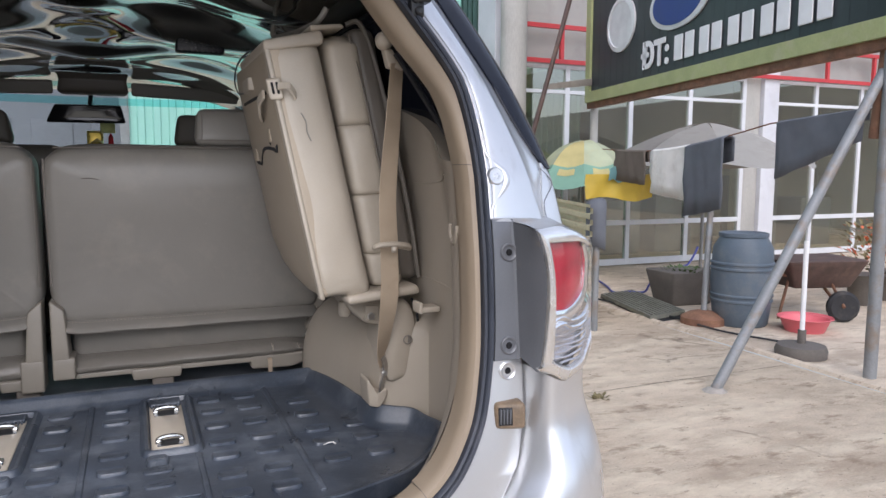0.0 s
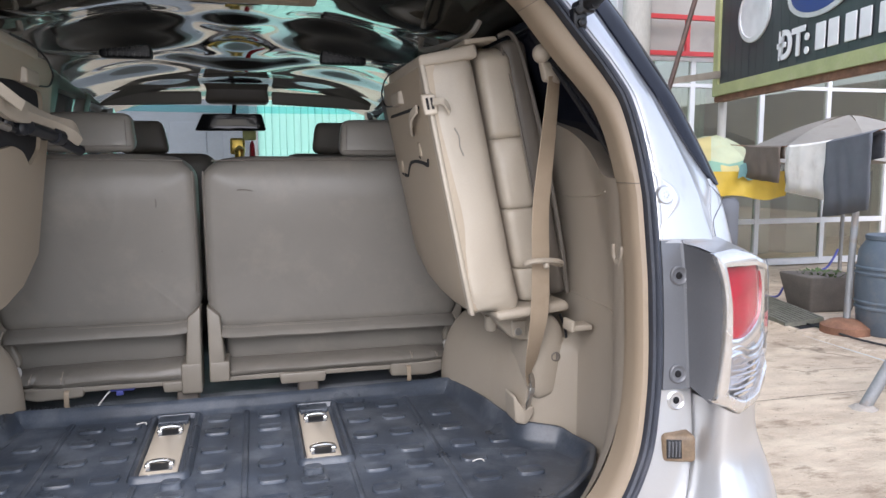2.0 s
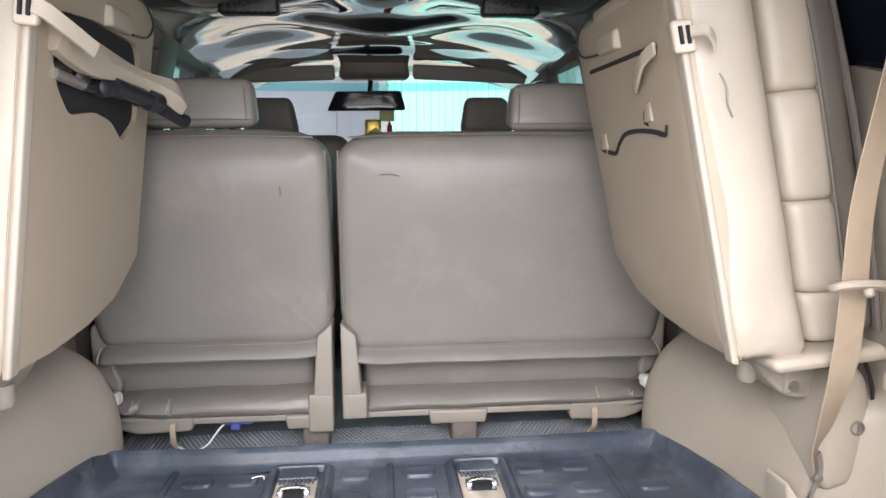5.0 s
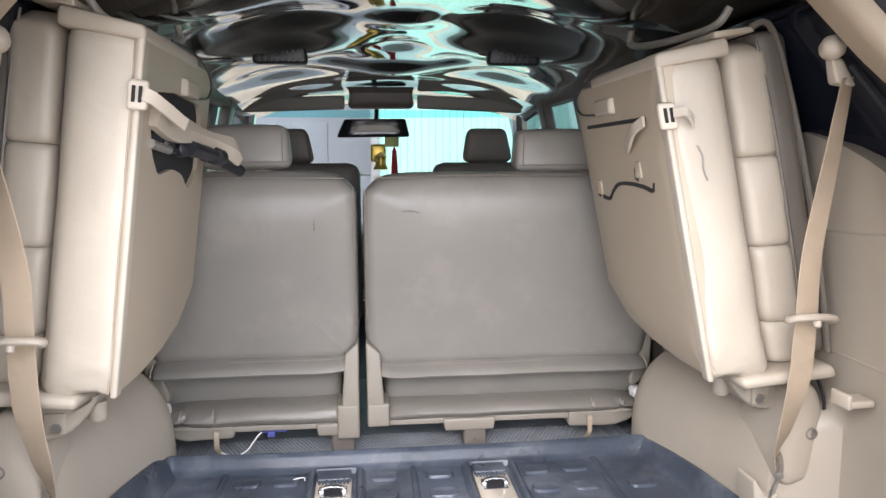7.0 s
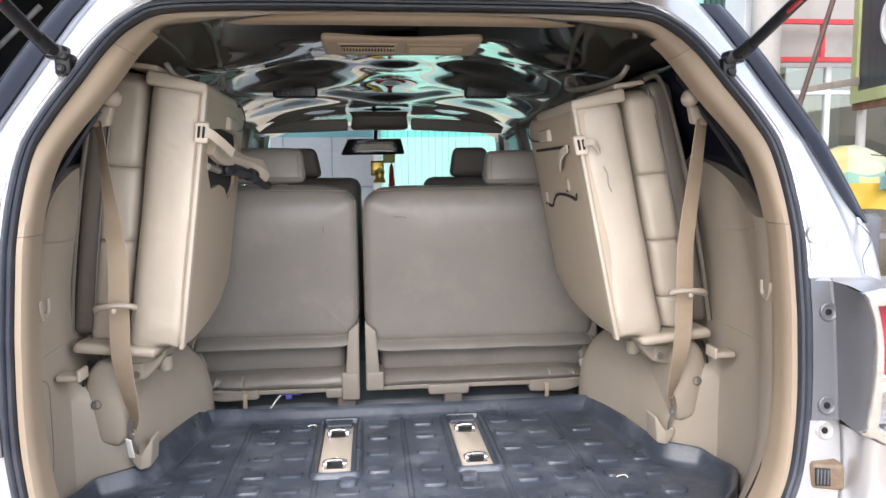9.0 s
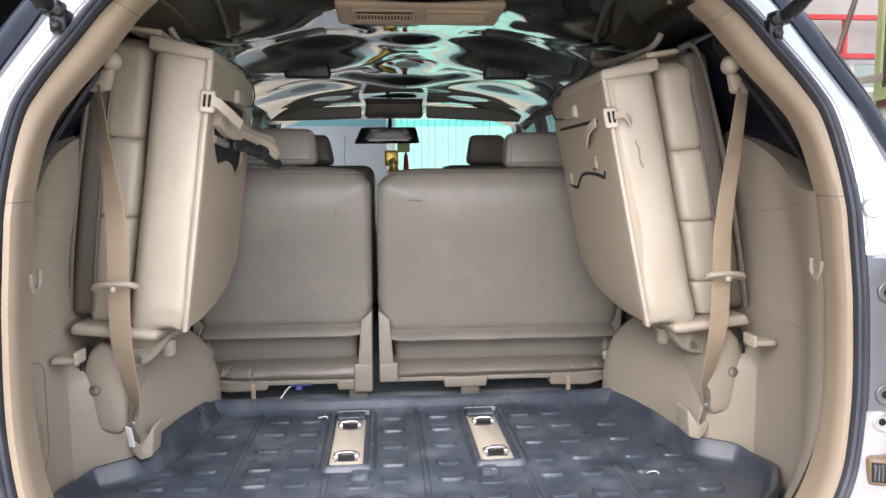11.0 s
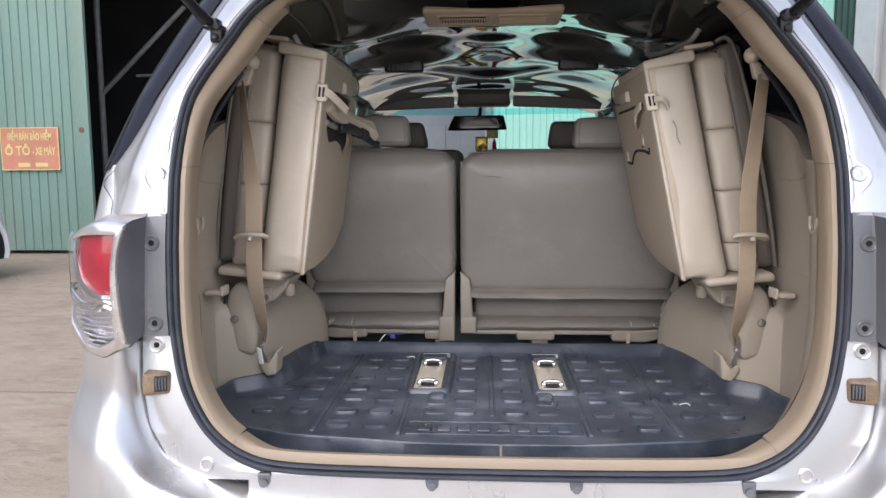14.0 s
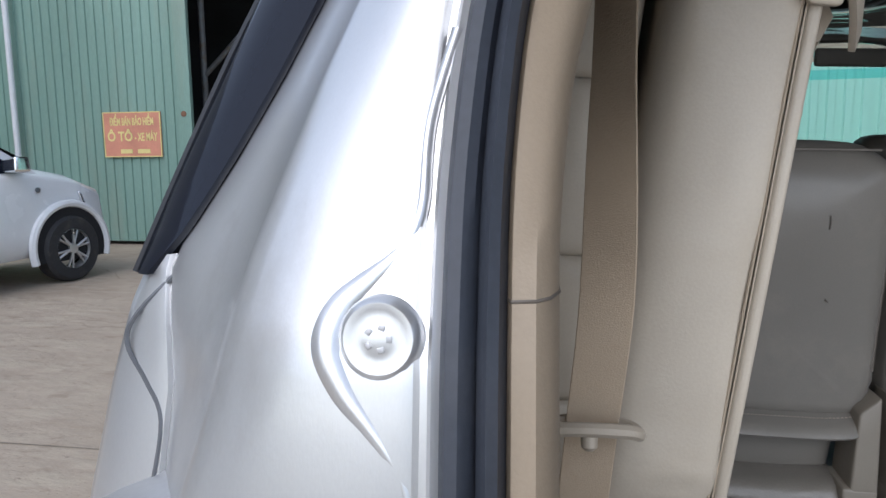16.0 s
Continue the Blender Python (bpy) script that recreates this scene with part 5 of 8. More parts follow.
# ---- front of the cabin ----
for s in (1, -1):
    bm = B()
    box(bm, (s * 0.72, 1.2, 0.70), (s * 0.76, 3.1, 1.22))
    part("door_lining", bm, vinyl_dark, car, "dark door lining", smooth=30)
    for y0, y1, x in ((1.45, 1.62, 0.70), (2.02, 2.12, 0.70)):
        bm = B()
        rbox(bm, [(s * x, y0, 1.2), (s * (x + 0.04), y0, 1.2), (s * x, y1, 1.2), (s * (x + 0.04), y1, 1.2), (s * (x - 0.12), y0 + 0.05, 1.78), (s * (x - 0.08), y0 + 0.05, 1.78), (s * (x - 0.12), y1 + 0.05, 1.78), (s * (x - 0.08), y1 + 0.05, 1.78)], 0.01, 1)
        part("door_pillar", bm, vinyl_dark, car)
    bm = B()
    box(bm, (s * 0.60, 1.2, 1.69), (s * 0.645, 2.6, 1.76))
    part("roof_rail", bm, vinyl_dark, car)
for s in (1, -1):
    bm = B()
    quads(bm, [[(s * 0.735, y, 1.2), (s * 0.70, y, 1.45), (s * 0.645, y, 1.72)] for y in (1.2, 1.8, 2.4, 3.0)])
    unshadowed(part("side_window", bm, side_glass, car, "tinted side window"))
    bm = B()
    tube(bm, spline([(s * 0.70, 3.15, 1.12), (s * 0.675, 2.9, 1.40), (s * 0.635, 2.65, 1.62), (s * 0.60, 2.50, 1.715), (s * 0.58, 2.35, 1.76)], 5), 0.035, 8)
    part("front_pillar", bm, film, car, "front pillar wrapped in mirror film")
bm = B()
quads(bm, [[(x, y + 0.06 * (1 - (x / 0.66) ** 2), z) for x in (-0.66, -0.4, 0, 0.4, 0.66)] for y, z in ((2.56, 1.73), (2.75, 1.55), (2.95, 1.36), (3.2, 1.12))])
screen = unshadowed(part("windscreen", bm, clear, car, "clear windscreen"))
bm = B()
quads(bm, [[(x, y - 0.006 + 0.06 * (1 - (x / 0.66) ** 2), z) for x in (-0.62, -0.4, -0.2, 0, 0.2, 0.4, 0.62)] for y, z in ((2.575, 1.715), (2.592, 1.699), (2.61, 1.683))])
unshadowed(part("sun_band", bm, band_glass, screen, "blue-green tinted band along the top"))
bm = B()
rbox(bm, ((-0.70, 2.75, 0.85), (0.70, 3.25, 1.14)), 0.05, 3)
part("dashboard", bm, vinyl_dark, car, "dark dashboard")
bm = B()
rbox(bm, ((-0.74, 3.2, 0.7), (0.74, 4.25, 1.08)), 0.08, 3)
part("bonnet", bm, paint, car)
for x0, x1, z0, z1 in ((-0.62, -0.182, 1.686, 1.700), (0.124, 0.578, 1.703, 1.684)):
    bm = B()
    rbox(bm, [(x0, 2.350, z0), (x1, 2.350, z1), (x0, 2.372, z0), (x1, 2.372, z1), (x0, 2.340, z0 + 0.056), (x1, 2.340, z1 + 0.056), (x0, 2.366, z0 + 0.06), (x1, 2.366, z1 + 0.06)], 0.011, 4)
    part("sun_visor", bm, visor_vinyl, car, "folded-up grey-beige sun visor")
bm = B()
rbox(bm, [(-0.175, 2.38, 1.710), (0.118, 2.38, 1.710), (-0.165, 2.46, 1.705), (0.108, 2.46, 1.705), (-0.16, 2.36, 1.79), (0.105, 2.36, 1.79), (-0.15, 2.46, 1.79), (0.095, 2.46, 1.79)], 0.02, 3)
part("roof_console", bm, vinyl_dark, car, "dark overhead console")
bm = B()
rbox(bm, [(-0.228, 2.44, 1.583), (0.101, 2.44, 1.586), (-0.215, 2.475, 1.588), (0.090, 2.475, 1.590), (-0.190, 2.44, 1.666), (0.080, 2.44, 1.668), (-0.180, 2.475, 1.662), (0.072, 2.475, 1.664)], 0.012, 3)
mir = part("rear_view_mirror", bm, black, car, "black rear-view mirror")
bm = B()
rbox(bm, [(-0.220, 2.437, 1.588), (0.094, 2.437, 1.591), (-0.220, 2.443, 1.588), (0.094, 2.443, 1.591), (-0.185, 2.437, 1.661), (0.075, 2.437, 1.663), (-0.185, 2.443, 1.661), (0.075, 2.443, 1.663)], 0.002, 2)
part("mirror_face", bm, mirror, mir)
bm = B()
rod(bm, (-0.05, 2.47, 1.65), (-0.045, 2.54, 1.715), 0.010)
part("mirror_stem", bm, black, mir)

# charm hanging from the mirror
charm = thing("hanging_charm", "gold and green charm with a red tassel hanging from the mirror", "ornament", (0.0, 2.50, 1.60))
bm = B()
rod(bm, (0.02, 2.48, 1.60), (0.022, 2.50, 1.655), 0.0015)
part("cord", bm, tassel_red, charm)
bm = B()
rbox(bm, ((-0.012, 2.49, 1.545), (0.05, 2.505, 1.592)), 0.004, 1)
part("sachet", bm, sachet_green, charm)
bm = B()
lathe(bm, [(0.002, 0.0), (0.010, -0.02), (0.012, -0.05), (0.016, -0.12)], Matrix.Translation((0.03, 2.50, 1.545)), 10)
part("tassel", bm, tassel_red, charm)
bm = B()
rbox(bm, ((-0.075, 2.62, 1.48), (-0.005, 2.64, 1.56)), 0.01, 1)
lathe(bm, [(0.0, -0.035), (0.035, -0.03), (0.022, 0.0), (0.028, 0.03), (0.0, 0.05)], Matrix.Translation((-0.03, 2.58, 1.475)), 12)
part("gold_figure", bm, gold, charm, "small gold ornament")

# ---- cargo mat ----
cargo_mat = thing("cargo_mat", "black moulded rubber cargo mat with raised lip and embossed pads", "mat", (0, 0.5, 0.756))
RIM_HALF = [(0, 0.030), (0.2, 0.035), (0.45, 0.070), (0.60, 0.125), (0.695, 0.205), (0.750, 0.30), (0.712, 0.406), (0.676, 0.424), (0.633, 0.452), (0.619, 0.515), (0.601, 0.655), (0.572, 0.880), (0.30, 0.866)]
RIM = [(x, y) for x, y in RIM_HALF] + [(-x, y) for x, y in RIM_HALF[:0:-1]]
rim = densify(rounded(RIM, 0.03, 4), 0.02)
FLOOR = 0.775


def rim_h(y):
    return 0.812 + 0.012 * smooth01(0.35, 0.45, y) * (1 - smooth01(0.6, 0.9, y)) - 0.018 * (1 - smooth01(0.10, 0.30, y)) 


def left_h(x, y):
    """The lip stands higher along one wheel arch."""
    return 0.014 * smooth01(0.44, 0.55, y) * (1 - smooth01(0.80, 0.88, y)) * (x < -0.5)


bm = B()
rows = [[(x, y, 0.757) for x, y in rim], [(x, y, rim_h(y) + left_h(x, y) - 0.003) for x, y in rim]]
for ins, f in ((0.003, 1.0), (0.008, 0.98), (0.016, 0.75), (0.024, 0.35), (0.034, 0.06), (0.045, 0.0)):
    rows.append([(x, y, lerp(FLOOR, rim_h(q[1]) + left_h(*q), f) + 0.0015 * noise.noise((x * 9, y * 9, f))) for (x, y), q in zip(ring_offset(rim, ins), rim)])
vs = quads(bm, rows, True)
bm.faces.new(vs[-1])
part("mat_base", bm, mat_rubber, cargo_mat)
# embossed pads, ribs and worn lettering
bm = B()


def emboss(x, y, w, d, h=0.004, bev=0.006):
    a = [(x - w / 2, y - d / 2), (x + w / 2, y - d / 2), (x + w / 2, y + d / 2), (x - w / 2, y + d / 2)]
    a = rounded(a, 0.016, 3)
    vs = quads(bm, [[(u, v, FLOOR - 0.001) for u, v in a], [(u, v, FLOOR + h * 0.8) for u, v in ring_offset(a, bev * 0.25)], [(u, v, FLOOR + h) for u, v in ring_offset(a, bev * 0.6)], [(u, v, FLOOR + h * 0.86) for u, v in ring_offset(a, bev * 1.3)], [(u, v, FLOOR + h * 0.72) for u, v in ring_offset(a, bev * 2.4)]], True)
    bm.faces.new(vs[-1])


PAD_ROWS = (0.185, 0.282, 0.384, 0.470, 0.580, 0.690, 0.785)
for x in (-0.585, -0.492, -0.372, -0.285, -0.072, 0.054, 0.275, 0.366, 0.490, 0.585):
    for k, y in enumerate(PAD_ROWS):
        if abs(x) > 0.55 and k > 3 or abs(x) > 0.45 and k > 5 or abs(x) > 0.45 and k == 0:
            continue
        if abs(x) < 0.1 and k == 0:
            continue
        emboss(x + 0.004 * noise.noise((x * 40, y * 30, 0)), y + 0.004 * noise.noise((x * 20, y * 17, 8)), 0.060, 0.040, 0.0064 + 0.0022 * noise.noise((x * 13, y * 11, 5)), 0.0046)
for x in (-0.148, 0.139):
    emboss(x, 0.402, 0.046, 0.040, 0.013, 0.012)
    for y in (0.288, 0.360):
        emboss(x, y, 0.060, 0.036)
part("embossed_pad", bm, mat_rubber, cargo_mat, "low embossed rubber pads", kind="stuff")
for x0, x1, y0, y1 in ((-0.43, -0.424, 0.14, 0.84), (0.424, 0.43, 0.14, 0.84), (-0.006, 0.0, 0.26, 0.84), (-0.225, -0.22, 0.13, 0.42), (0.22, 0.225, 0.13, 0.42)):
    bm = B()
    rbox(bm, ((x0 - 0.004, y0, FLOOR - 0.004), (x1 + 0.004, y1, FLOOR + 0.0045)), 0.004, 2)
    part("mat_rib", bm, mat_rubber, cargo_mat)
for x0, x1, y0, y1 in ((-0.205, 0.212, 0.209, 0.214), (0.207, 0.212, 0.140, 0.209), (-0.205, 0.212, 0.128, 0.132)):
    bm = B()
    rbox(bm, ((x0, y0, FLOOR - 0.004), (x1, y1, FLOOR + 0.0042)), 0.003, 2)
    part("mat_rib", bm, mat_rubber, cargo_mat)
for k in range(8):
    bm = B()
    x = -0.163 + 0.0466 * k
    rbox(bm, ((x - 0.016, 0.150, FLOOR - 0.002), (x + 0.016, 0.190, FLOOR + 0.006)), 0.004, 1)
    part("embossed_bar", bm, mat_rubber, cargo_mat)

for x, y in ((-0.258, 0.786), (0.490, 0.352)):
    bm = B()
    tube(bm, spline([(x - 0.012, y, FLOOR + 0.006), (x, y + 0.003, FLOOR + 0.008), (x + 0.010, y + 0.002, FLOOR + 0.008), (x + 0.013, y - 0.006, FLOOR + 0.006)], 4), 0.0014, 5)
    part("thread", bm, tag_white, cargo_mat, "white curl of thread")
# seat anchor plates let into the mat
for x in (-0.181, 0.168):
    bm = B()
    out = [(x - 0.062, 0.430), (x + 0.070, 0.430), (x + 0.070, 0.838), (x - 0.062, 0.838)]
    o = densify(rounded(out, 0.030, 5), 0.03)
    q = ring_offset(o, 0.022)
    quads(bm, [[(u, v, FLOOR - 0.002) for u, v in o], [(u, v, FLOOR + 0.008) for u, v in ring_offset(o, 0.004)], [(u, v, FLOOR + 0.013) for u, v in ring_offset(o, 0.010)], [(u, v, FLOOR + 0.012) for u, v in ring_offset(o, 0.017)], [(u, v, FLOOR - 0.001) for u, v in q]], True)
    anchor = part("anchor_surround", bm, mat_rubber, cargo_mat)
    bm = B()
    o = rounded([(x - 0.0385, 0.452), (x + 0.0385, 0.452), (x + 0.0385, 0.800), (x - 0.0385, 0.800)], 0.022, 4)
    vs = quads(bm, [[(u, v, 0.766) for u, v in o], [(u, v, 0.7775) for u, v in o], [(u, v, 0.779) for u, v in ring_offset(o, 0.002)]], True)
    bm.faces.new(vs[-1])
    part("anchor_plate", bm, plastic_pale, anchor, "beige steel floor plate")
    # ribbed rubber lid at the far end of the slot
    bm = B()
    rbox(bm, ((x - 0.037, 0.765, 0.776), (x + 0.037, 0.812, 0.788)), 0.004, 2)
    part("slot_lid", bm, mat_rubber, anchor)
    for k in range(9):
        bm = B()
        rbox(bm, ((x - 0.034 + 0.0078 * k, 0.755, 0.777), (x - 0.030 + 0.0078 * k, 0.7645, 0.786)), 0.001, 1)
        part("lid_rib", bm, mat_rubber, anchor)
    for y in (0.503, 0.713):
        bm = B()
        rbox(bm, ((x - 0.027, y - 0.020, 0.7785), (x + 0.027, y + 0.020, 0.7805)), 0.001, 1)
        part("anchor_pocket", bm, black, anchor)
        bm = B()
        tube(bm, spline([(x - 0.024, y - 0.004, 0.778), (x - 0.023, y - 0.004, 0.792), (x, y - 0.004, 0.796), (x + 0.023, y - 0.004, 0.792), (x + 0.024, y - 0.004, 0.778)], 4), 0.0045, 8)
        rbox(bm, ((x - 0.030, y - 0.012, 0.777), (x - 0.018, y + 0.012, 0.790)), 0.003, 1)
        rbox(bm, ((x + 0.018, y - 0.012, 0.777), (x + 0.030, y + 0.012, 0.790)), 0.003, 1)
        part("anchor_loop", bm, chrome, anchor, "shiny steel anchor loop")


# ---- second-row seats, seen from behind ----
def second_row(x0, x1, side, label, head_x, gaps, seam, hem, top):
    """side: -1 with its bracket on the inner right, +1 on the inner left."""
    seat = thing("rear_seat", label, "seat", ((x0 + x1) / 2, 1.1, 0.73), "second-row seats")
    inner = x1 if side < 0 else x0
    outer = x0 if side < 0 else x1
    sg = 1 if side > 0 else -1  # from the inner edge outwards
    bm = B()

    def put(u, v, w):
        back = 1.055 - 0.05 * smooth01(0.98, 1.46, v) + 0.03 * smooth01(1.40, 1.46, v)
        wr = 0.0012 * noise.noise((u * 9, v * 9, 2)) + 0.004 * noise.noise((u * 3, v * 3, 4))
        pucker = 0.004 * math.exp(-((u - inner) / 0.05) ** 2 - ((v - 1.05) / 0.04) ** 2) * math.sin((u + v) * 260)
        return Vector((u, back + w + wr + pucker, v))
    ix = lambda d: inner + sg * d
    low = 0.006 if side > 0 else 0.0
    poly = [(ix(0.0), 1.03), (ix(0.022), seam), (outer - sg * 0.02, seam), (outer, 1.05), (outer, 1.456 - low), (ix(0.12), 1.458 - low), (ix(0.045), 1.450 - low), (ix(0.0), 1.41 - low)]
    pad(bm, poly, put, 0.12, 0.028, 0.03, 0.006, 0.02)
    part("backrest", bm, vinyl_grey, seat, "taupe vinyl seat back")
    # stitched line across the top and side piping
    bm = B()
    tube(bm, spline([put(u, 1.438 + 0.006 * math.sin(3.1 * (u - x0) / (x1 - x0)), -0.003) for u in [lerp(ix(0.03), outer, k / 8) for k in range(9)]], 3), 0.0022, 5)
    part("top_seam", bm, vinyl_dark, seat)
    bm = B()
    tube(bm, [put(ix(0.006), v, 0.018) + Vector((0, -0.004, 0)) for v in [1.06 + 0.035 * k for k in range(11)]], 0.0035, 6)
    part("edge_piping", bm, vinyl_dark, seat)
    a, b = (x0 + 0.02, inner - 0.04) if side < 0 else (inner + 0.04, x1 - 0.02)
    # hemmed flap of the cover that overhangs the pad
    f0, f1 = ix(0.030), outer - sg * 0.028
    xs = [lerp(f0, f1, k / 60) for k in range(61)]

    def sweep(bm, xs, prof, fn):
        rows = []
        for k, x in enumerate(xs):
            e = min(k, len(xs) - 1 - k)
            f = 1.0 if e > 2 else (0.90, 0.965, 0.99)[e]
            cy, cz = prof[len(prof) - 1][0], sum(p[1] for p in prof) / len(prof)
            rows.append([fn(x, lerp(cy, y, f), lerp(cz, z, f)) for y, z in prof])
        vs = quads(bm, rows)
        bm.faces.new(vs[0])
        bm.faces.new(vs[-1][::-1])
        bmesh.ops.recalc_face_normals(bm, faces=bm.faces)

    def flap_at(x, y, z):
        w = smooth01(seam, hem, z)
        d_ = abs(x - outer)
        return Vector((x, y + 0.0022 * noise.noise((x * 10, 5, z * 9)) * w, z + 0.002 * noise.noise((x * 7, 1, 0)) + 0.009 * math.exp(-(abs(x - inner) / 0.05) ** 2) - 0.004 * math.exp(-(d_ / 0.04) ** 2)))
    bm = B()
    sweep(bm, xs, [(1.075, seam + 0.012), (1.054, seam + 0.006), (1.046, seam + 0.001), (1.030, seam - 0.003), (1.020, lerp(seam, hem, 0.4)), (1.015, lerp(seam, hem, 0.7)), (1.013, hem + 0.004), (1.016, hem), (1.022, hem + 0.002), (1.055, hem + 0.010), (1.10, hem + 0.012)], flap_at)
    flap = part("lower_flap", bm, vinyl_grey, seat, "hemmed taupe vinyl flap under the back", smooth=60)
    bm = B()
    for k in range(46):
        u = lerp(ix(0.034), lerp(f0, f1, 0.62), k / 46)
        du = sg * 0.0035
        tube(bm, [flap_at(u, 1.0440, seam + 0.006), flap_at(u + du, 1.0440, seam + 0.006)], 0.0009, 4)
    part("stitching", bm, vinyl, flap, "pale stitches", kind="stuff")
    bm = B()
    tube(bm, spline([(f1 + sg * 0.002, 1.047, seam + 0.006), (f1 + sg * 0.004, 1.028, lerp(seam, hem, 0.4)), (f1 + sg * 0.001, 1.016, hem + 0.004)], 4), 0.0022, 6)
    part("flap_piping", bm, vinyl, flap)
    bm = B()
    rbox(bm, [(a + 0.012, 1.112, top - 0.016), (b - 0.012, 1.112, top - 0.016), (a, 1.18, top - 0.005), (b, 1.18, top - 0.005), (a + 0.005, 1.078, hem + 0.022), (b - 0.005, 1.078, hem + 0.022), (a, 1.18, hem + 0.026), (b, 1.18, hem + 0.026)], 0.020, 6, (0, 0.008, 0))
    part("lower_pad", bm, vinyl_grey, seat)
    # rolled cushion end, its cover bunched towards the outer end
    c0, c1 = ix(0.050), outer - sg * 0.030
    sx, sx2 = outer - sg * 0.172, outer - sg * 0.088

    def cushion_at(x, y, z):
        h = (z - 0.82) / (top - 0.82)
        out = smooth01(0.16, 0.03, abs(x - outer))
        crease = 0.0045 * math.exp(-(abs(x - sx - 0.004 * math.sin(9 * h)) / 0.0035) ** 2) + 0.006 * math.exp(-(abs(x - sx2 + sg * 0.02 * h) / 0.005) ** 2)
        bunch = out * (0.008 * noise.noise((x * 42 + z * 30, 2, z * 16)) + 0.004 * math.sin((x * sg + 0.5 * z) * 150))
        long_ = 0.004 * noise.noise((x * 5, 0, z * 40)) + 0.0022 * noise.noise((x * 13, 7, z * 26))
        sag = 0.010 * out * out
        return Vector((x, y + crease + bunch + long_, z + 0.0028 * noise.noise((x * 9, 3, 0)) - sag * h + 0.010 * out * (1 - h)))
    bm = B()
    sweep(bm, [lerp(c0, c1, k / 150) for k in range(151)], [(1.16, top + 0.002), (1.10, top + 0.004), (1.062, top), (1.043, top - 0.006), (1.032, top - 0.016), (1.027, top - 0.026), (1.022, lerp(0.82, top, 0.5)), (1.019, lerp(0.82, top, 0.34)), (1.018, 0.834), (1.022, 0.824), (1.032, 0.818), (1.06, 0.816), (1.16, 0.816)], cushion_at)
    roll = part("cushion_end", bm, vinyl_sheen, seat, "creased taupe vinyl cushion end", smooth=70)
    for q in (sx + sg * 0.005, sx2):
        bm = B()
        tube(bm, [cushion_at(q, y - 0.0015, z) for y, z in ((1.019, 0.836), (1.022, 0.852), (1.026, top - 0.026), (1.034, top - 0.013), (1.05, top - 0.002))], 0.0012, 5)
        part("cushion_seam", bm, vinyl, roll)
    # plastic frame under the cushion: lugs, the outer one rounded up to the side
    for g0, g1, z0 in gaps:
        bm = B()
        if abs((g0 + g1) / 2 - outer) < 0.2:
            gi, go = (g1, g0) if side < 0 else (g0, g1)
            pad(bm, [(gi, 0.822), (gi, z0 + 0.002), (lerp(gi, go, 0.62), z0 - 0.002), (lerp(gi, go, 0.86), z0 + 0.012), (go, 0.822)], lambda u, v, w: Vector((u, 1.030 + w, v)), 0.10, 0.006, 0.012, 0.0, 0.02)
        else:
            rbox(bm, [(g0 + 0.006, 1.028, z0), (g1 - 0.006, 1.028, z0), (g0 + 0.006, 1.13, z0), (g1 - 0.006, 1.13, z0), (g0, 1.028, 0.815), (g1, 1.028, 0.815), (g0, 1.13, 0.815), (g1, 1.13, 0.815)], 0.006, 1)
        part("seat_frame", bm, seat_plastic, seat, "taupe-beige plastic seat frame")
    bm = B()
    rbox(bm, ((min(c0, c1) + 0.004, 1.035, 0.801), (max(c0, c1) - 0.004, 1.13, 0.817)), 0.004, 2)
    part("seat_frame", bm, seat_plastic, seat)
    # inner bracket
    bm = B()
    zb = 0.780 if side < 0 else 0.808
    rbox(bm, [(ix(0.002), 1.010, zb), (ix(0.058), 1.010, zb), (ix(0.002), 1.11, zb), (ix(0.058), 1.11, zb), (ix(0.002), 1.012, 0.868), (ix(0.058), 1.012, 0.868), (ix(0.002), 1.11, 0.868), (ix(0.058), 1.11, 0.868)], 0.006, 2)
    rbox(bm, [(ix(0.002), 1.012, 0.860), (ix(0.046), 1.012, 0.860), (ix(0.002), 1.11, 0.860), (ix(0.046), 1.11, 0.860), (ix(0.001), 1.022, 1.028), (ix(0.036), 1.020, 0.998), (ix(0.001), 1.11, 1.028), (ix(0.036), 1.11, 0.998)], 0.006, 2)
    part("side_bracket", bm, seat_plastic, seat, "taupe-beige side bracket")
    bm = B()
    pad(bm, [(outer - sg * d_, z) for d_, z in ((-0.008, 1.02), (0.02, 1.045), (0.036, 1.02), (0.038, 0.96), (0.040, 0.93), (0.056, 0.89), (0.048, 0.862), (0.02, 0.885), (-0.005, 0.93))], lambda u, v, w: Vector((u, 1.072 + w, v)), 0.03, 0.006, 0.012, 0.0, 0.02)
    part("hinge_arm", bm, seat_plastic, seat)
    bm = B()
    fx = ix(0.045) if side < 0 else (x0 + x1) / 2 - 0.10
    rbox(bm, ((fx - 0.03, 1.035, 0.728), (fx + 0.03, 1.10, 0.80)), 0.008, 2)
    lathe(bm, [(0.006, 0), (0.006, 0.004), (0.0, 0.004)], toward((fx, 1.035, 0.752), (0, -1, 0)), 8)
    part("seat_foot", bm, vinyl_dark, seat, "dark bolted seat foot")
    bm = B()
    cx = outer - sg * 0.178
    ribbon(bm, spline([(cx, 1.030, 0.810), (cx, 1.020, 0.806), (cx, 1.018, 0.785), (cx, 1.022, 0.765), (cx - sg * 0.006, 1.034, 0.748)], 4), 0.013, 0.003, (1, 0, 0))
    part("pull_loop", bm, webbing, seat, "small beige pull loop")
    bm = B()
    lo_, hi_ = sorted((outer - sg * 0.026, outer - sg * 0.062))
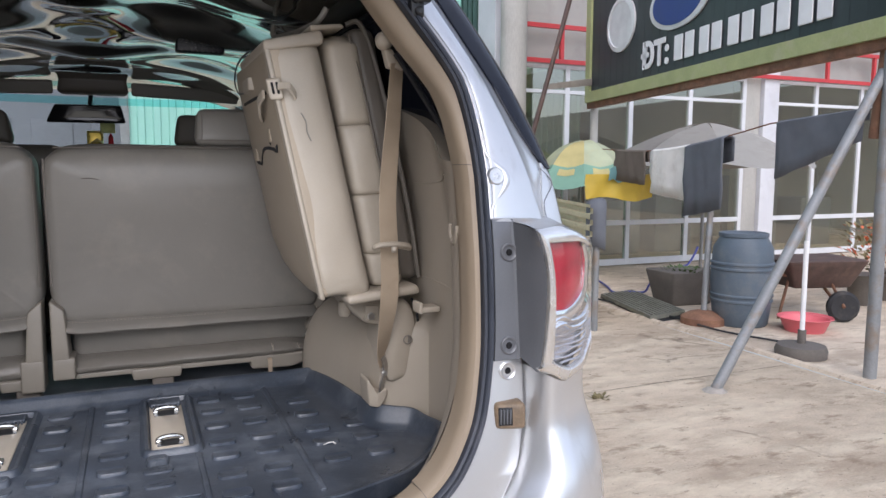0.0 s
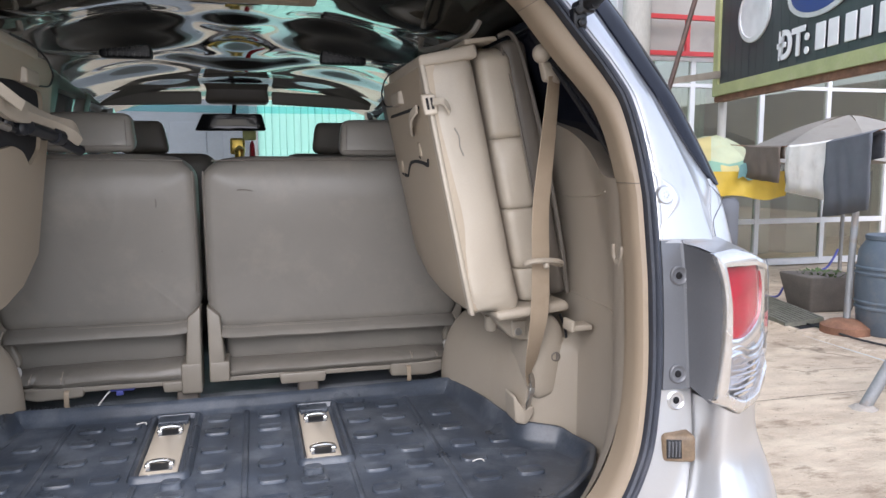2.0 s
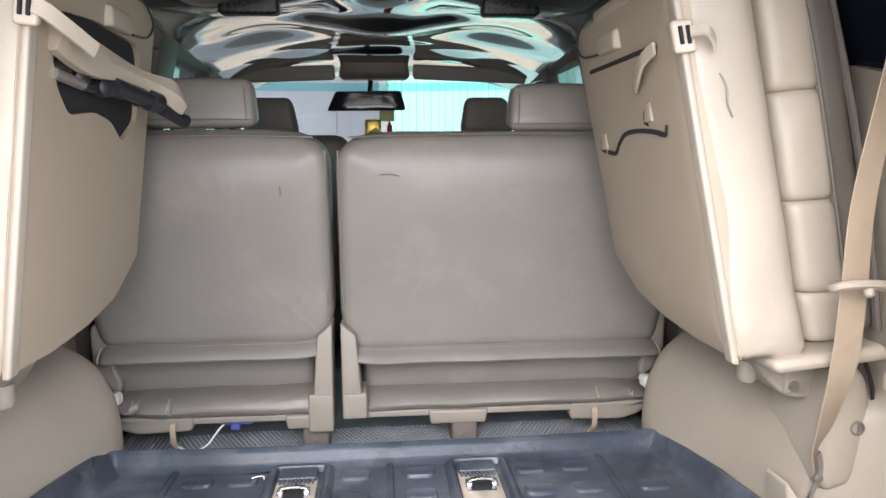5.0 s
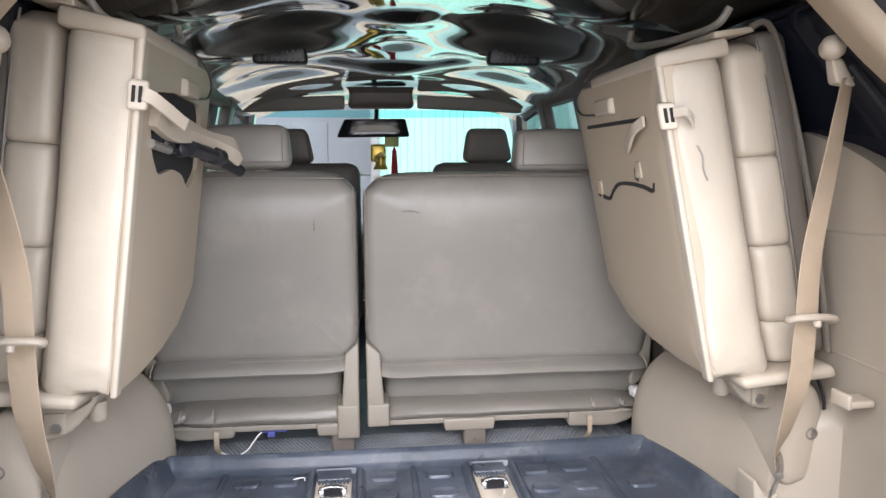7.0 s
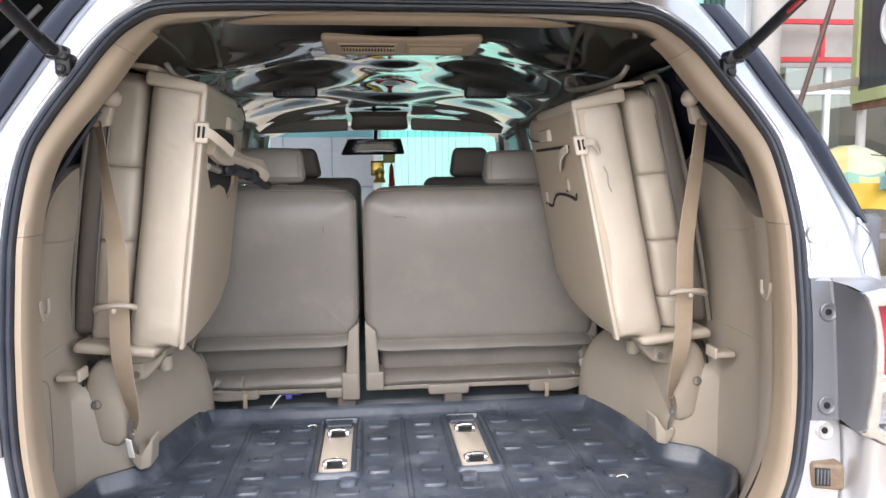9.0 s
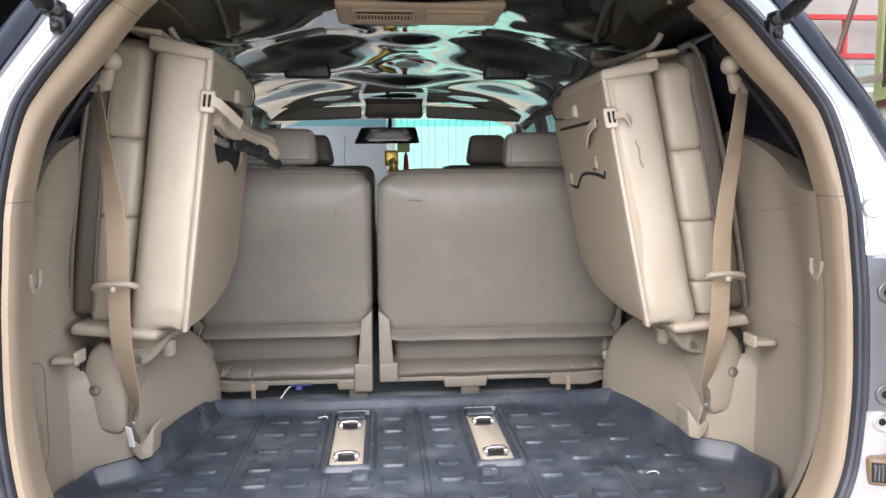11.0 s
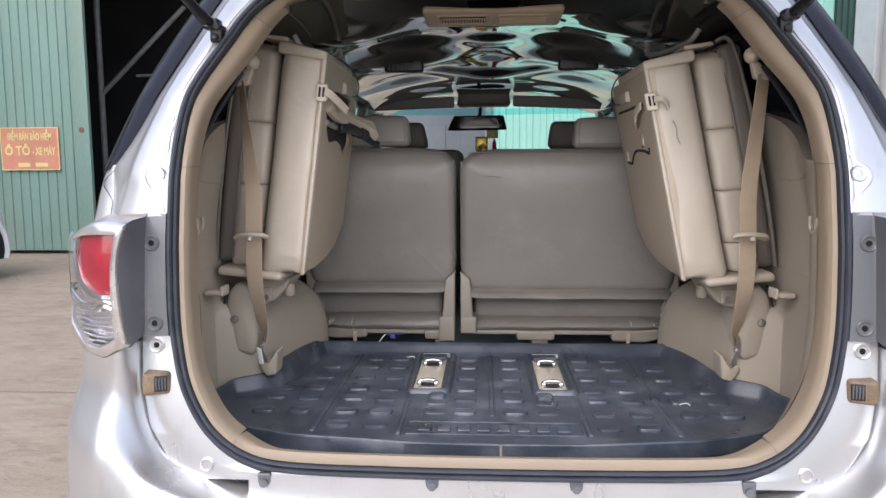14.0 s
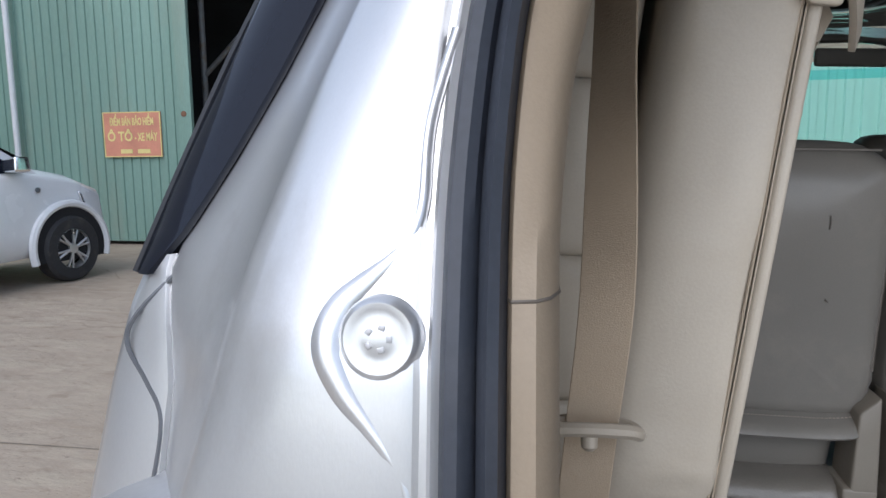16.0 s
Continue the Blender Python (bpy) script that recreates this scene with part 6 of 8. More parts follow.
    rbox(bm, ((lo_, 1.020, 0.852), (hi_, 1.06, 0.878)), 0.008, 6)
    for v in bm.verts:
        v.co += 0.006 * noise.noise_vector(v.co * 60)
    part("edge_tag", bm, tag_white, seat)
    # headrest on its posts
    h0, h1, hz = head_x
    bm = B()
    rbox(bm, [(h0, 1.075, hz), (h1, 1.075, hz), (h0 + 0.01, 1.19, hz + 0.01), (h1 - 0.01, 1.19, hz + 0.01), (h0 + 0.012, 1.09, hz + 0.108), (h1 - 0.012, 1.09, hz + 0.108), (h0 + 0.02, 1.18, hz + 0.112), (h1 - 0.02, 1.18, hz + 0.112)], 0.024, 4, (0, 0.006, 0.004))
    hr = part("headrest", bm, vinyl_grey, seat, "taupe vinyl headrest")
    bm = B()
    tube(bm, [(h0 + 0.012, 1.074, hz + 0.018), ((h0 + h1) / 2, 1.069, hz + 0.018), (h1 - 0.012, 1.074, hz + 0.018)], 0.0010, 5)
    tube(bm, [(h1 - 0.024 if side < 0 else h0 + 0.024, 1.074, hz + 0.018), (h1 - 0.026 if side < 0 else h0 + 0.026, 1.078, hz + 0.09)], 0.0010, 5)
    part("headrest_seam", bm, vinyl_dark, hr)
    for f in (0.32, 0.68):
        px = lerp(h0, h1, f)
        bm = B()
        rod(bm, (px, 1.12, 1.42), (px, 1.125, hz + 0.02), 0.006)
        rbox(bm, ((px - 0.018, 1.09, 1.447), (px + 0.018, 1.14, 1.460)), 0.005, 1)
        part("headrest_post", bm, plastic_pale, hr)
    return seat


bench_narrow = second_row(-0.66, -0.124, -1, "taupe vinyl second-row seat with upright back, narrower half", (-0.53, -0.279, 1.462), [(-0.635, -0.441, 0.785), (-0.238, -0.150, 0.783)], 0.974, 0.950, 0.863)
bench_wide = second_row(-0.108, 0.655, 1, "taupe vinyl second-row bench seat with upright back, wider half", (0.281, 0.545, 1.450), [(0.088, 0.228, 0.782), (0.422, 0.618, 0.778)], 0.952, 0.931, 0.851)
# scuffs on the seat backs
for pts in ([(-0.228, 1.335), (-0.2265, 1.325), (-0.2275, 1.312)], [(-0.222, 1.192), (-0.217, 1.188)], [(-0.012, 1.357), (0.01, 1.358), (0.03, 1.354)]):
    bm = B()
    tube(bm, spline([(u, 1.055 - 0.05 * smooth01(0.98, 1.46, v) - 0.0058, v) for u, v in pts], 4), 0.0014, 5)
    part("scuff", bm, vinyl_dark, bench_narrow if pts[0][0] < -0.1 else bench_wide)
# grey cable and blue plug under the seat
cable = thing("cable", "thin pale cable with a blue plug under the seat", "cable", (-0.37, 1.03, 0.74))
bm = B()
tube(bm, spline([(-0.49, 1.04, 0.757), (-0.46, 1.02, 0.750), (-0.435, 1.015, 0.747), (-0.41, 1.025, 0.757), (-0.395, 1.035, 0.775), (-0.38, 1.045, 0.792), (-0.36, 1.06, 0.800)], 6), 0.0022, 6)
part("wire", bm, tag_white, cable)
bm = B()
rbox(bm, ((-0.378, 1.045, 0.793), (-0.312, 1.07, 0.802)), 0.003, 1)
rbox(bm, ((-0.362, 1.046, 0.780), (-0.342, 1.066, 0.794)), 0.003, 1)
part("plug", bm, hose_blue, cable)


# ---- folded third-row seats ----
def third_row(s, xb, zb, xt, zt):
    seat = thing("folded_seat", "beige vinyl third-row seat folded up to the side" + ("" if s > 0 else ", latch recess open"), "seat", (s * 0.6, 0.6, 1.09), "folded third-row seats")

    def P(a, y, h):
        return Vector((s * (lerp(xb, xt, h) + a), y, lerp(zb, zt, h) + a * (0.02 + 0.10 * h)))

    def block(bm, a0, a1, y0, y1, h0, h1, r, n=4, puff=(0, 0, 0), lift=0.0, back=0.0):
        rbox(bm, [P(a0, y0 + back * (1 - 0), h0), P(a1, y0, h0), P(a0, y1, h0 + lift), P(a1, y1, h0 + lift), P(a0, y0 + back, h1), P(a1, y0, h1), P(a0, y1, h1), P(a1, y1, h1)], r, n, puff)

    # seat board with the inner face
    outline = [(0.398, 0.004), (0.52, 0.0), (0.65, 0.018), (0.77, 0.062), (0.872, 0.175), (0.874, 0.93), (0.85, 1.0), (0.398, 1.0)]
    put = lambda u, v, w: P(w, u, v)
    bm = B()
    if s > 0:
        pad(bm, outline, put, 0.03, 0.010, 0.012, 0.003, 0.03)
        board = part("seat_board", bm, seat_board, seat, "hard beige seat back board")
    else:
        o = densify(rounded(outline, 0.012), 0.03)
        hole = rounded([(0.475, 0.865), (0.60, 0.880), (0.785, 0.868), (0.808, 0.82), (0.812, 0.63), (0.747, 0.560), (0.688, 0.619), (0.616, 0.638), (0.526, 0.619), (0.484, 0.68), (0.462, 0.76)], 0.02)
        loops = []
        for w in (0.0, 0.012):
            es = []
            for lp in (o, hole):
                vv = [bm.verts.new(P(w, u, v)) for u, v in lp]
                loops.append(vv)
                es += [bm.edges.new((vv[i], vv[(i + 1) % len(vv)])) for i in range(len(vv))]
            if w == 0.0:
                bmesh.ops.triangle_fill(bm, edges=es, use_beauty=True)
        for a_, b_ in ((0, 2), (1, 3)):
            n_ = len(loops[a_])
            for i in range(n_):
                bm.faces.new((loops[a_][i], loops[a_][(i + 1) % n_], loops[b_][(i + 1) % n_], loops[b_][i]))
        board = part("seat_board", bm, seat_board, seat, "hard beige seat back board with an open latch recess", smooth=25)
        # near-black sheet standing in for the shade of a deeper recess
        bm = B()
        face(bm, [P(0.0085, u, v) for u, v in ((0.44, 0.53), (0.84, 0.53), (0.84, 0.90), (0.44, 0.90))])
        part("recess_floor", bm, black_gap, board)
    # cushion
    bm = B()
    prof = [(0.010, 0.865), (0.010, 0.410), (0.012, 0.402), (0.018, 0.3985), (0.032, 0.3965), (0.05, 0.3955), (0.072, 0.3955), (0.092, 0.3975), (0.107, 0.4025), (0.117, 0.411), (0.124, 0.423), (0.128, 0.441), (0.130, 0.47), (0.130, 0.865)]
    rows = []
    for k in range(49):
        h = (k / 48)
        e = 0.010 * math.exp(-h / 0.018) + 0.008 * math.exp(-(1 - h) / 0.012)
        bag = 0.005 * math.exp(-((h - 0.07) / 0.07) ** 2)
        row = []
        for a_, y in prof:
            q = smooth01(0.47, 0.41, y)
            wr = 0.0045 * noise.noise((a_ * 12, h * 4, 1 + s)) + math.exp(-((h - 0.01) / 0.05) ** 2) * 0.004 * math.sin(a_ * 170 - h * 110 + 5 * noise.noise((a_ * 20, h * 12, 3)))
            lift = 0.15 * smooth01(0.5, 0.865, y) * (1 - h)
            row.append(P(a_ - (0.006 * h if a_ > 0.1 else 0.0), y + q * (e - bag + wr), h + lift))
        rows.append(row)
    vs = quads(bm, rows)
    bm.faces.new(vs[0])
    bm.faces.new(vs[-1][::-1])
    bmesh.ops.recalc_face_normals(bm, faces=bm.faces)
    cushion = part("seat_cushion", bm, vinyl, seat, "pale beige vinyl seat cushion", smooth=60)
    bm = B()
    rbox(bm, [P(-0.001, 0.394, -0.01), P(0.011, 0.395, -0.012), P(-0.001, 0.42, -0.01), P(0.011, 0.42, -0.012), P(-0.001, 0.394, 1.0), P(0.011, 0.395, 1.0), P(-0.001, 0.42, 1.0), P(0.011, 0.42, 1.0)], 0.005, 6)
    part("edge_piping", bm, vinyl, seat, "pale edge trim of the seat board")
    bm = B()
    tube(bm, [P(0.0145, 0.4005, k / 12) for k in range(13)], 0.0014, 5)
    part("cushion_seam", bm, seat_board, cushion)
    # backrest in stitched panels
    for h0, h1 in ((0.02, 0.1545), (0.1555, 0.4035), (0.4045, 0.6895), (0.6905, 1.045)):
        bm = B()
        rows = []
        for k in range(25):
            h = lerp(h0, h1, k / 24)
            end = min(h - h0, h1 - h)
            pinch = 0.0065 * math.exp(-end / 0.010)
            if h1 > 1:
                pinch += 0.026 * smooth01(1.0, 1.045, h)
            row = [P(0.134, 0.865, h)]
            for m in range(15):
                q = math.pi * m / 14
                c, w = math.cos(q), math.sin(q)
                a_ = 0.175 - (0.041 - pinch * 0.5) * math.copysign(abs(c) ** 0.55, c)
                row.append(P(a_, 0.470 - 0.040 * w ** 0.6 + pinch + 0.003 * noise.noise((a_ * 30, h * 8, 2 + s)) * w, h))
            row.append(P(0.216, 0.865, h))
            rows.append(row)
        vs = quads(bm, rows)
        bm.faces.new(vs[0])
        bm.faces.new(vs[-1][::-1])
        bmesh.ops.recalc_face_normals(bm, faces=bm.faces)
        part("backrest_panel", bm, vinyl, seat, "stitched beige vinyl backrest panel", smooth=60)
    bm = B()
    block(bm, 0.198, 0.262, 0.446, 0.865, 0.03, 1.07, 0.022, 6, (0, 0.006, 0))
    part("side_bolster", bm, bolster_vinyl, seat, "darker vinyl bolster")
    bm = B()
    tube(bm, spline([P(0.256, 0.444, 0.04), P(0.262, 0.444, 0.3), P(0.258, 0.446, 0.7), P(0.238, 0.45, 1.06), P(0.20, 0.456, 1.085)], 5), 0.006, 6)
    part("bolster_piping", bm, bolster_vinyl, seat)
    bm = B()
    tube(bm, spline([P(0.206, 0.434, 0.06), P(0.210, 0.434, 0.4), P(0.206, 0.434, 0.8), P(0.196, 0.436, 1.04)], 5), 0.0025, 5)
    part("backrest_seam", bm, vinyl_dark, seat)
    # hard caps
    bm = B()
    rbox(bm, [P(-0.003, 0.392, 0.985), P(0.128, 0.394, 1.0), P(-0.003, 0.74, 0.985), P(0.128, 0.74, 1.0), P(-0.001, 0.392, 1.028), P(0.130, 0.402, 1.056), P(-0.001, 0.74, 1.028), P(0.130, 0.74, 1.056)], 0.008, 4)
    rbox(bm, [P(0.105, 0.400, 1.052), P(0.185, 0.412, 1.062), P(0.105, 0.70, 1.052), P(0.185, 0.70, 1.062), P(0.105, 0.398, 1.074), P(0.178, 0.412, 1.078), P(0.105, 0.70, 1.074), P(0.178, 0.70, 1.078)], 0.005, 3)
    part("top_cap", bm, plastic, seat, "beige plastic end cap")
    bm = B()
    rbox(bm, [P(0.058, 0.387, -0.042), P(0.235, 0.385, -0.015), P(0.05, 0.50, -0.042), P(0.235, 0.50, -0.02), P(0.058, 0.387, -0.002), P(0.232, 0.388, 0.028), P(0.05, 0.50, -0.002), P(0.232, 0.50, 0.028)], 0.012, 4)
    part("bottom_tray", bm, plastic, seat, "beige plastic bottom tray")
    # hinge under the seat
    bm = B()
    pad(bm, [(0.556, 1.088), (0.572, 1.060), (0.589, 1.040), (0.611, 1.018), (0.64, 1.009), (0.68, 1.012), (0.69, 1.088)], lambda u, v, w: Vector((s * u, 0.478 + w, v)), 0.12, 0.008, 0.02, 0, 0.02)
    hinge = part("hinge_bracket", bm, plastic, seat, "beige hinge bracket")
    bm = B()
    rbox(bm, ((s * 0.612, 0.473, 1.022), (s * 0.648, 0.482, 1.060)), 0.003, 1)
    part("hinge_plate", bm, plastic, hinge)
    bm = B()
    lathe(bm, [(0.009, -0.003), (0.009, 0.004), (0.005, 0.005), (0.0, 0.003)], toward((s * 0.627, 0.473, 1.034), (0, -1, 0)), 12)
    part("screw", bm, steel, hinge)
    bm = B()
    lathe(bm, [(0.016, -0.01), (0.016, 0.02), (0.011, 0.026), (0.0, 0.026)], toward((s * 0.575, 0.52, 1.055), (0, 0, -1)), 12)
    part("hinge_knob", bm, plastic, hinge)
    # boss near the top of the board
    by = 0.67 if s > 0 else 0.68
    bm = B()
    rbox(bm, [P(-0.014, by - 0.045, 0.880), P(0.004, by - 0.05, 0.875), P(-0.014, by + 0.045, 0.880), P(0.004, by + 0.05, 0.875), P(-0.010, by - 0.045, 0.935), P(0.004, by - 0.05, 0.94), P(-0.010, by + 0.045, 0.935), P(0.004, by + 0.05, 0.94)], 0.005, 1)
    part("cord_boss", bm, plastic, board)
    bm = B()
    tube(bm, spline([P(0.004, 0.56, 1.034), P(-0.005, 0.66, 1.030), P(-0.008, 0.77, 1.005), P(-0.009, 0.835, 0.955), P(-0.009, 0.815, 0.900), P(-0.007, by + 0.06, 0.885)], 6), 0.0022, 6)
    part("retaining_cord", bm, black, seat, "thin black retaining cord")
    # strap clip on the rear edge
    cz = 0.835
    bm = B()
    rbox(bm, [P(-0.014, 0.386, cz - 0.036), P(0.016, 0.381, cz - 0.036), P(-0.012, 0.405, cz - 0.03), P(0.014, 0.40, cz - 0.03), P(-0.014, 0.386, cz + 0.045), P(0.016, 0.381, cz + 0.045), P(-0.012, 0.405, cz + 0.05), P(0.014, 0.40, cz + 0.05)], 0.006, 2)
    clip = part("strap_clip", bm, plastic_pale, seat, "pale plastic strap clip")
    for a_ in (-0.0065, 0.0035):
        bm = B()
        rbox(bm, [P(a_, 0.3785, cz - 0.014), P(a_ + 0.0045, 0.3785, cz - 0.014), P(a_, 0.384, cz - 0.014), P(a_ + 0.0045, 0.384, cz - 0.014), P(a_, 0.3785, cz + 0.03), P(a_ + 0.0045, 0.3785, cz + 0.03), P(a_, 0.384, cz + 0.03), P(a_ + 0.0045, 0.384, cz + 0.03)], 0.001, 1)
        part("clip_slot", bm, black_gap, clip)
    if s > 0:
        bm = B()
        rbox(bm, [P(-0.004, 0.475, 0.836), P(0.004, 0.475, 0.836), P(-0.003, 0.81, 0.836), P(0.004, 0.81, 0.836), P(-0.004, 0.475, 0.850), P(0.004, 0.475, 0.850), P(-0.003, 0.81, 0.850), P(0.004, 0.81, 0.850)], 0.002, 3)
        part("board_slot", bm, black_gap, board)
        bm = B()
        ribbon(bm, spline([P(-0.010, 0.465, 0.835), P(-0.018, 0.50, 0.81), P(-0.014, 0.545, 0.765), P(-0.006, 0.575, 0.750)], 4), 0.020, 0.005, (0, 0.5, 0.8))
        part("strap", bm, plastic_pale, seat, "pale leather pull strap")
        bm = B()
        ribbon(bm, spline([P(0.006, 0.376, cz + 0.012), P(0.024, 0.368, cz + 0.012), P(0.036, 0.376, cz - 0.012), P(0.040, 0.386, cz - 0.03)], 4), 0.016, 0.004, (0.2, 0.5, 0.9))
        part("strap", bm, plastic_pale, seat, "pale leather pull strap")
        bm = B()
        path = spline([P(-0.004, 0.775, 0.562), P(-0.004, 0.735, 0.558), P(-0.004, 0.705, 0.590), P(-0.004, 0.665, 0.618), P(-0.004, 0.60, 0.624), P(-0.004, 0.53, 0.616), P(-0.004, 0.492, 0.606), P(-0.004, 0.482, 0.630)], 5)
        ribbon(bm, path, 0.0075, 0.003, (0, 0, 1))
        part("torn_slit", bm, black_gap, board, "torn dark slit in the cover")
        for y, h in ((0.545, 0.675), (0.79, 0.60)):
            bm = B()
            rbox(bm, [P(-0.006, y - 0.012, h - 0.03), P(0.003, y - 0.014, h - 0.03), P(-0.010, y + 0.012, h - 0.03), P(0.003, y + 0.014, h - 0.03), P(-0.004, y - 0.012, h + 0.03), P(0.003, y - 0.014, h + 0.03), P(-0.004, y + 0.012, h + 0.03), P(0.003, y + 0.014, h + 0.03)], 0.004, 1)
            part("cover_tab", bm, seat_board, board)
            bm = B()
            rbox(bm, [P(-0.0035, y + 0.008, h - 0.045), P(0.003, y + 0.008, h - 0.045), P(-0.0035, y + 0.030, h - 0.035), P(0.003, y + 0.030, h - 0.035), P(-0.0035, y + 0.012, h - 0.002), P(0.003, y + 0.012, h - 0.002), P(-0.0035, y + 0.022, h + 0.008), P(0.003, y + 0.022, h + 0.008)], 0.003, 1)
            part("torn_hole", bm, black_gap, board)
        # thin darker tube painted for the shade in a dent of the cushion
        bm = B()
        tube(bm, spline([P(0.046, 0.3950, 0.745), P(0.052, 0.3935, 0.71), P(0.050, 0.3935, 0.67), P(0.055, 0.3950, 0.635)], 5), 0.0014, 6)
        part("cushion_crease", bm, vinyl_grey, cushion)
    else:
        # latch arm hanging out of the recess
        bm = B()
        ribbon(bm, [P(-0.006, 0.386, cz + 0.012), P(-0.020, 0.392, cz + 0.002), P(-0.036, 0.428, cz - 0.026), P(-0.052, 0.470, cz - 0.058)], 0.021, 0.006, (0.3, 0.2, 1))
        part("strap", bm, plastic_pale, seat, "pale worn pull strap")
        arm_pts = [P(-0.006, 0.445, 0.80), P(-0.016, 0.53, 0.772), P(-0.028, 0.62, 0.758), P(-0.050, 0.70, 0.74), P(-0.075, 0.745, 0.715), P(-0.085, 0.77, 0.685)]
        bm = B()
        pth = spline(arm_pts, 5)
        rows = []
        for i, p in enumerate(pth):
            t = i / (len(pth) - 1)
            w = 0.020 + 0.006 * math.sin(t * 9) - 0.008 * smooth01(0.75, 1, t)
            rows.append([p + Vector((s * -0.010, 0, w)), p + Vector((s * -0.016, -0.006, 0)), p + Vector((s * -0.006, -0.004, -w)), p + Vector((s * 0.008, 0.004, -w)), p + Vector((s * 0.010, 0.006, w))])
        vs = quads(bm, rows, True)
        bm.faces.new(vs[0][::-1])
        bm.faces.new(vs[-1])
        arm = part("latch_arm", bm, plastic, seat, "beige latch lever hanging out")
        bm = B()
        for i, (y, h, r) in enumerate(((0.50, 0.725, 0.016), (0.54, 0.72, 0.013), (0.60, 0.705, 0.015), (0.65, 0.70, 0.011), (0.70, 0.69, 0.012))):
            a = 0.008 - 0.012 * i
            lathe(bm, [(r * 0.7, -0.012), (r, -0.008), (r, 0.010), (r * 0.6, 0.014), (0.0, 0.014)], toward(P(a, y, h), (-s, -0.5, 0)), 12)
        tube(bm, spline([P(0.010, 0.48, 0.72), P(0.0, 0.56, 0.705), P(-0.02, 0.63, 0.70), P(-0.05, 0.70, 0.69), P(-0.078, 0.752, 0.672)], 4), 0.009, 8)
        part("latch_mechanism", bm, black, arm, "black oily latch mechanism")
        bm = B()
        a_, b_ = P(-0.030, 0.600, 0.712), P(-0.058, 0.690, 0.690)
        rod(bm, a_, b_, 0.015, 0.012, 10)
        rod(bm, b_, b_ + (b_ - a_) * 0.25, 0.018, 0.018, 10)
        part("clevis", bm, black, arm, "black plastic clevis")
        bm = B()
        c_, d_ = P(-0.066, 0.735, 0.668), P(-0.092, 0.790, 0.640)
        rod(bm, c_, d_, 0.010, 0.013, 10)
        part("lever_tip", bm, black, arm)
        bm = B()
        tube(bm, [P(0.0, 0.47, 0.715), P(-0.012, 0.535, 0.70)], 0.008, 8)
        part("latch_pin", bm, steel, arm)
        bm = B()
        tube(bm, [P(-0.02, 0.60, 0.71), P(-0.03, 0.64, 0.715)], 0.006, 8)
        part("latch_pin", bm, steel, arm)
    return seat


third_row(1, 0.486, 1.100, 0.376, 1.635)
third_row(-1, 0.500, 1.112, 0.426, 1.670)


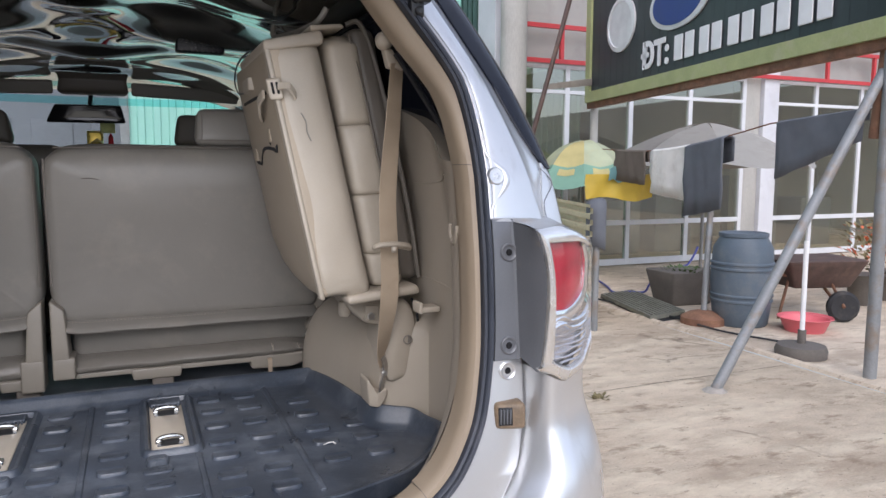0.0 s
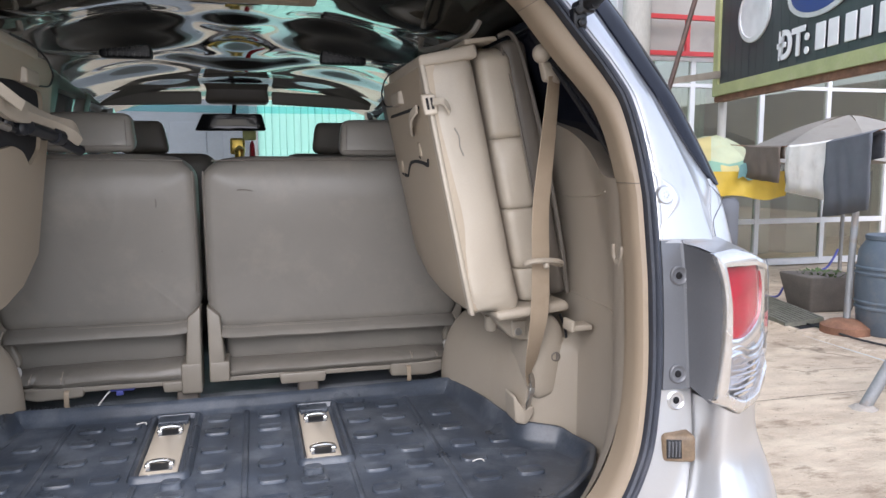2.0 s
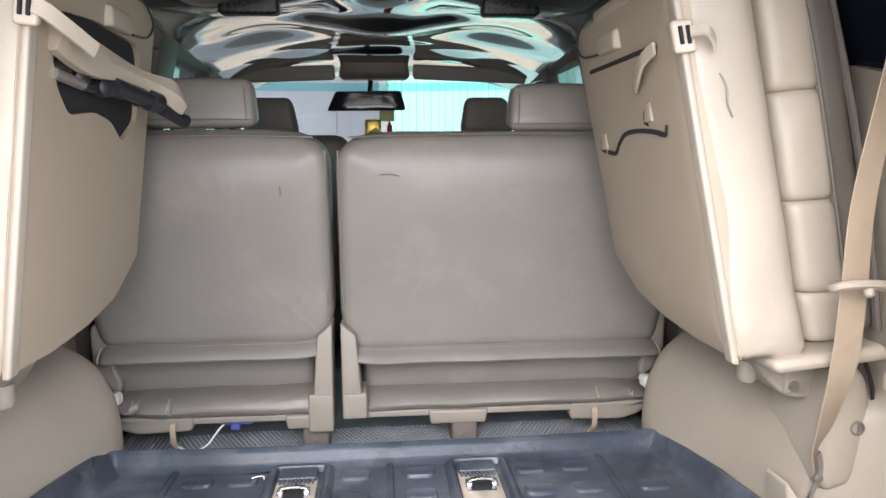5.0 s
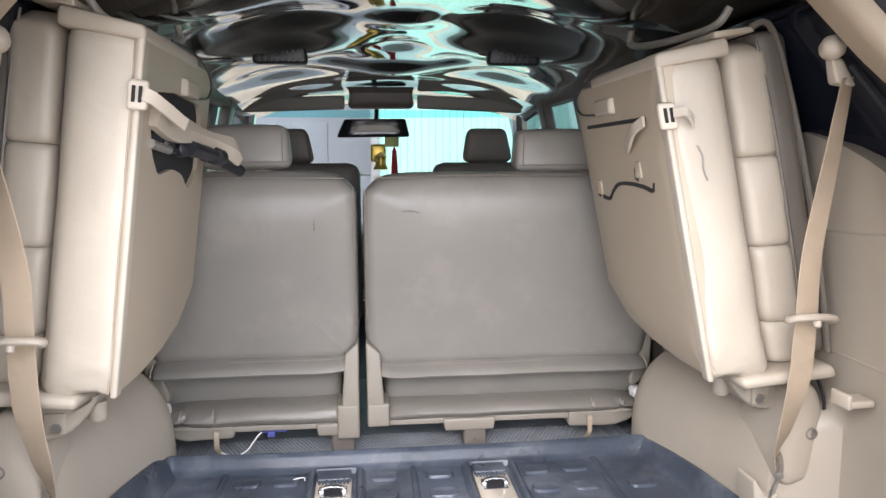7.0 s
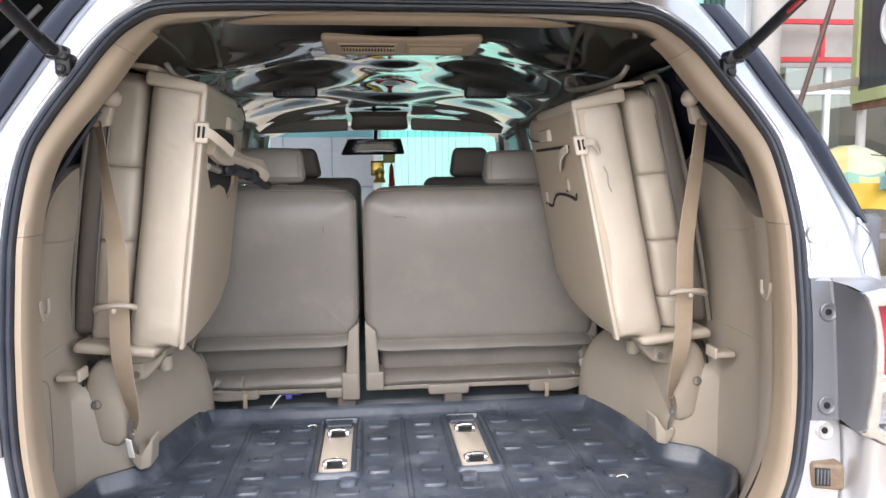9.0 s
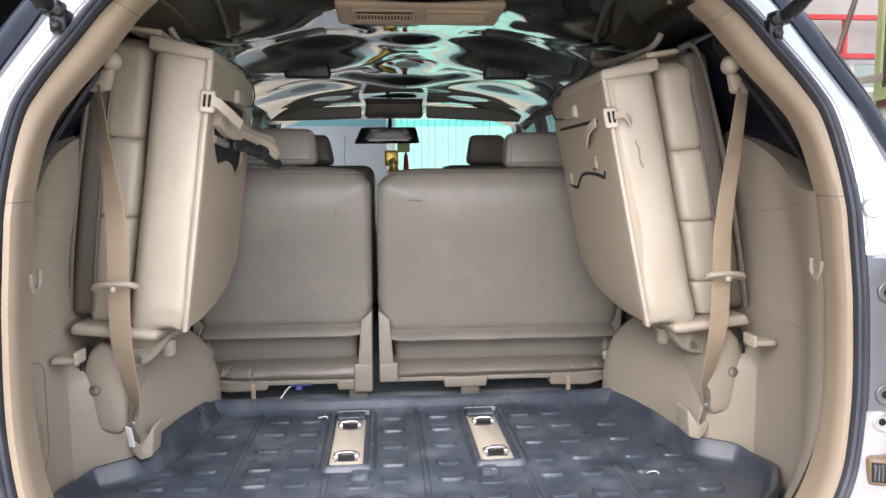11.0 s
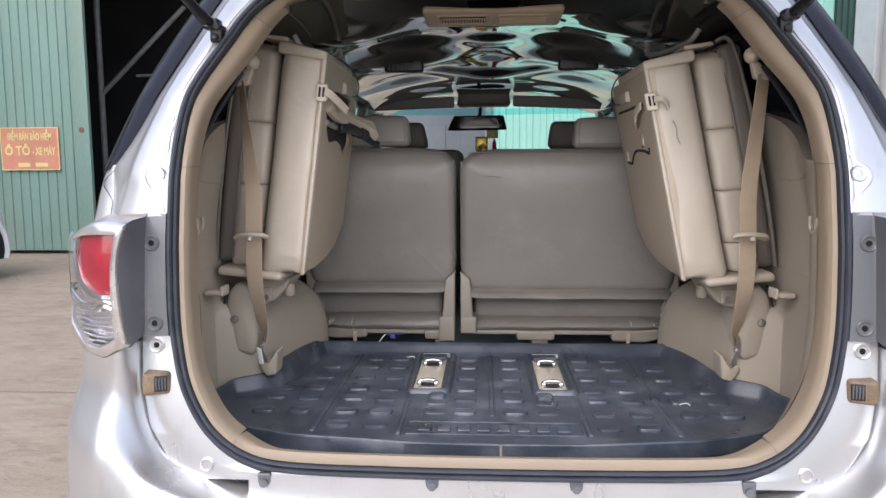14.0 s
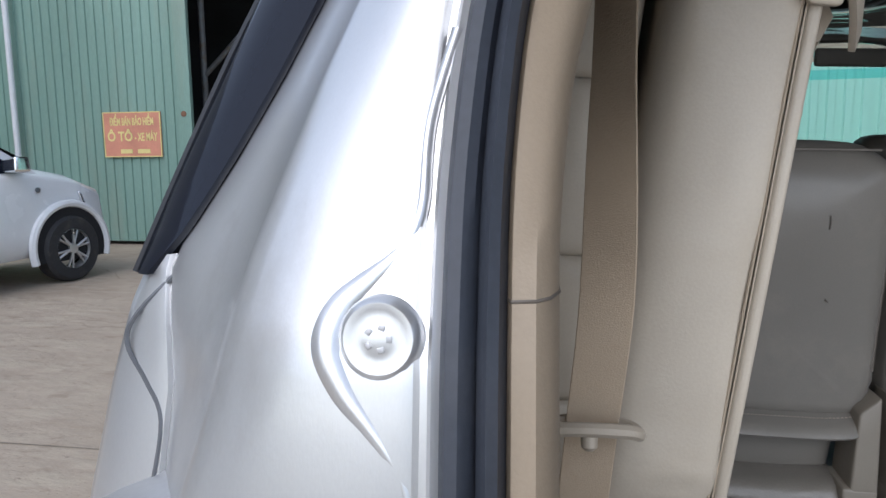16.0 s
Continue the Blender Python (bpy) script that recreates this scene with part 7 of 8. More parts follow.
# ---- belts of the third row ----
for s in (1, -1):
    belt = thing("seat_belt", "beige seat belt hanging from the pillar to the floor", "seat belt", (s * 0.62, 0.42, 0.80), "third-row seat belts")
    dx = 0.0 if s > 0 else -0.014
    X = lambda x: s * (x + dx)
    bm = B()
    pts = spline([(X(0.622), 0.268, 1.600), (X(0.622), 0.295, 1.48), (X(0.622), 0.33, 1.33), (X(0.632), 0.352, 1.21), (X(0.640), 0.374, 1.10), (X(0.636), 0.400, 1.0), (X(0.637), 0.422, 0.95), (X(0.641), 0.430, 0.925)], 6)

    def side(p):
        t = radians(table(p.z, [0.93, 0.99, 1.10, 1.384, 1.6], [55, 30, 3, 17, 36]))
        if s < 0:
            t = radians(table(p.z, [0.93, 0.99, 1.10, 1.30, 1.42, 1.5, 1.6], [55, 30, 5, 4, 30, 47, 56]))
        return (math.cos(t), math.sin(t) * s, 0)
    ribbon(bm, pts, 0.044, 0.0016, side)
    part("webbing", bm, webbing, belt, "worn beige belt webbing")
    bm = B()
    lathe(bm, [(0.0, 0.016), (0.010, 0.014), (0.016, 0.008), (0.0185, 0.0), (0.0175, -0.012), (0.012, -0.02)], toward((X(0.592), 0.262, 1.643), (-s * 0.3, -1, 0.2)), 16)
    rbox(bm, [(X(0.602), 0.262, 1.590), (X(0.638), 0.266, 1.586), (X(0.602), 0.288, 1.590), (X(0.638), 0.292, 1.586), (X(0.590), 0.262, 1.630), (X(0.612), 0.266, 1.628), (X(0.590), 0.280, 1.630), (X(0.612), 0.284, 1.628)], 0.006, 1)
    part("belt_guide", bm, plastic_pale, belt, "beige plastic belt guide")
    bm = B()
    tube(bm, spline([(X(0.612), 0.246, 1.615), (X(0.645), 0.20, 1.54), (X(0.676), 0.12, 1.44)], 4), 0.006, 6)
    part("belt_rail", bm, black, belt)
    bm = B()
    lp = spline([(X(0.594), 0.338, 1.214), (X(0.602), 0.327, 1.220), (X(0.634), 0.322, 1.222), (X(0.664), 0.328, 1.218), (X(0.675), 0.342, 1.210), (X(0.664), 0.358, 1.212), (X(0.634), 0.362, 1.215), (X(0.603), 0.354, 1.214)], 5, closed=True)
    tube(bm, lp, 0.0062, 8, closed=True)
    lathe(bm, [(0.007, 0.0), (0.0065, 0.010), (0.003, 0.013), (0.0, 0.013)], toward((X(0.634), 0.326, 1.216), (0, -0.25, -1)), 10)
    part("tongue", bm, plastic, belt, "beige plastic belt tongue")
    bm = B()
    ribbon(bm, spline([(X(0.639), 0.422, 0.945), (X(0.645), 0.424, 0.925), (X(0.646), 0.428, 0.90), (X(0.640), 0.432, 0.878), (X(0.640), 0.440, 0.856)], 4), 0.015, 0.004, (0.8, 0.5 * s, 0))
    lathe(bm, [(0.007, -0.002), (0.007, 0.004), (0.004, 0.005), (0.0, 0.004)], toward((X(0.643), 0.424, 0.905), (0, -1, 0.1)), 10)
    part("belt_anchor", bm, steel, belt, "bent steel belt anchor")
    bm = B()
    pad(bm, [(0.612, 0.822), (0.606, 0.884), (0.611, 0.888), (0.617, 0.868), (0.626, 0.856), (0.640, 0.858), (0.652, 0.864), (0.656, 0.850), (0.648, 0.832), (0.636, 0.818)], lambda u, v, w: Vector((X(u), 0.436 + w + 0.35 * max(0.0, 0.630 - u), v)), 0.06, 0.004, 0.006, 0.002, 0.010)
    part("anchor_boot", bm, plastic, belt)
    if s < 0:
        bm = B()
        rbox(bm, [(X(0.632), 0.398, 0.862), (X(0.646), 0.402, 0.862), (X(0.632), 0.404, 0.862), (X(0.646), 0.406, 0.862), (X(0.636), 0.392, 0.905), (X(0.650), 0.396, 0.91), (X(0.636), 0.398, 0.905), (X(0.65), 0.40, 0.91)], 0.002, 1)
        part("belt_tag", bm, tag_white, belt, "torn white tag")

# ---- front seats ----
front = None
for sgn, x in ((-1, -0.36), (1, 0.36)):
    if front is None:
        front = thing("front_seat", "dark taupe front seat with headrest, seen over the rear seats", "seat", (x, 2.1, 0.72), "front seats")
        bm = B()
        rbox(bm, ((x - 0.06 - 0.18, 1.98, 0.85), (x + 0.24, 2.14, 1.475)), 0.05, 3)
        part("backrest", bm, vinyl_dark, front)
        bm = B()
        rbox(bm, ((x - 0.22, 2.02, 0.72), (x + 0.22, 2.45, 0.92)), 0.05, 2)
        part("seat_cushion", bm, vinyl_dark, front)
        bm = B()
        rbox(bm, [(x - 0.13, 2.00, 1.475), (x + 0.075, 2.00, 1.475), (x - 0.12, 2.10, 1.475), (x + 0.065, 2.10, 1.475), (x - 0.11, 2.01, 1.605), (x + 0.045, 2.01, 1.605), (x - 0.10, 2.09, 1.605), (x + 0.04, 2.09, 1.605)], 0.03, 3)
        part("headrest", bm, vinyl_dark, front)
        for k in (-0.06, 0.02):
            bm = B()
            rod(bm, (x + k, 2.05, 1.40), (x + k, 2.05, 1.49), 0.006)
            part("headrest_post", bm, chrome, front)
    else:
        copy_thing(front, Matrix.Translation((x + 0.04, 2.1, 0.72)))

# ---- yard: buildings behind the car ----
def corrugated(bm, x0, x1, y, z0, z1, pitch=0.20, deep=0.03, along="x", flat=0.55):
    """Ribbed sheet standing at y, ribs upright (along x) or level (along z)."""
    n = int((x1 - x0) / pitch) if along == "x" else int((z1 - z0) / pitch)
    prof = []
    for k in range(n + 1):
        for f, d in ((0, 0), (flat * 0.85, 0), (flat, -deep), (0.95, -deep)):
            prof.append((k * pitch + f * pitch, d))
    if along == "x":
        top = [Vector((min(x0 + u, x1), y + d, z1)) for u, d in prof]
        quads(bm, [[Vector((p.x, p.y, z0)) for p in top], top])
    else:
        low = [(min(z0 + u, z1), d) for u, d in prof]
        quads(bm, [[Vector((x0, y + d, z)) for z, d in low], [Vector((x1, y + d, z)) for z, d in low]])


shed = thing("workshop", "green corrugated sheet-metal workshop with a tall dark doorway", "building", (0, 12, 0))
bm = B()
corrugated(bm, -16.0, -6.62, 10.0, 0.06, 7.0, 0.155, 0.022)
part("sliding_door", bm, green_sheet, shed, "green corrugated sliding door", smooth=20)
bm = B()
box(bm, (-6.62, 9.94, 0.02), (-6.40, 10.02, 7.0), 0.006)
part("door_edge", bm, green_sheet, shed)
bm = B()
lathe(bm, [(0.045, 0.0), (0.045, 0.01), (0.02, 0.015), (0.0, 0.015)], toward((-6.52, 9.94, 2.02), (0, -1, 0)), 12)
part("door_ring", bm, rust, shed)
bm = B()
rod(bm, (-9.38, 9.86, 0.9), (-9.38, 9.86, 7.0), 0.045)
part("down_pipe", bm, white_frame, shed, "pale rain pipe")
bm = B()
corrugated(bm, 0.10, 5.20, 10.0, 0.0, 7.0, 0.21, 0.03)
part("wall_sheet", bm, mint, shed, "mint corrugated wall sheet", smooth=20)
bm = B()
corrugated(bm, 5.20, 5.65, 10.02, 0.0, 7.0, 0.09, 0.03)
part("wall_sheet", bm, dark_sheet, shed, "dark green corrugated strip", smooth=20)
bm = B()
corrugated(bm, 5.66, 7.6, 10.03, 0.0, 7.0, 0.12, 0.02)
part("wall_sheet", bm, pale_sheet, shed, "pale grey-green corrugated wall sheet", smooth=20)
bm = B()
box(bm, (-0.02, 9.93, 0), (0.10, 10.05, 7.0), 0.005)
part("door_post", bm, galv, shed)
# back, ends and roof take the painted shade colour
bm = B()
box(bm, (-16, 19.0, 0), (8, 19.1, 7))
part("back_wall", bm, shade_dark, shed, "back wall coloured near-black for the shade indoors", smooth=0)
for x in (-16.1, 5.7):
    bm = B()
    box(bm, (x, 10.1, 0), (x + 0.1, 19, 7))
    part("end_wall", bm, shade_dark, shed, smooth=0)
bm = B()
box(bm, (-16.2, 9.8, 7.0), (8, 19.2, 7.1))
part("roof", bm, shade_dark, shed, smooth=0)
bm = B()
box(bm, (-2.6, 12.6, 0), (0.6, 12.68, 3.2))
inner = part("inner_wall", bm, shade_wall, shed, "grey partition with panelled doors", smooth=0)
for k in range(3):
    for z0, z1 in ((0.3, 1.1), (1.25, 2.2)):
        bm = B()
        x = -2.3 + 0.9 * k
        rbox(bm, ((x, 12.575, z0), (x + 0.62, 12.605, z1)), 0.01, 1)
        part("door_panel", bm, shade_wall, inner)
for x in (-6.0, -3.4, -0.8):
    bm = B()
    rod(bm, (x, 13.0, 4.6), (x - 1.8, 13.0, 2.9), 0.05)
    rod(bm, (x - 1.8, 13.0, 0), (x - 1.8, 13.0, 7.0), 0.06)
    part("roof_brace", bm, galv, shed, "grey steel brace")
bm = B()
rod(bm, (-7, 12.9, 3.25), (0, 12.9, 3.25), 0.03)
part("tie_bar", bm, galv, shed)
bm = B()
box(bm, (-5.35, 18.9, 3.4), (-4.75, 18.95, 3.9))
part("far_window", bm, white_frame, shed, smooth=0)

# notice board on the sliding door
board = thing("notice_board", "red board with yellow lettering fixed to the green door", "sign", (-7.36, 9.95, 1.72))
bm = B()
box(bm, (-7.90, 9.945, 1.38), (-6.92, 9.968, 2.07), 0.004)
part("panel", bm, board_red, board, smooth=0)
for lo, hi in (((-7.90, 9.938, 1.38), (-6.92, 9.946, 1.395)), ((-7.90, 9.938, 2.055), (-6.92, 9.946, 2.07)), ((-7.90, 9.938, 1.395), (-7.885, 9.946, 2.055)), ((-6.935, 9.938, 1.395), (-6.92, 9.946, 2.055))):
    bm = B()
    box(bm, lo, hi)
    part("border", bm, board_yellow, board, smooth=0)
stand = pose(0, 0, 0, 90, 0, 0)
words("lettering", "ĐIỂM BÁN BẢO HIỂM", 0.125, Matrix.Translation((-7.41, 9.942, 1.915)) @ stand @ Matrix.Diagonal((0.62, 1.25, 1, 1)), board_yellow, board, 0.002, 0.004)
words("lettering", "Ô TÔ", 0.20, Matrix.Translation((-7.62, 9.942, 1.69)) @ stand @ Matrix.Diagonal((0.85, 1, 1, 1)), board_yellow, board, 0.002, 0.006)
words("lettering", "- XE MÁY", 0.15, Matrix.Translation((-7.18, 9.942, 1.68)) @ stand @ Matrix.Diagonal((0.62, 1.15, 1, 1)), board_yellow, board, 0.002, 0.004)
for x0, x1 in ((-7.62, -7.42), (-7.33, -7.12)):
    bm = B()
    box(bm, (x0, 9.938, 1.435), (x1, 9.946, 1.50))
    part("text_bar", bm, board_yellow, board, smooth=0)

# ---- shop front ----
shop = thing("shop", "shop front with white-framed glass, pale columns and red steel rails", "building", (8, 9, 0))
FY = 7.4
bm = B()
box(bm, (4.70, FY + 0.05, 2.82), (14.5, FY + 0.25, 4.6))
part("fascia", bm, fascia_grey, shop, "pale wall above the windows", smooth=0)
for x0, x1 in ((9.15, 9.46),):
    bm = B()
    box(bm, (x0, FY - 0.10, 0), (x1, FY + 0.25, 4.6), 0.01)
    part("pillar", bm, white_wall, shop, "pale square pillar", smooth=0)
bm = B()
box(bm, (8.86, FY - 0.02, 0), (9.15, FY + 0.25, 4.6), 0.01)
part("pillar", bm, column, shop, "grey square pillar", smooth=0)
bm = B()
box(bm, (4.46, FY - 0.1, 0), (4.70, FY + 0.4, 4.6), 0.01)
part("pillar", bm, white_wall, shop, smooth=0)
for z in (2.80, 3.25):
    bm = B()
    box(bm, (4.72, FY - 0.16, z), (14.5, FY - 0.10, z + 0.055))
    part("red_rail", bm, red_steel, shop, "red steel rail", smooth=0)
for x in (5.42, 7.1, 8.75, 10.42, 11.5, 13.2):
    bm = B()
    box(bm, (x, FY - 0.155, 2.856), (x + 0.05, FY - 0.105, 3.25))
    part("red_rail", bm, red_steel, shop, smooth=0)
edges = [4.74, 5.62, 6.69, 7.77, 8.82]
edges2 = [9.49, 10.37, 11.43, 12.5, 13.5, 14.4]
for es in (edges, edges2):
    for x in es:
        bm = B()
        box(bm, (x - 0.035, FY - 0.03, 0.06), (x + 0.035, FY + 0.04, 2.8), 0.004)
        part("window_frame", bm, white_frame, shop, smooth=0)
    for z, h in ((0.02, 0.09), (0.60, 0.07), (2.42, 0.05), (2.75, 0.05)):
        bm = B()
        box(bm, (es[0] - 0.03, FY - 0.026, z), (es[-1] + 0.03, FY + 0.036, z + h), 0.004)
        part("window_frame", bm, white_frame, shop, smooth=0)
    for x0, x1 in zip(es, es[1:]):
        for z0, z1 in ((0.11, 0.60), (0.67, 2.42), (2.47, 2.75)):
            bm = B()
            box(bm, (x0 + 0.035, FY + 0.002, z0), (x1 - 0.035, FY + 0.008, z1))
            unshadowed(part("pane", bm, shop_glass, shop, smooth=0))
bm = B()
box(bm, (4.72, 10.6, 0), (14.5, 10.7, 2.8))
part("back_wall", bm, fascia_grey, shop, smooth=0)
bm = B()
box(bm, (5.66, FY + 0.2, 2.82), (14.5, 10.7, 2.9))
part("ceiling_slab", bm, white_wall, shop, smooth=0)
for x, h in ((5.9, 1.2), (7.1, 0.9), (8.2, 1.5), (10.2, 1.3), (11.6, 0.9)):
    bm = B()
    rbox(bm, ((x, 8.6, 0), (x + 0.8, 9.2, h)), 0.03, 1)
    part("cabinet", bm, shade_wall, shop, "grey cabinet behind the glass")
bm = B()
box(bm, (14.4, FY, 0), (14.6, 10.7, 4.6))
part("end_wall", bm, white_wall, shop, smooth=0)

# round concrete column and a small capped gate pillar
bm = B()
lathe(bm, [(0.165, 0), (0.165, 4.8)], Matrix.Translation((4.57, 7.0, 0)), 24)
solo("concrete_column", bm, column, "tall round weathered concrete column", "column", kind="structure")
gate = thing("gate_pillar", "grey plastered gate pillar with a moulded cap", "pillar", (4.10, 6.9, 0))
bm = B()
lathe(bm, [(0.150, 0), (0.150, 0.2), (0.122, 0.24), (0.118, 1.66), (0.128, 1.68), (0.128, 1.70), (0.118, 1.72), (0.122, 1.79)], Matrix.Translation((4.10, 6.9, 0)), 32)
for v in bm.verts:
    if 0.21 < v.co.z < 1.67:
        a = round(math.atan2(v.co.y - 6.9, v.co.x - 4.10) / (math.pi / 16))
        d = Vector((v.co.x - 4.10, v.co.y - 6.9, 0))
        v.co -= d * (0.05 if a % 2 else 0.0)
part("shaft", bm, gate_grey, gate, "fluted shaft streaked with grime", smooth=20)
bm = B()
lathe(bm, [(0.122, 1.775), (0.135, 1.79), (0.135, 1.815), (0.150, 1.825), (0.163, 1.86), (0.160, 1.895), (0.135, 1.925), (0.07, 1.945), (0.0, 1.95)], Matrix.Translation((4.10, 6.9, 0)), 28)
part("cap", bm, gate_grey, gate)
bm = B()
corrugated(bm, 3.92, 4.42, 6.75, 0, 1.39, 0.08, 0.015)
solo("rusty_sheet", bm, rust, "rusty upright metal sheet between the pillars", "metal sheet", smooth=20)
bm = B()
box(bm, (4.21, 6.78, 1.395), (4.46, 6.82, 1.46))
solo("red_ledge", bm, red_steel, "red painted ledge on the rusty sheet", "ledge", smooth=0)

# ochre corrugated fence
fence = thing("sheet_fence", "low fence of ochre corrugated metal sheets laid level", "fence", (4.05, 5.4, 0))
for xa, ya, xb, yb, z0 in ((4.36, 6.70, 4.03, 5.37, 0.31), (4.035, 5.40, 3.675, 3.94, 0.27)):
    m = Matrix.Translation((xa, ya, z0)) @ pose(0, 0, 0, 0, 0, math.degrees(math.atan2(yb - ya, xb - xa))) @ pose(0, 0, 0, 0, 1.2, 0)
    bm = B()
    corrugated(bm, 0, math.hypot(xb - xa, yb - ya), 0, 0.0, 0.86, 0.098, 0.026, along="z", flat=0.5)
    bm.transform(m)
    part("fence_sheet", bm, fence_sheet, fence, smooth=25)
for x, y in ((4.40, 6.69), (4.09, 5.40), (3.755, 3.985)):
    bm = B()
    rod(bm, (x, y, 0), (x, y, 1.10), 0.03)
    part("fence_post", bm, galv if y < 4.5 else rust, fence)
# a sheet fallen flat at its foot, its near edge curled
bm = B()
rows = []
for i in range(19):
    u = i / 18
    a, b = Vector((3.40, 5.02, 0)).lerp(Vector((4.80, 5.62, 0)), u), Vector((3.95, 6.55, 0)).lerp(Vector((4.50, 6.30, 0)), u)
    rows.append([a.lerp(b, v / 11) + Vector((0, 0, 0.012 + 0.05 * (1 - v / 11) ** 3 * (0.5 + 0.8 * math.sin(u * 5.0) ** 2) + 0.008 * math.sin(v * 2.6) + 0.02 * noise.noise((u * 4, v * 0.3, 2)) ** 2)) for v in range(12)])
quads(bm, rows)
fallen = solo("fallen_sheet", bm, fallen_tan, "weathered tan metal sheet lying on the ground with a curled edge", "metal sheet")
md = fallen.modifiers.new("thickness", "SOLIDIFY")
md.thickness, md.offset = 0.006, 1.0

# ---- large sign on posts ----
sign = thing("sign_board", "large dark sign board with an olive border on pipe posts", "sign", (5.2, 4.3, 0))
A0, A1 = Vector((4.63, 2.06, 0)), Vector((5.51, 6.58, 0))
along = (A1 - A0).normalized()
nrm = Vector((-along.y, along.x, 0))
SM = Matrix((( -along.x, 0, nrm.x, A1.x), (-along.y, 0, nrm.y, A1.y), (0, 1, 0, 0), (0, 0, 0, 1)))  # u along the board from the far post, v up, w towards the yard
LEN = (A1 - A0).length


def sbox(u0, u1, v0, v1, w0, w1, mat, name, bevel=0.0, label=""):
    bm = B()
    box(bm, (u0, v0, w0), (u1, v1, w1), bevel)
    bm.transform(SM)
    return part(name, bm, mat, sign, label, smooth=0)


sbox(-0.02, LEN + 0.1, 2.36, 4.2, 0.02, 0.08, sign_black, "panel", label="dark ribbed sign face")
for u0, u1, v0, v1 in ((-0.06, LEN + 0.14, 2.23, 2.36), (-0.06, LEN + 0.14, 4.2, 4.32), (-0.06, 0.07, 2.36, 4.2), (LEN + 0.05, LEN + 0.14, 2.36, 4.2)):
    sbox(u0, u1, v0, v1, 0.02, 0.11, sign_olive, "border", 0.004)
sbox(-0.06, LEN + 0.14, 2.16, 2.23, 0.0, 0.08, rust, "lower_beam", 0.004)
for k in range(28):
    u = 0.12 + k * (LEN - 0.1) / 28
    sbox(u, u + 0.006, 2.37, 4.19, 0.079, 0.0815, sign_black, "face_rib")
# round silver emblem with a plain star-free disc, blue oval
bm = B()
lathe(bm, [(0.30, 0.085), (0.30, 0.105), (0.25, 0.115), (0.245, 0.105), (0.0, 0.105)], SM @ Matrix.Translation((0.88, 3.02, 0)) @ Matrix.Diagonal((1.15, 1, 1, 1)), 32)
part("round_emblem", bm, sign_silver, sign, "plain round silver emblem")
bm = B()
lathe(bm, [(0.44, 0.085), (0.44, 0.10), (0.40, 0.108), (0.0, 0.108)], SM @ Matrix.Translation((2.10, 3.02, 0)) @ Matrix.Diagonal((1.25, 0.60, 1, 1)), 36)
part("oval_emblem", bm, sign_silver, sign, "plain oval emblem")
bm = B()
lathe(bm, [(0.37, 0.107), (0.37, 0.113), (0.0, 0.113)], SM @ Matrix.Translation((2.10, 3.02, 0)) @ Matrix.Diagonal((1.25, 0.60, 1, 1)), 36)
part("oval_field", bm, sign_blue, sign)
words("lettering", "ĐT:", 0.36, SM @ Matrix.Translation((1.68, 2.565, 0.095)), letter_white, sign, 0.006, 0.012)
for k in range(10):
    u = 2.06 + 0.195 * k + (0.05 * ((k + 2) // 2 - 1) if k >= 2 else 0)
    sbox(u, u + 0.15, 2.45, 2.69, 0.086, 0.10, letter_white, "number_bar", 0.01)
# posts and braces
for q, name in ((A0, "post"), (A1, "post")):
    bm = B()
    rod(bm, (q.x, q.y, 0), (q.x, q.y, 4.2), 0.042 if q is A0 else 0.05)
    part(name, bm, galv if q is A0 else column, sign, "weathered steel post")
bm = B()
p0, p1 = Vector((3.447, 2.238, 0)), Vector((4.70, 2.10, 2.15))
rod(bm, p0, p1, 0.034)
part("brace", bm, galv, sign, "slanting galvanised pipe brace")
bm = B()
lathe(bm, [(0.075, 0.0), (0.06, 0.008), (0.045, 0.022), (0.0, 0.026)], Matrix.Translation(p0), 14)
for v in bm.verts:
    v.co += Vector((noise.noise(v.co * 22), noise.noise(v.co * 25 + Vector((3, 0, 0))), 0)) * 0.03
part("brace_foot", bm, apron, sign)
bm = B()
rod(bm, (3.66, 5.85, 0), (4.92, 5.85, 4.2), 0.027)
part("brace", bm, brown_iron, sign, "thin brown iron brace")
bm = B()
rbox(bm, [(4.335, 5.87, 2.27), (5.45, 6.53, 2.44), (4.335, 5.89, 2.27), (5.45, 6.55, 2.44), (4.335, 5.87, 2.33), (5.45, 6.53, 2.53), (4.335, 5.89, 2.33), (5.45, 6.55, 2.53)], 0.003, 1)
part("cross_board", bm, apron, sign, "pale board tied between brace and post")
bm = B()
rod(bm, (4.66, 2.10, 2.0), (4.62, 2.0, 2.5), 0.05)
rod(bm, (4.67, 2.15, 1.6), (4.65, 2.08, 2.3), 0.055)
part("brace_joint", bm, rust, sign)

# cloths on a rope between the posts
R0, R1 = Vector((5.52, 6.50, 1.66)), Vector((4.645, 2.12, 1.80))


def rope(t):
    p = lerp(R0, R1, t)
    p.z -= 0.11 * math.sin(math.pi * min(1, t / 0.75)) * (1 if t < 0.75 else 0)
    return p


bm = B()
tube(bm, [rope(k / 24) for k in range(25)], 0.006, 6)
solo("rope", bm, rust, "thin rope strung between the sign posts", "rope")


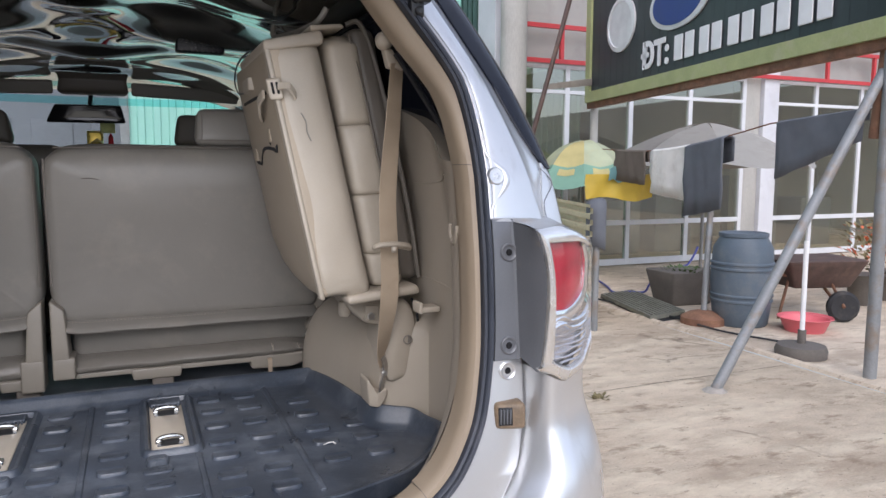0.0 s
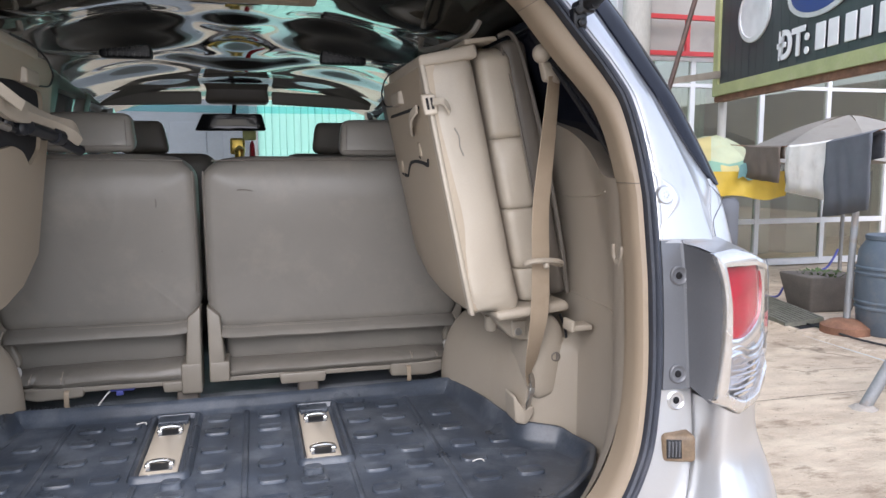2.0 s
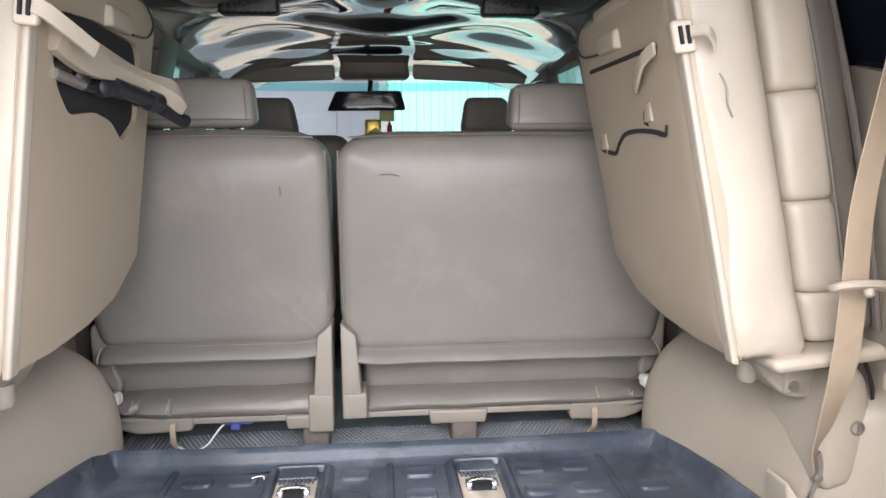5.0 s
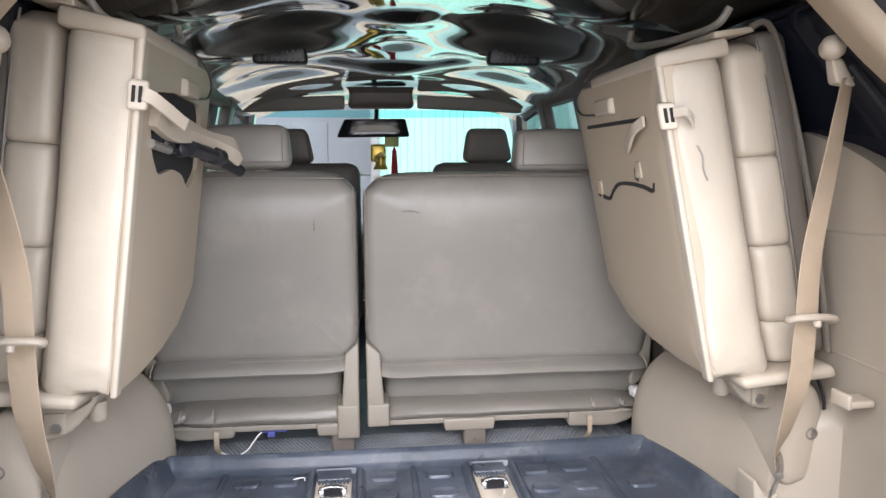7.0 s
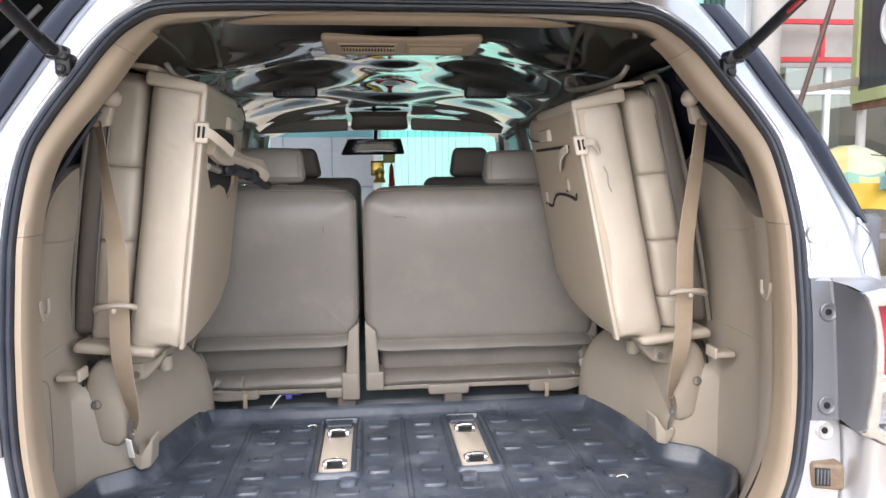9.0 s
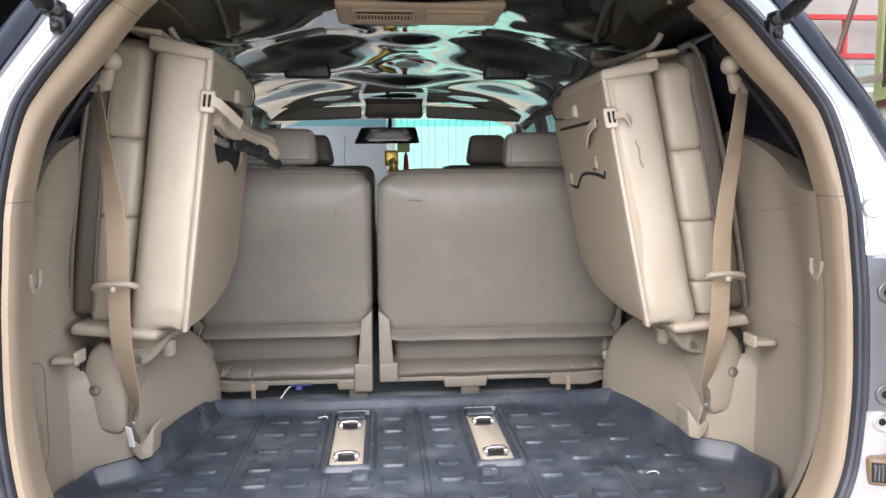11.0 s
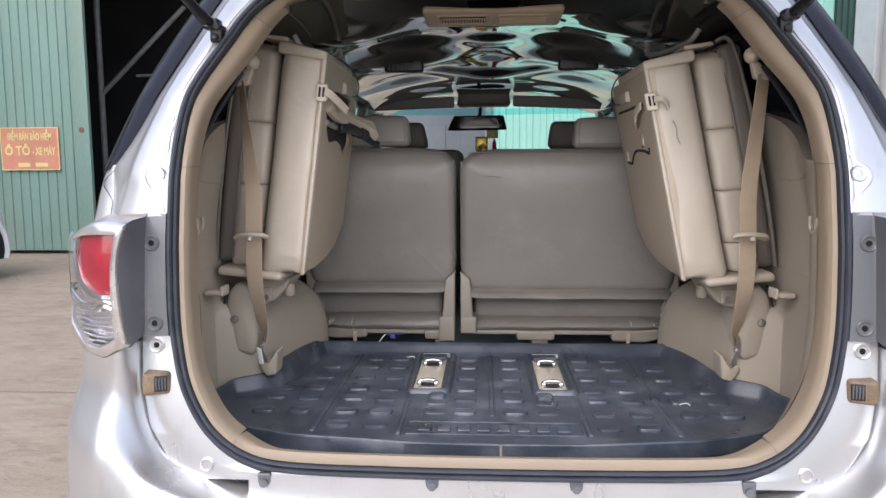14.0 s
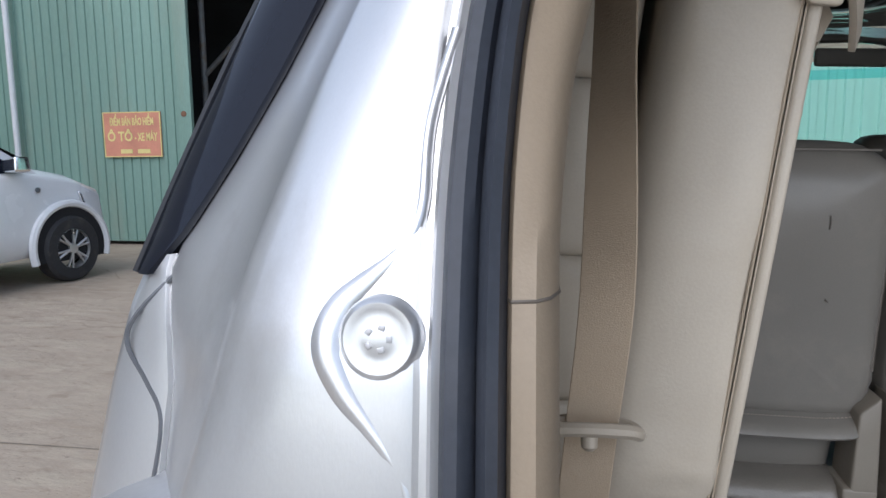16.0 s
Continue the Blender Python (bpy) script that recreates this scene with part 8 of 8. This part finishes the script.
def cloth(t0, t1, drop0, drop1, mat, label, seed, front=0.03, fold=0.35, name="towel"):
    """A cloth doubled over the rope: a long front fall and a shorter one behind."""
    bm = B()
    rows = []
    for i in range(17):
        u = i / 16
        p = rope(lerp(t0, t1, u))
        d = lerp(drop0, drop1, u)
        w = 0.03 * noise.noise((u * 4, seed, 0))
        col = []
        for v in (-fold, -fold * 0.5, -0.04, 0.0, 0.04, 0.25, 0.5, 0.75, 1.0):
            side = nrm * (front + 0.02 * noise.noise((u * 5 + seed, v * 3, 1)) * (1 + abs(v))) if v > 0 else -nrm * (front if v < 0 else 0)
            z = p.z + 0.012 - (abs(v) * d if v > 0 else abs(v) * d)
            col.append(p + side + Vector((0, 0, z - p.z)) + along * (w * max(0, v)))
        rows.append(col)
    quads(bm, rows)
    ob = solo(name, bm, mat, label, "towel", "cloths on the rope")
    md = ob.modifiers.new("thickness", "SOLIDIFY")
    md.thickness = 0.010
    return ob


def at_y(y):
    return (R0.y - y) / (R0.y - R1.y)


cloth(at_y(5.95), at_y(5.22), 0.36, 0.38, cloth_brown, "dark brown cloth hung over the rope", 1.0)
cloth(at_y(5.09), at_y(4.13), 0.46, 0.58, cloth_white, "off-white stained towel hung over the rope", 2.0)
cloth(at_y(4.38), at_y(3.76), 0.70, 0.66, cloth_grey, "grey floor mat hung over the rope", 3.0, 0.06)
cloth(at_y(3.10), at_y(2.24), 0.46, 0.22, cloth_grey, "dark grey ribbed mat hung over the rope", 4.0)
# mat slung over the end post of the fence
bm = B()
quads(bm, [[(3.765 + (0.085 + 0.012 * math.sin(3 * a)) * math.cos(a), 4.00 + 0.085 * math.sin(a), z + 0.02 * math.sin(2 * a)) for a in [2.6 + 0.35 * k for k in range(14)]] for z in (0.72, 0.85, 1.0, 1.13)])
md = solo("post_mat", bm, cloth_grey, "dark mat wrapped round the end post of the fence", "mat").modifiers.new("thickness", "SOLIDIFY")
md.thickness = 0.012
bm = B()
rod(bm, (4.86, 3.86, 0.0), (5.07, 4.03, 1.54), 0.028)
solo("prop_pole", bm, galv, "steel prop pole under the rope, on the ground", "pole")
bm = B()
lathe(bm, [(0.20, 0.0), (0.20, 0.06), (0.13, 0.10), (0.05, 0.12), (0.0, 0.12)], Matrix.Translation((4.86, 3.86, 0)), 20)
solo("pole_base", bm, rust, "brown round base of the prop pole", "pole base")


# ---- umbrellas ----
def umbrella(name, label, c, top, rad, rim_z, mats, tilt=0.0, seed=0, dome=1.5, band=None):
    um = thing(name, label, "umbrella", (c[0], c[1], 0), "yard umbrellas")
    bm = B()
    rod(bm, (c[0], c[1], 0), (c[0], c[1], top), 0.022)
    part("pole", bm, galv, um)
    for k in range(8):
        bm = B()
        rows = []
        for i in range(9):
            f = i / 8
            row = []
            for j in range(5):
                a = 2 * math.pi * (k + j / 4) / 8 + 0.2
                sag = 0.05 * math.sin(math.pi * j / 4) * f
                r = rad * f * (1 - 0.06 * math.sin(math.pi * j / 4) * f)
                z = lerp(top, rim_z, f ** dome) - sag + tilt * r * math.cos(a) + 0.03 * noise.noise((k + seed, f * 3, j))
                row.append((c[0] + r * math.cos(a), c[1] + r * math.sin(a), z))
            rows.append(row)
        quads(bm, rows[:7] if band else rows)
        bmesh.ops.remove_doubles(bm, verts=bm.verts[:], dist=1e-5)
        panel = part("canopy_panel", bm, mats[k % len(mats)], um)
        if band:
            bm = B()
            quads(bm, rows[6:])
            part("canopy_band", bm, band, panel, "green band with faded yellow print")
            bm = B()
            low, high = [Vector(p) for p in rows[7]], [Vector(p) for p in rows[6]]
            out = Vector((math.cos(2 * math.pi * (k + 0.5) / 8 + 0.2), math.sin(2 * math.pi * (k + 0.5) / 8 + 0.2), 0.5)) * 0.006
            quads(bm, [[low[j].lerp(high[j], f) + out for j in range(1, 4)] for f in (0.15, 0.75)])
            part("print_bar", bm, mats[1], panel)
    return um


umbrella("umbrella", "large faded grey umbrella standing open in the yard", (6.80, 6.0), 1.99, 1.32, 1.46, [canvas])
faded = umbrella("umbrella", "faded green and yellow umbrella with a yellow sheet behind the fence", (5.42, 6.66), 1.76, 0.70, 1.20, [canvas_pale, canvas_yellow, canvas_pale], 0.0, 5, 2.2, canvas_green)
# yellow sheet of its own; hanging it on this umbrella is made up
bm = B()
rows = []
for i in range(13):
    u = i / 12
    x, y = lerp(5.05, 6.02, u), 6.06 - 0.10 * math.sin(math.pi * u)
    rows.append([(x, y + 0.02 * math.sin(u * 20 + k), lerp(1.34, 1.04 + 0.03 * math.sin(u * 7), k / 4)) for k in range(5)])
quads(bm, rows)
part("valance", bm, yellow_sheet, faded, "bright yellow vinyl sheet")
bm = B()
quads(bm, [[(5.28 + 0.07 * i, 5.90 + 0.01 * j, 1.41 - 0.05 * j + 0.03 * math.sin(i * 2.0)) for i in range(6)] for j in range(4)])
part("rag", bm, teal_cloth, faded, "teal rag tied to the rim")
bm = B()
rod(bm, (5.42, 6.62, 1.32), (5.40, 6.02, 1.33), 0.008)
part("rib", bm, galv, faded)

# ---- things on the shop apron ----
barrel = thing("barrel", "blue-grey plastic barrel standing on the apron", "barrel", (5.16, 3.72, 0))
bm = B()
lathe(bm, [(0.0, 0.0), (0.22, 0.0), (0.235, 0.02), (0.258, 0.215), (0.268, 0.222), (0.268, 0.236), (0.260, 0.244), (0.261, 0.262), (0.271, 0.270), (0.271, 0.284), (0.264, 0.292), (0.272, 0.40), (0.267, 0.50), (0.277, 0.508), (0.277, 0.522), (0.267, 0.530), (0.266, 0.548), (0.275, 0.556), (0.274, 0.570), (0.262, 0.580), (0.255, 0.70), (0.205, 0.79), (0.200, 0.80)], Matrix.Translation((5.16, 3.72, 0)), 32)
part("body", bm, barrel_blue, barrel)
bm = B()
lathe(bm, [(0.200, 0.795), (0.212, 0.80), (0.212, 0.83), (0.20, 0.835), (0.18, 0.825), (0.0, 0.82)], Matrix.Translation((5.16, 3.72, 0)), 32)
part("lid", bm, barrel_blue, barrel)
basin = B()
lathe(basin, [(0.0, 0.01), (0.15, 0.01), (0.16, 0.0), (0.205, 0.11), (0.225, 0.125), (0.23, 0.12), (0.195, 0.11), (0.15, 0.03), (0.0, 0.03)], Matrix.Translation((5.46, 3.28, 0)), 28)
solo("basin", basin, basin_red, "round red plastic basin on the apron", "basin")
base = thing("parasol_base", "white pipe standing in a round grey concrete base", "parasol base", (4.69, 2.66, 0))
bm = B()
lathe(bm, [(0.0, 0.0), (0.18, 0.0), (0.185, 0.05), (0.17, 0.085), (0.07, 0.10), (0.0, 0.10)], Matrix.Translation((4.69, 2.66, 0)), 24)
part("weight", bm, tub_clay, base)
bm = B()
rod(bm, (4.69, 2.66, 0.09), (4.69, 2.66, 0.20), 0.03)
part("collar", bm, tub_clay, base)
bm = B()
rod(bm, (4.69, 2.66, 0.18), (4.685, 2.66, 0.87), 0.018)
part("pipe", bm, letter_white, base)
tub = thing("planter", "dark clay tub with a few green plants", "planter", (5.35, 4.75, 0))
bm = B()
rbox(bm, [(5.15, 4.6, 0), (5.60, 4.55, 0), (5.15, 4.9, 0), (5.60, 4.85, 0), (5.08, 4.52, 0.36), (5.68, 4.47, 0.36), (5.08, 4.98, 0.36), (5.68, 4.93, 0.36)], 0.02, 2)
part("tub", bm, tub_clay, tub)


def plant(owner, c, n, spread, height, mat, seed, size=0.08, name="leaf"):
    rnd = random.Random(seed)
    bm = B()
    for _ in range(n):
        a = rnd.uniform(0, 6.28)
        r = spread * math.sqrt(rnd.random())
        p = Vector((c[0] + r * math.cos(a), c[1] + r * math.sin(a), c[2] + height * rnd.random()))
        d = Vector((math.cos(a), math.sin(a), rnd.uniform(0.1, 1.2))).normalized()
        sd = d.cross(Vector((0, 0, 1))).normalized() * size * 0.28
        up = Vector((0, 0, 1)) * size * 0.1
        l_ = size * rnd.uniform(0.7, 1.3)
        vs = [bm.verts.new(q) for q in (p, p + d * l_ * 0.45 + sd + up, p + d * l_, p + d * l_ * 0.45 - sd + up)]
        bm.faces.new(vs)
    return part(name, bm, mat, owner, kind="stuff", smooth=0)


plant(tub, (5.38, 4.72, 0.325), 160, 0.22, 0.03, leaf, 3, 0.05)
pots = thing("flower_pots", "row of potted orange flowers and dry plants by the shop", "plants", (7.6, 3.9, 0))
for k, (x, y) in enumerate(((7.1, 3.95), (7.6, 4.05), (8.1, 3.9))):
    bm = B()
    lathe(bm, [(0.0, 0.0), (0.13, 0.0), (0.18, 0.30), (0.20, 0.32), (0.17, 0.32), (0.0, 0.28)], Matrix.Translation((x, y, 0)), 16)
    part("pot", bm, tub_clay, pots)
    plant(pots, (x, y, 0.35), 110, 0.26, 0.5, dry_leaf if k < 2 else leaf, 20 + k)
    plant(pots, (x, y, 0.42), 60, 0.25, 0.45, petal, 40 + k, 0.07, "flower")

# wheelbarrow
wb = thing("wheelbarrow", "rusty brown wheelbarrow parked on the apron", "wheelbarrow", (6.1, 3.55, 0))
bm = B()
lathe(bm, [(0.07, -0.035), (0.12, -0.04), (0.145, -0.02), (0.145, 0.02), (0.12, 0.04), (0.07, 0.035)], toward((6.08, 3.40, 0.145), (0.5, 1, 0)), 20)
wheel = part("wheel", bm, tyre, wb)
bm = B()
lathe(bm, [(0.0, -0.03), (0.07, -0.03), (0.07, 0.03), (0.0, 0.03)], toward((6.08, 3.40, 0.145), (0.5, 1, 0)), 16)
part("hub", bm, rust, wheel)
bm = B()
rbox(bm, [(5.75, 3.65, 0.29), (6.30, 3.50, 0.29), (5.85, 4.0, 0.29), (6.40, 3.85, 0.29), (5.53, 3.55, 0.57), (6.38, 3.35, 0.57), (5.68, 4.10, 0.57), (6.52, 3.95, 0.57)], 0.03, 3)
part("tray", bm, brown_iron, wb, "rusty steel tray")
for q in (0, 1):
    bm = B()
    off = Vector((0.12, 0.34, 0)) * q
    tube(bm, [Vector((6.05, 3.36, 0.145)) + off * 0.25, Vector((6.1, 3.55, 0.34)) + off * 0.6, Vector((5.5, 3.75, 0.45)) + off, Vector((5.2, 3.85, 0.60)) + off], 0.016, 8)
    part("handle", bm, rust, wb)
    bm = B()
    rod(bm, Vector((5.72, 3.70, 0.38)) + off, Vector((5.66, 3.74, 0.0)) + off, 0.014)
    part("leg", bm, rust, wb)

# drain grating and hose
grate = thing("drain_grating", "mossy grey steel drain grating lying over a gully", "grating", (4.8, 4.7, 0.01))
g0, gl, gw = Vector((4.46, 4.10, 0.0)), Vector((0.29, 1.16, 0.0)), Vector((0.47, 0.10, 0.0))
# flat near-black sheet on the ground, painted for the shade under the bars
bm = B()
quads(bm, [[g0 + gl * a + gw * b + Vector((0, 0, 0.006)) for b in (-0.03, 1.03)] for a in (-0.08, 1.03)])
part("gully", bm, black_gap, grate, smooth=0)
for k in range(10):
    bm = B()
    p = g0 + gw * (k / 9)
    quads(bm, [[p + gl * a + gw * o + Vector((0, 0, z)) for o, z in ((-0.03, 0.015), (-0.028, 0.056), (0.028, 0.056), (0.03, 0.015))] for a in (0, 1)])
    part("bar", bm, moss_steel, grate, smooth=0)
for a in (0.0, 0.5, 1.0):
    bm = B()
    quads(bm, [[g0 + gl * a + gw * b + gl.normalized() * o + Vector((0, 0, z)) for o, z in ((-0.012, 0.012), (-0.012, 0.050), (0.012, 0.050), (0.012, 0.012))] for b in (-0.03, 1.03)])
    part("cross_bar", bm, moss_steel, grate, smooth=0)
bm = B()
tube(bm, spline([(5.42, 6.3, 0.02), (5.34, 6.09, 0.02), (5.20, 5.77, 0.02), (5.05, 5.45, 0.02), (5.12, 5.28, 0.05), (5.266, 5.20, 0.05), (5.314, 5.16, 0.15), (5.46, 5.15, 0.272), (5.61, 5.15, 0.305), (5.80, 5.15, 0.327), (5.90, 5.15, 0.43), (5.955, 5.15, 0.53)], 6), 0.012, 7)
solo("hose", bm, hose_blue, "blue garden hose trailing from the planter over the ground", "hose")
bm = B()
tube(bm, spline([(4.62, 5.3, 0.02), (4.68, 4.6, 0.02), (4.72, 4.1, 0.02), (4.70, 3.5, 0.02), (4.85, 3.0, 0.02)], 6), 0.010, 6)
solo("cable_on_ground", bm, black, "dark cable lying along the apron edge", "cable")
# weeds by the car
weeds = thing("weeds", "small dry weeds growing from a joint in the concrete", "weeds", (2.66, 2.37, 0), kind="stuff")
plant(weeds, (2.66, 2.37, 0.0), 34, 0.05, 0.014, dry_leaf, 7, 0.034)

# ---- parked white vehicle ----
suv = thing("parked_suv", "white sport utility vehicle parked by the green door", "car", (-8.3, 8.0, 0))
NX = -5.98


def wx(x):
    return NX - x


bm = B()
# stations from the nose: distance back, half width, sill height, shoulder height, crown height
stations = [(-0.15, 0.66, 0.44, 0.78, 0.88), (-0.11, 0.78, 0.38, 0.90, 0.98), (0.0, 0.87, 0.34, 1.02, 1.09), (0.35, 0.90, 0.33, 1.15, 1.24), (0.8, 0.92, 0.34, 1.22, 1.34), (1.3, 0.93, 0.32, 1.25, 1.38), (1.7, 0.93, 0.32, 1.25, 1.36), (2.4, 0.93, 0.32, 1.18, 1.24), (3.4, 0.93, 0.34, 1.18, 1.22), (4.4, 0.92, 0.38, 1.18, 1.22), (4.65, 0.85, 0.45, 1.12, 1.17)]
rows = []
CY = 7.95
for d, hw, sill, sh, cr in stations:
    prof = [(-hw * 0.90, sill), (-hw * 0.985, sill + 0.10), (-hw, sill + 0.28), (-hw * 0.99, (sill + sh) / 2 + 0.1), (-hw * 0.97, sh - 0.06), (-hw * 0.92, sh), (-hw * 0.75, lerp(sh, cr, 0.6)), (0, cr)]
    full = prof + [(-y, z) for y, z in prof[-2::-1]]
    rows.append([Vector((wx(d), CY + y, z)) for y, z in full])
quads(bm, rows)
face(bm, rows[0])
face(bm, rows[-1])
part("body", bm, white_paint, suv, "white painted body")
bm = B()
cab = [(1.40, 0.84, 1.20, 0.55, 1.36), (2.0, 0.84, 1.16, 0.66, 1.68), (2.5, 0.84, 1.14, 0.68, 1.76), (3.6, 0.84, 1.14, 0.68, 1.78), (4.4, 0.84, 1.14, 0.64, 1.72), (4.6, 0.80, 1.1, 0.60, 1.5)]
quads(bm, [[Vector((wx(-0.64 + d), CY - w0, z0)), Vector((wx(-0.64 + d), CY - lerp(w0, w1, 0.9), lerp(z0, z1, 0.92))), Vector((wx(-0.64 + d), CY - w1 * 0.8, z1)), Vector((wx(-0.64 + d), CY + w1 * 0.8, z1)), Vector((wx(-0.64 + d), CY + lerp(w0, w1, 0.9), lerp(z0, z1, 0.92))), Vector((wx(-0.64 + d), CY + w0, z0))] for d, w0, z0, w1, z1 in cab])
part("cabin", bm, white_paint, suv)
bm = B()
quads(bm, [[Vector((wx(-0.64 + 1.47), CY - 0.66, 1.40)), Vector((wx(-0.64 + 1.47), CY + 0.66, 1.40))], [Vector((wx(-0.64 + 1.97), CY - 0.58, 1.672)), Vector((wx(-0.64 + 1.97), CY + 0.58, 1.672))]])
part("windscreen", bm, tinted, suv)
bm = B()
quads(bm, [[Vector((wx(-0.64 + 1.62), CY - 0.858, 1.25)), Vector((wx(-0.64 + 2.1), CY - 0.70, 1.60))], [Vector((wx(-0.64 + 2.7), CY - 0.865, 1.25)), Vector((wx(-0.64 + 2.65), CY - 0.72, 1.66))]])
part("side_window", bm, tinted, suv)
bm = B()
quads(bm, [[Vector((wx(-0.64 + 2.78), CY - 0.865, 1.25)), Vector((wx(-0.64 + 2.74), CY - 0.72, 1.67))], [Vector((wx(-0.64 + 3.7), CY - 0.865, 1.25)), Vector((wx(-0.64 + 3.65), CY - 0.72, 1.67))]])
part("side_window", bm, tinted, suv)
for d in (0.52, 3.25):
    for sd in (-1, 1):
        y = CY + sd * 0.865
        way = (0, sd, 0)
        bm = B()
        lathe(bm, [(0.225, -0.11), (0.34, -0.11), (0.372, -0.08), (0.378, 0.0), (0.372, 0.08), (0.34, 0.11), (0.225, 0.11)], toward((wx(d), y, 0.378), way), 36, cap=False)
        wheel = part("wheel", bm, tyre, suv)
        bm = B()
        lathe(bm, [(0.23, 0.03), (0.235, 0.10), (0.22, 0.105), (0.21, 0.07), (0.21, 0.0)], toward((wx(d), y, 0.378), way), 36, cap=False)
        for k in range(6):
            for e in (-0.14, 0.14):
                a = k * math.pi / 3 + 0.3
                mm = toward((wx(d), y, 0.378), way)
                p0_ = mm @ Vector((0.05 * math.cos(a), 0.05 * math.sin(a), 0.09))
                p1_ = mm @ Vector((0.22 * math.cos(a + e), 0.22 * math.sin(a + e), 0.085))
                rod(bm, p0_, p1_, 0.016, 0.013, 6)
        lathe(bm, [(0.06, 0.06), (0.06, 0.10), (0.0, 0.105)], toward((wx(d), y, 0.378), way), 16)
        part("rim", bm, rim_metal, wheel, "spoked alloy rim")
        arc = [k * math.pi / 20 for k in range(-2, 23)]
        bm = B()
        tube(bm, [(wx(d) + 0.50 * math.cos(a), CY + sd * 0.93, 0.40 + 0.49 * math.sin(a)) for a in arc], 0.045, 8)
        part("wheel_arch", bm, white_paint, suv)
        # flat near-black half-disc over the body, painted for the wheel well's shade
        bm = B()
        face(bm, [(wx(d) + 0.49 * math.cos(a), CY + sd * 0.942, 0.40 + 0.48 * math.sin(a)) for a in arc])
        part("arch_liner", bm, black_gap, suv, smooth=0)
bm = B()
rbox(bm, [(wx(-0.69 + 1.75), CY - 1.08, 1.26), (wx(-0.69 + 1.95), CY - 1.08, 1.26), (wx(-0.69 + 1.78), CY - 0.86, 1.26), (wx(-0.69 + 1.93), CY - 0.86, 1.26), (wx(-0.69 + 1.77), CY - 1.07, 1.43), (wx(-0.69 + 1.93), CY - 1.07, 1.43), (wx(-0.69 + 1.79), CY - 0.86, 1.39), (wx(-0.69 + 1.92), CY - 0.86, 1.39)], 0.03, 2)
part("door_mirror", bm, chrome, suv, "chrome door mirror")
bm = B()
rbox(bm, ((wx(1.6), CY - 0.99, 0.33), (wx(3.3), CY - 0.86, 0.38)), 0.015, 2)
part("side_step", bm, black, suv, "black side step")
for sd in (-1, 1):
    bm = B()
    rbox(bm, [(wx(-0.10), CY + sd * 0.66, 0.80), (wx(0.30), CY + sd * 0.93, 0.86), (wx(-0.06), CY + sd * 0.62, 0.80), (wx(0.30), CY + sd * 0.85, 0.86), (wx(-0.06), CY + sd * 0.64, 0.94), (wx(0.34), CY + sd * 0.915, 1.02), (wx(-0.03), CY + sd * 0.60, 0.94), (wx(0.34), CY + sd * 0.84, 1.02)], 0.02, 2)
    part("headlamp", bm, reflector, suv, "clear headlamp")
bm = B()
lathe(bm, [(0.03, 0), (0.028, 0.012), (0.0, 0.015)], toward((wx(0.88), CY - 0.912, 1.06), (0, -1, 0)), 12)
part("side_repeater", bm, grey_trim, suv)

# it stands turned a little towards the yard
suv.matrix_basis = Matrix.Translation((-6.36, 6.98, 0)) @ pose(0, 0, 0, 0, 0, 80) @ Matrix.Translation((6.5, -7.085, 0)) @ suv.matrix_basis

# unseen plain walls, added so the silver paint reflects something darker than sky
for name, lo, hi in (("yard_wall_south", (-13.7, -13.2, 0), (16.0, -13.0, 2.0)), ("yard_wall_west", (-13.7, -13.0, 0), (-13.5, 9.9, 9.0)), ("yard_wall_east", (16.0, -13.0, 0), (16.2, 9.9, 3.6))):
    bm = B()
    box(bm, lo, hi)
    solo(name, bm, column if name == "yard_wall_west" else unseen_plaster, "unseen plain grey wall added to darken reflections", "wall", kind="structure", smooth=0)

# wheels of the silver car
for x in (-0.78, 0.78):
    for y in (0.95, 3.70):
        bm = B()
        lathe(bm, [(0.23, -0.12), (0.35, -0.12), (0.378, -0.09), (0.378, 0.09), (0.35, 0.12), (0.23, 0.12)], toward((x, y, 0.378), (1 if x > 0 else -1, 0, 0)), 28, cap=False)
        wh = part("wheel", bm, tyre, car)
        bm = B()
        lathe(bm, [(0.235, -0.05), (0.235, 0.09), (0.20, 0.06), (0.0, 0.05)], toward((x, y, 0.378), (1 if x > 0 else -1, 0, 0)), 24)
        part("rim", bm, rim_metal, wh)
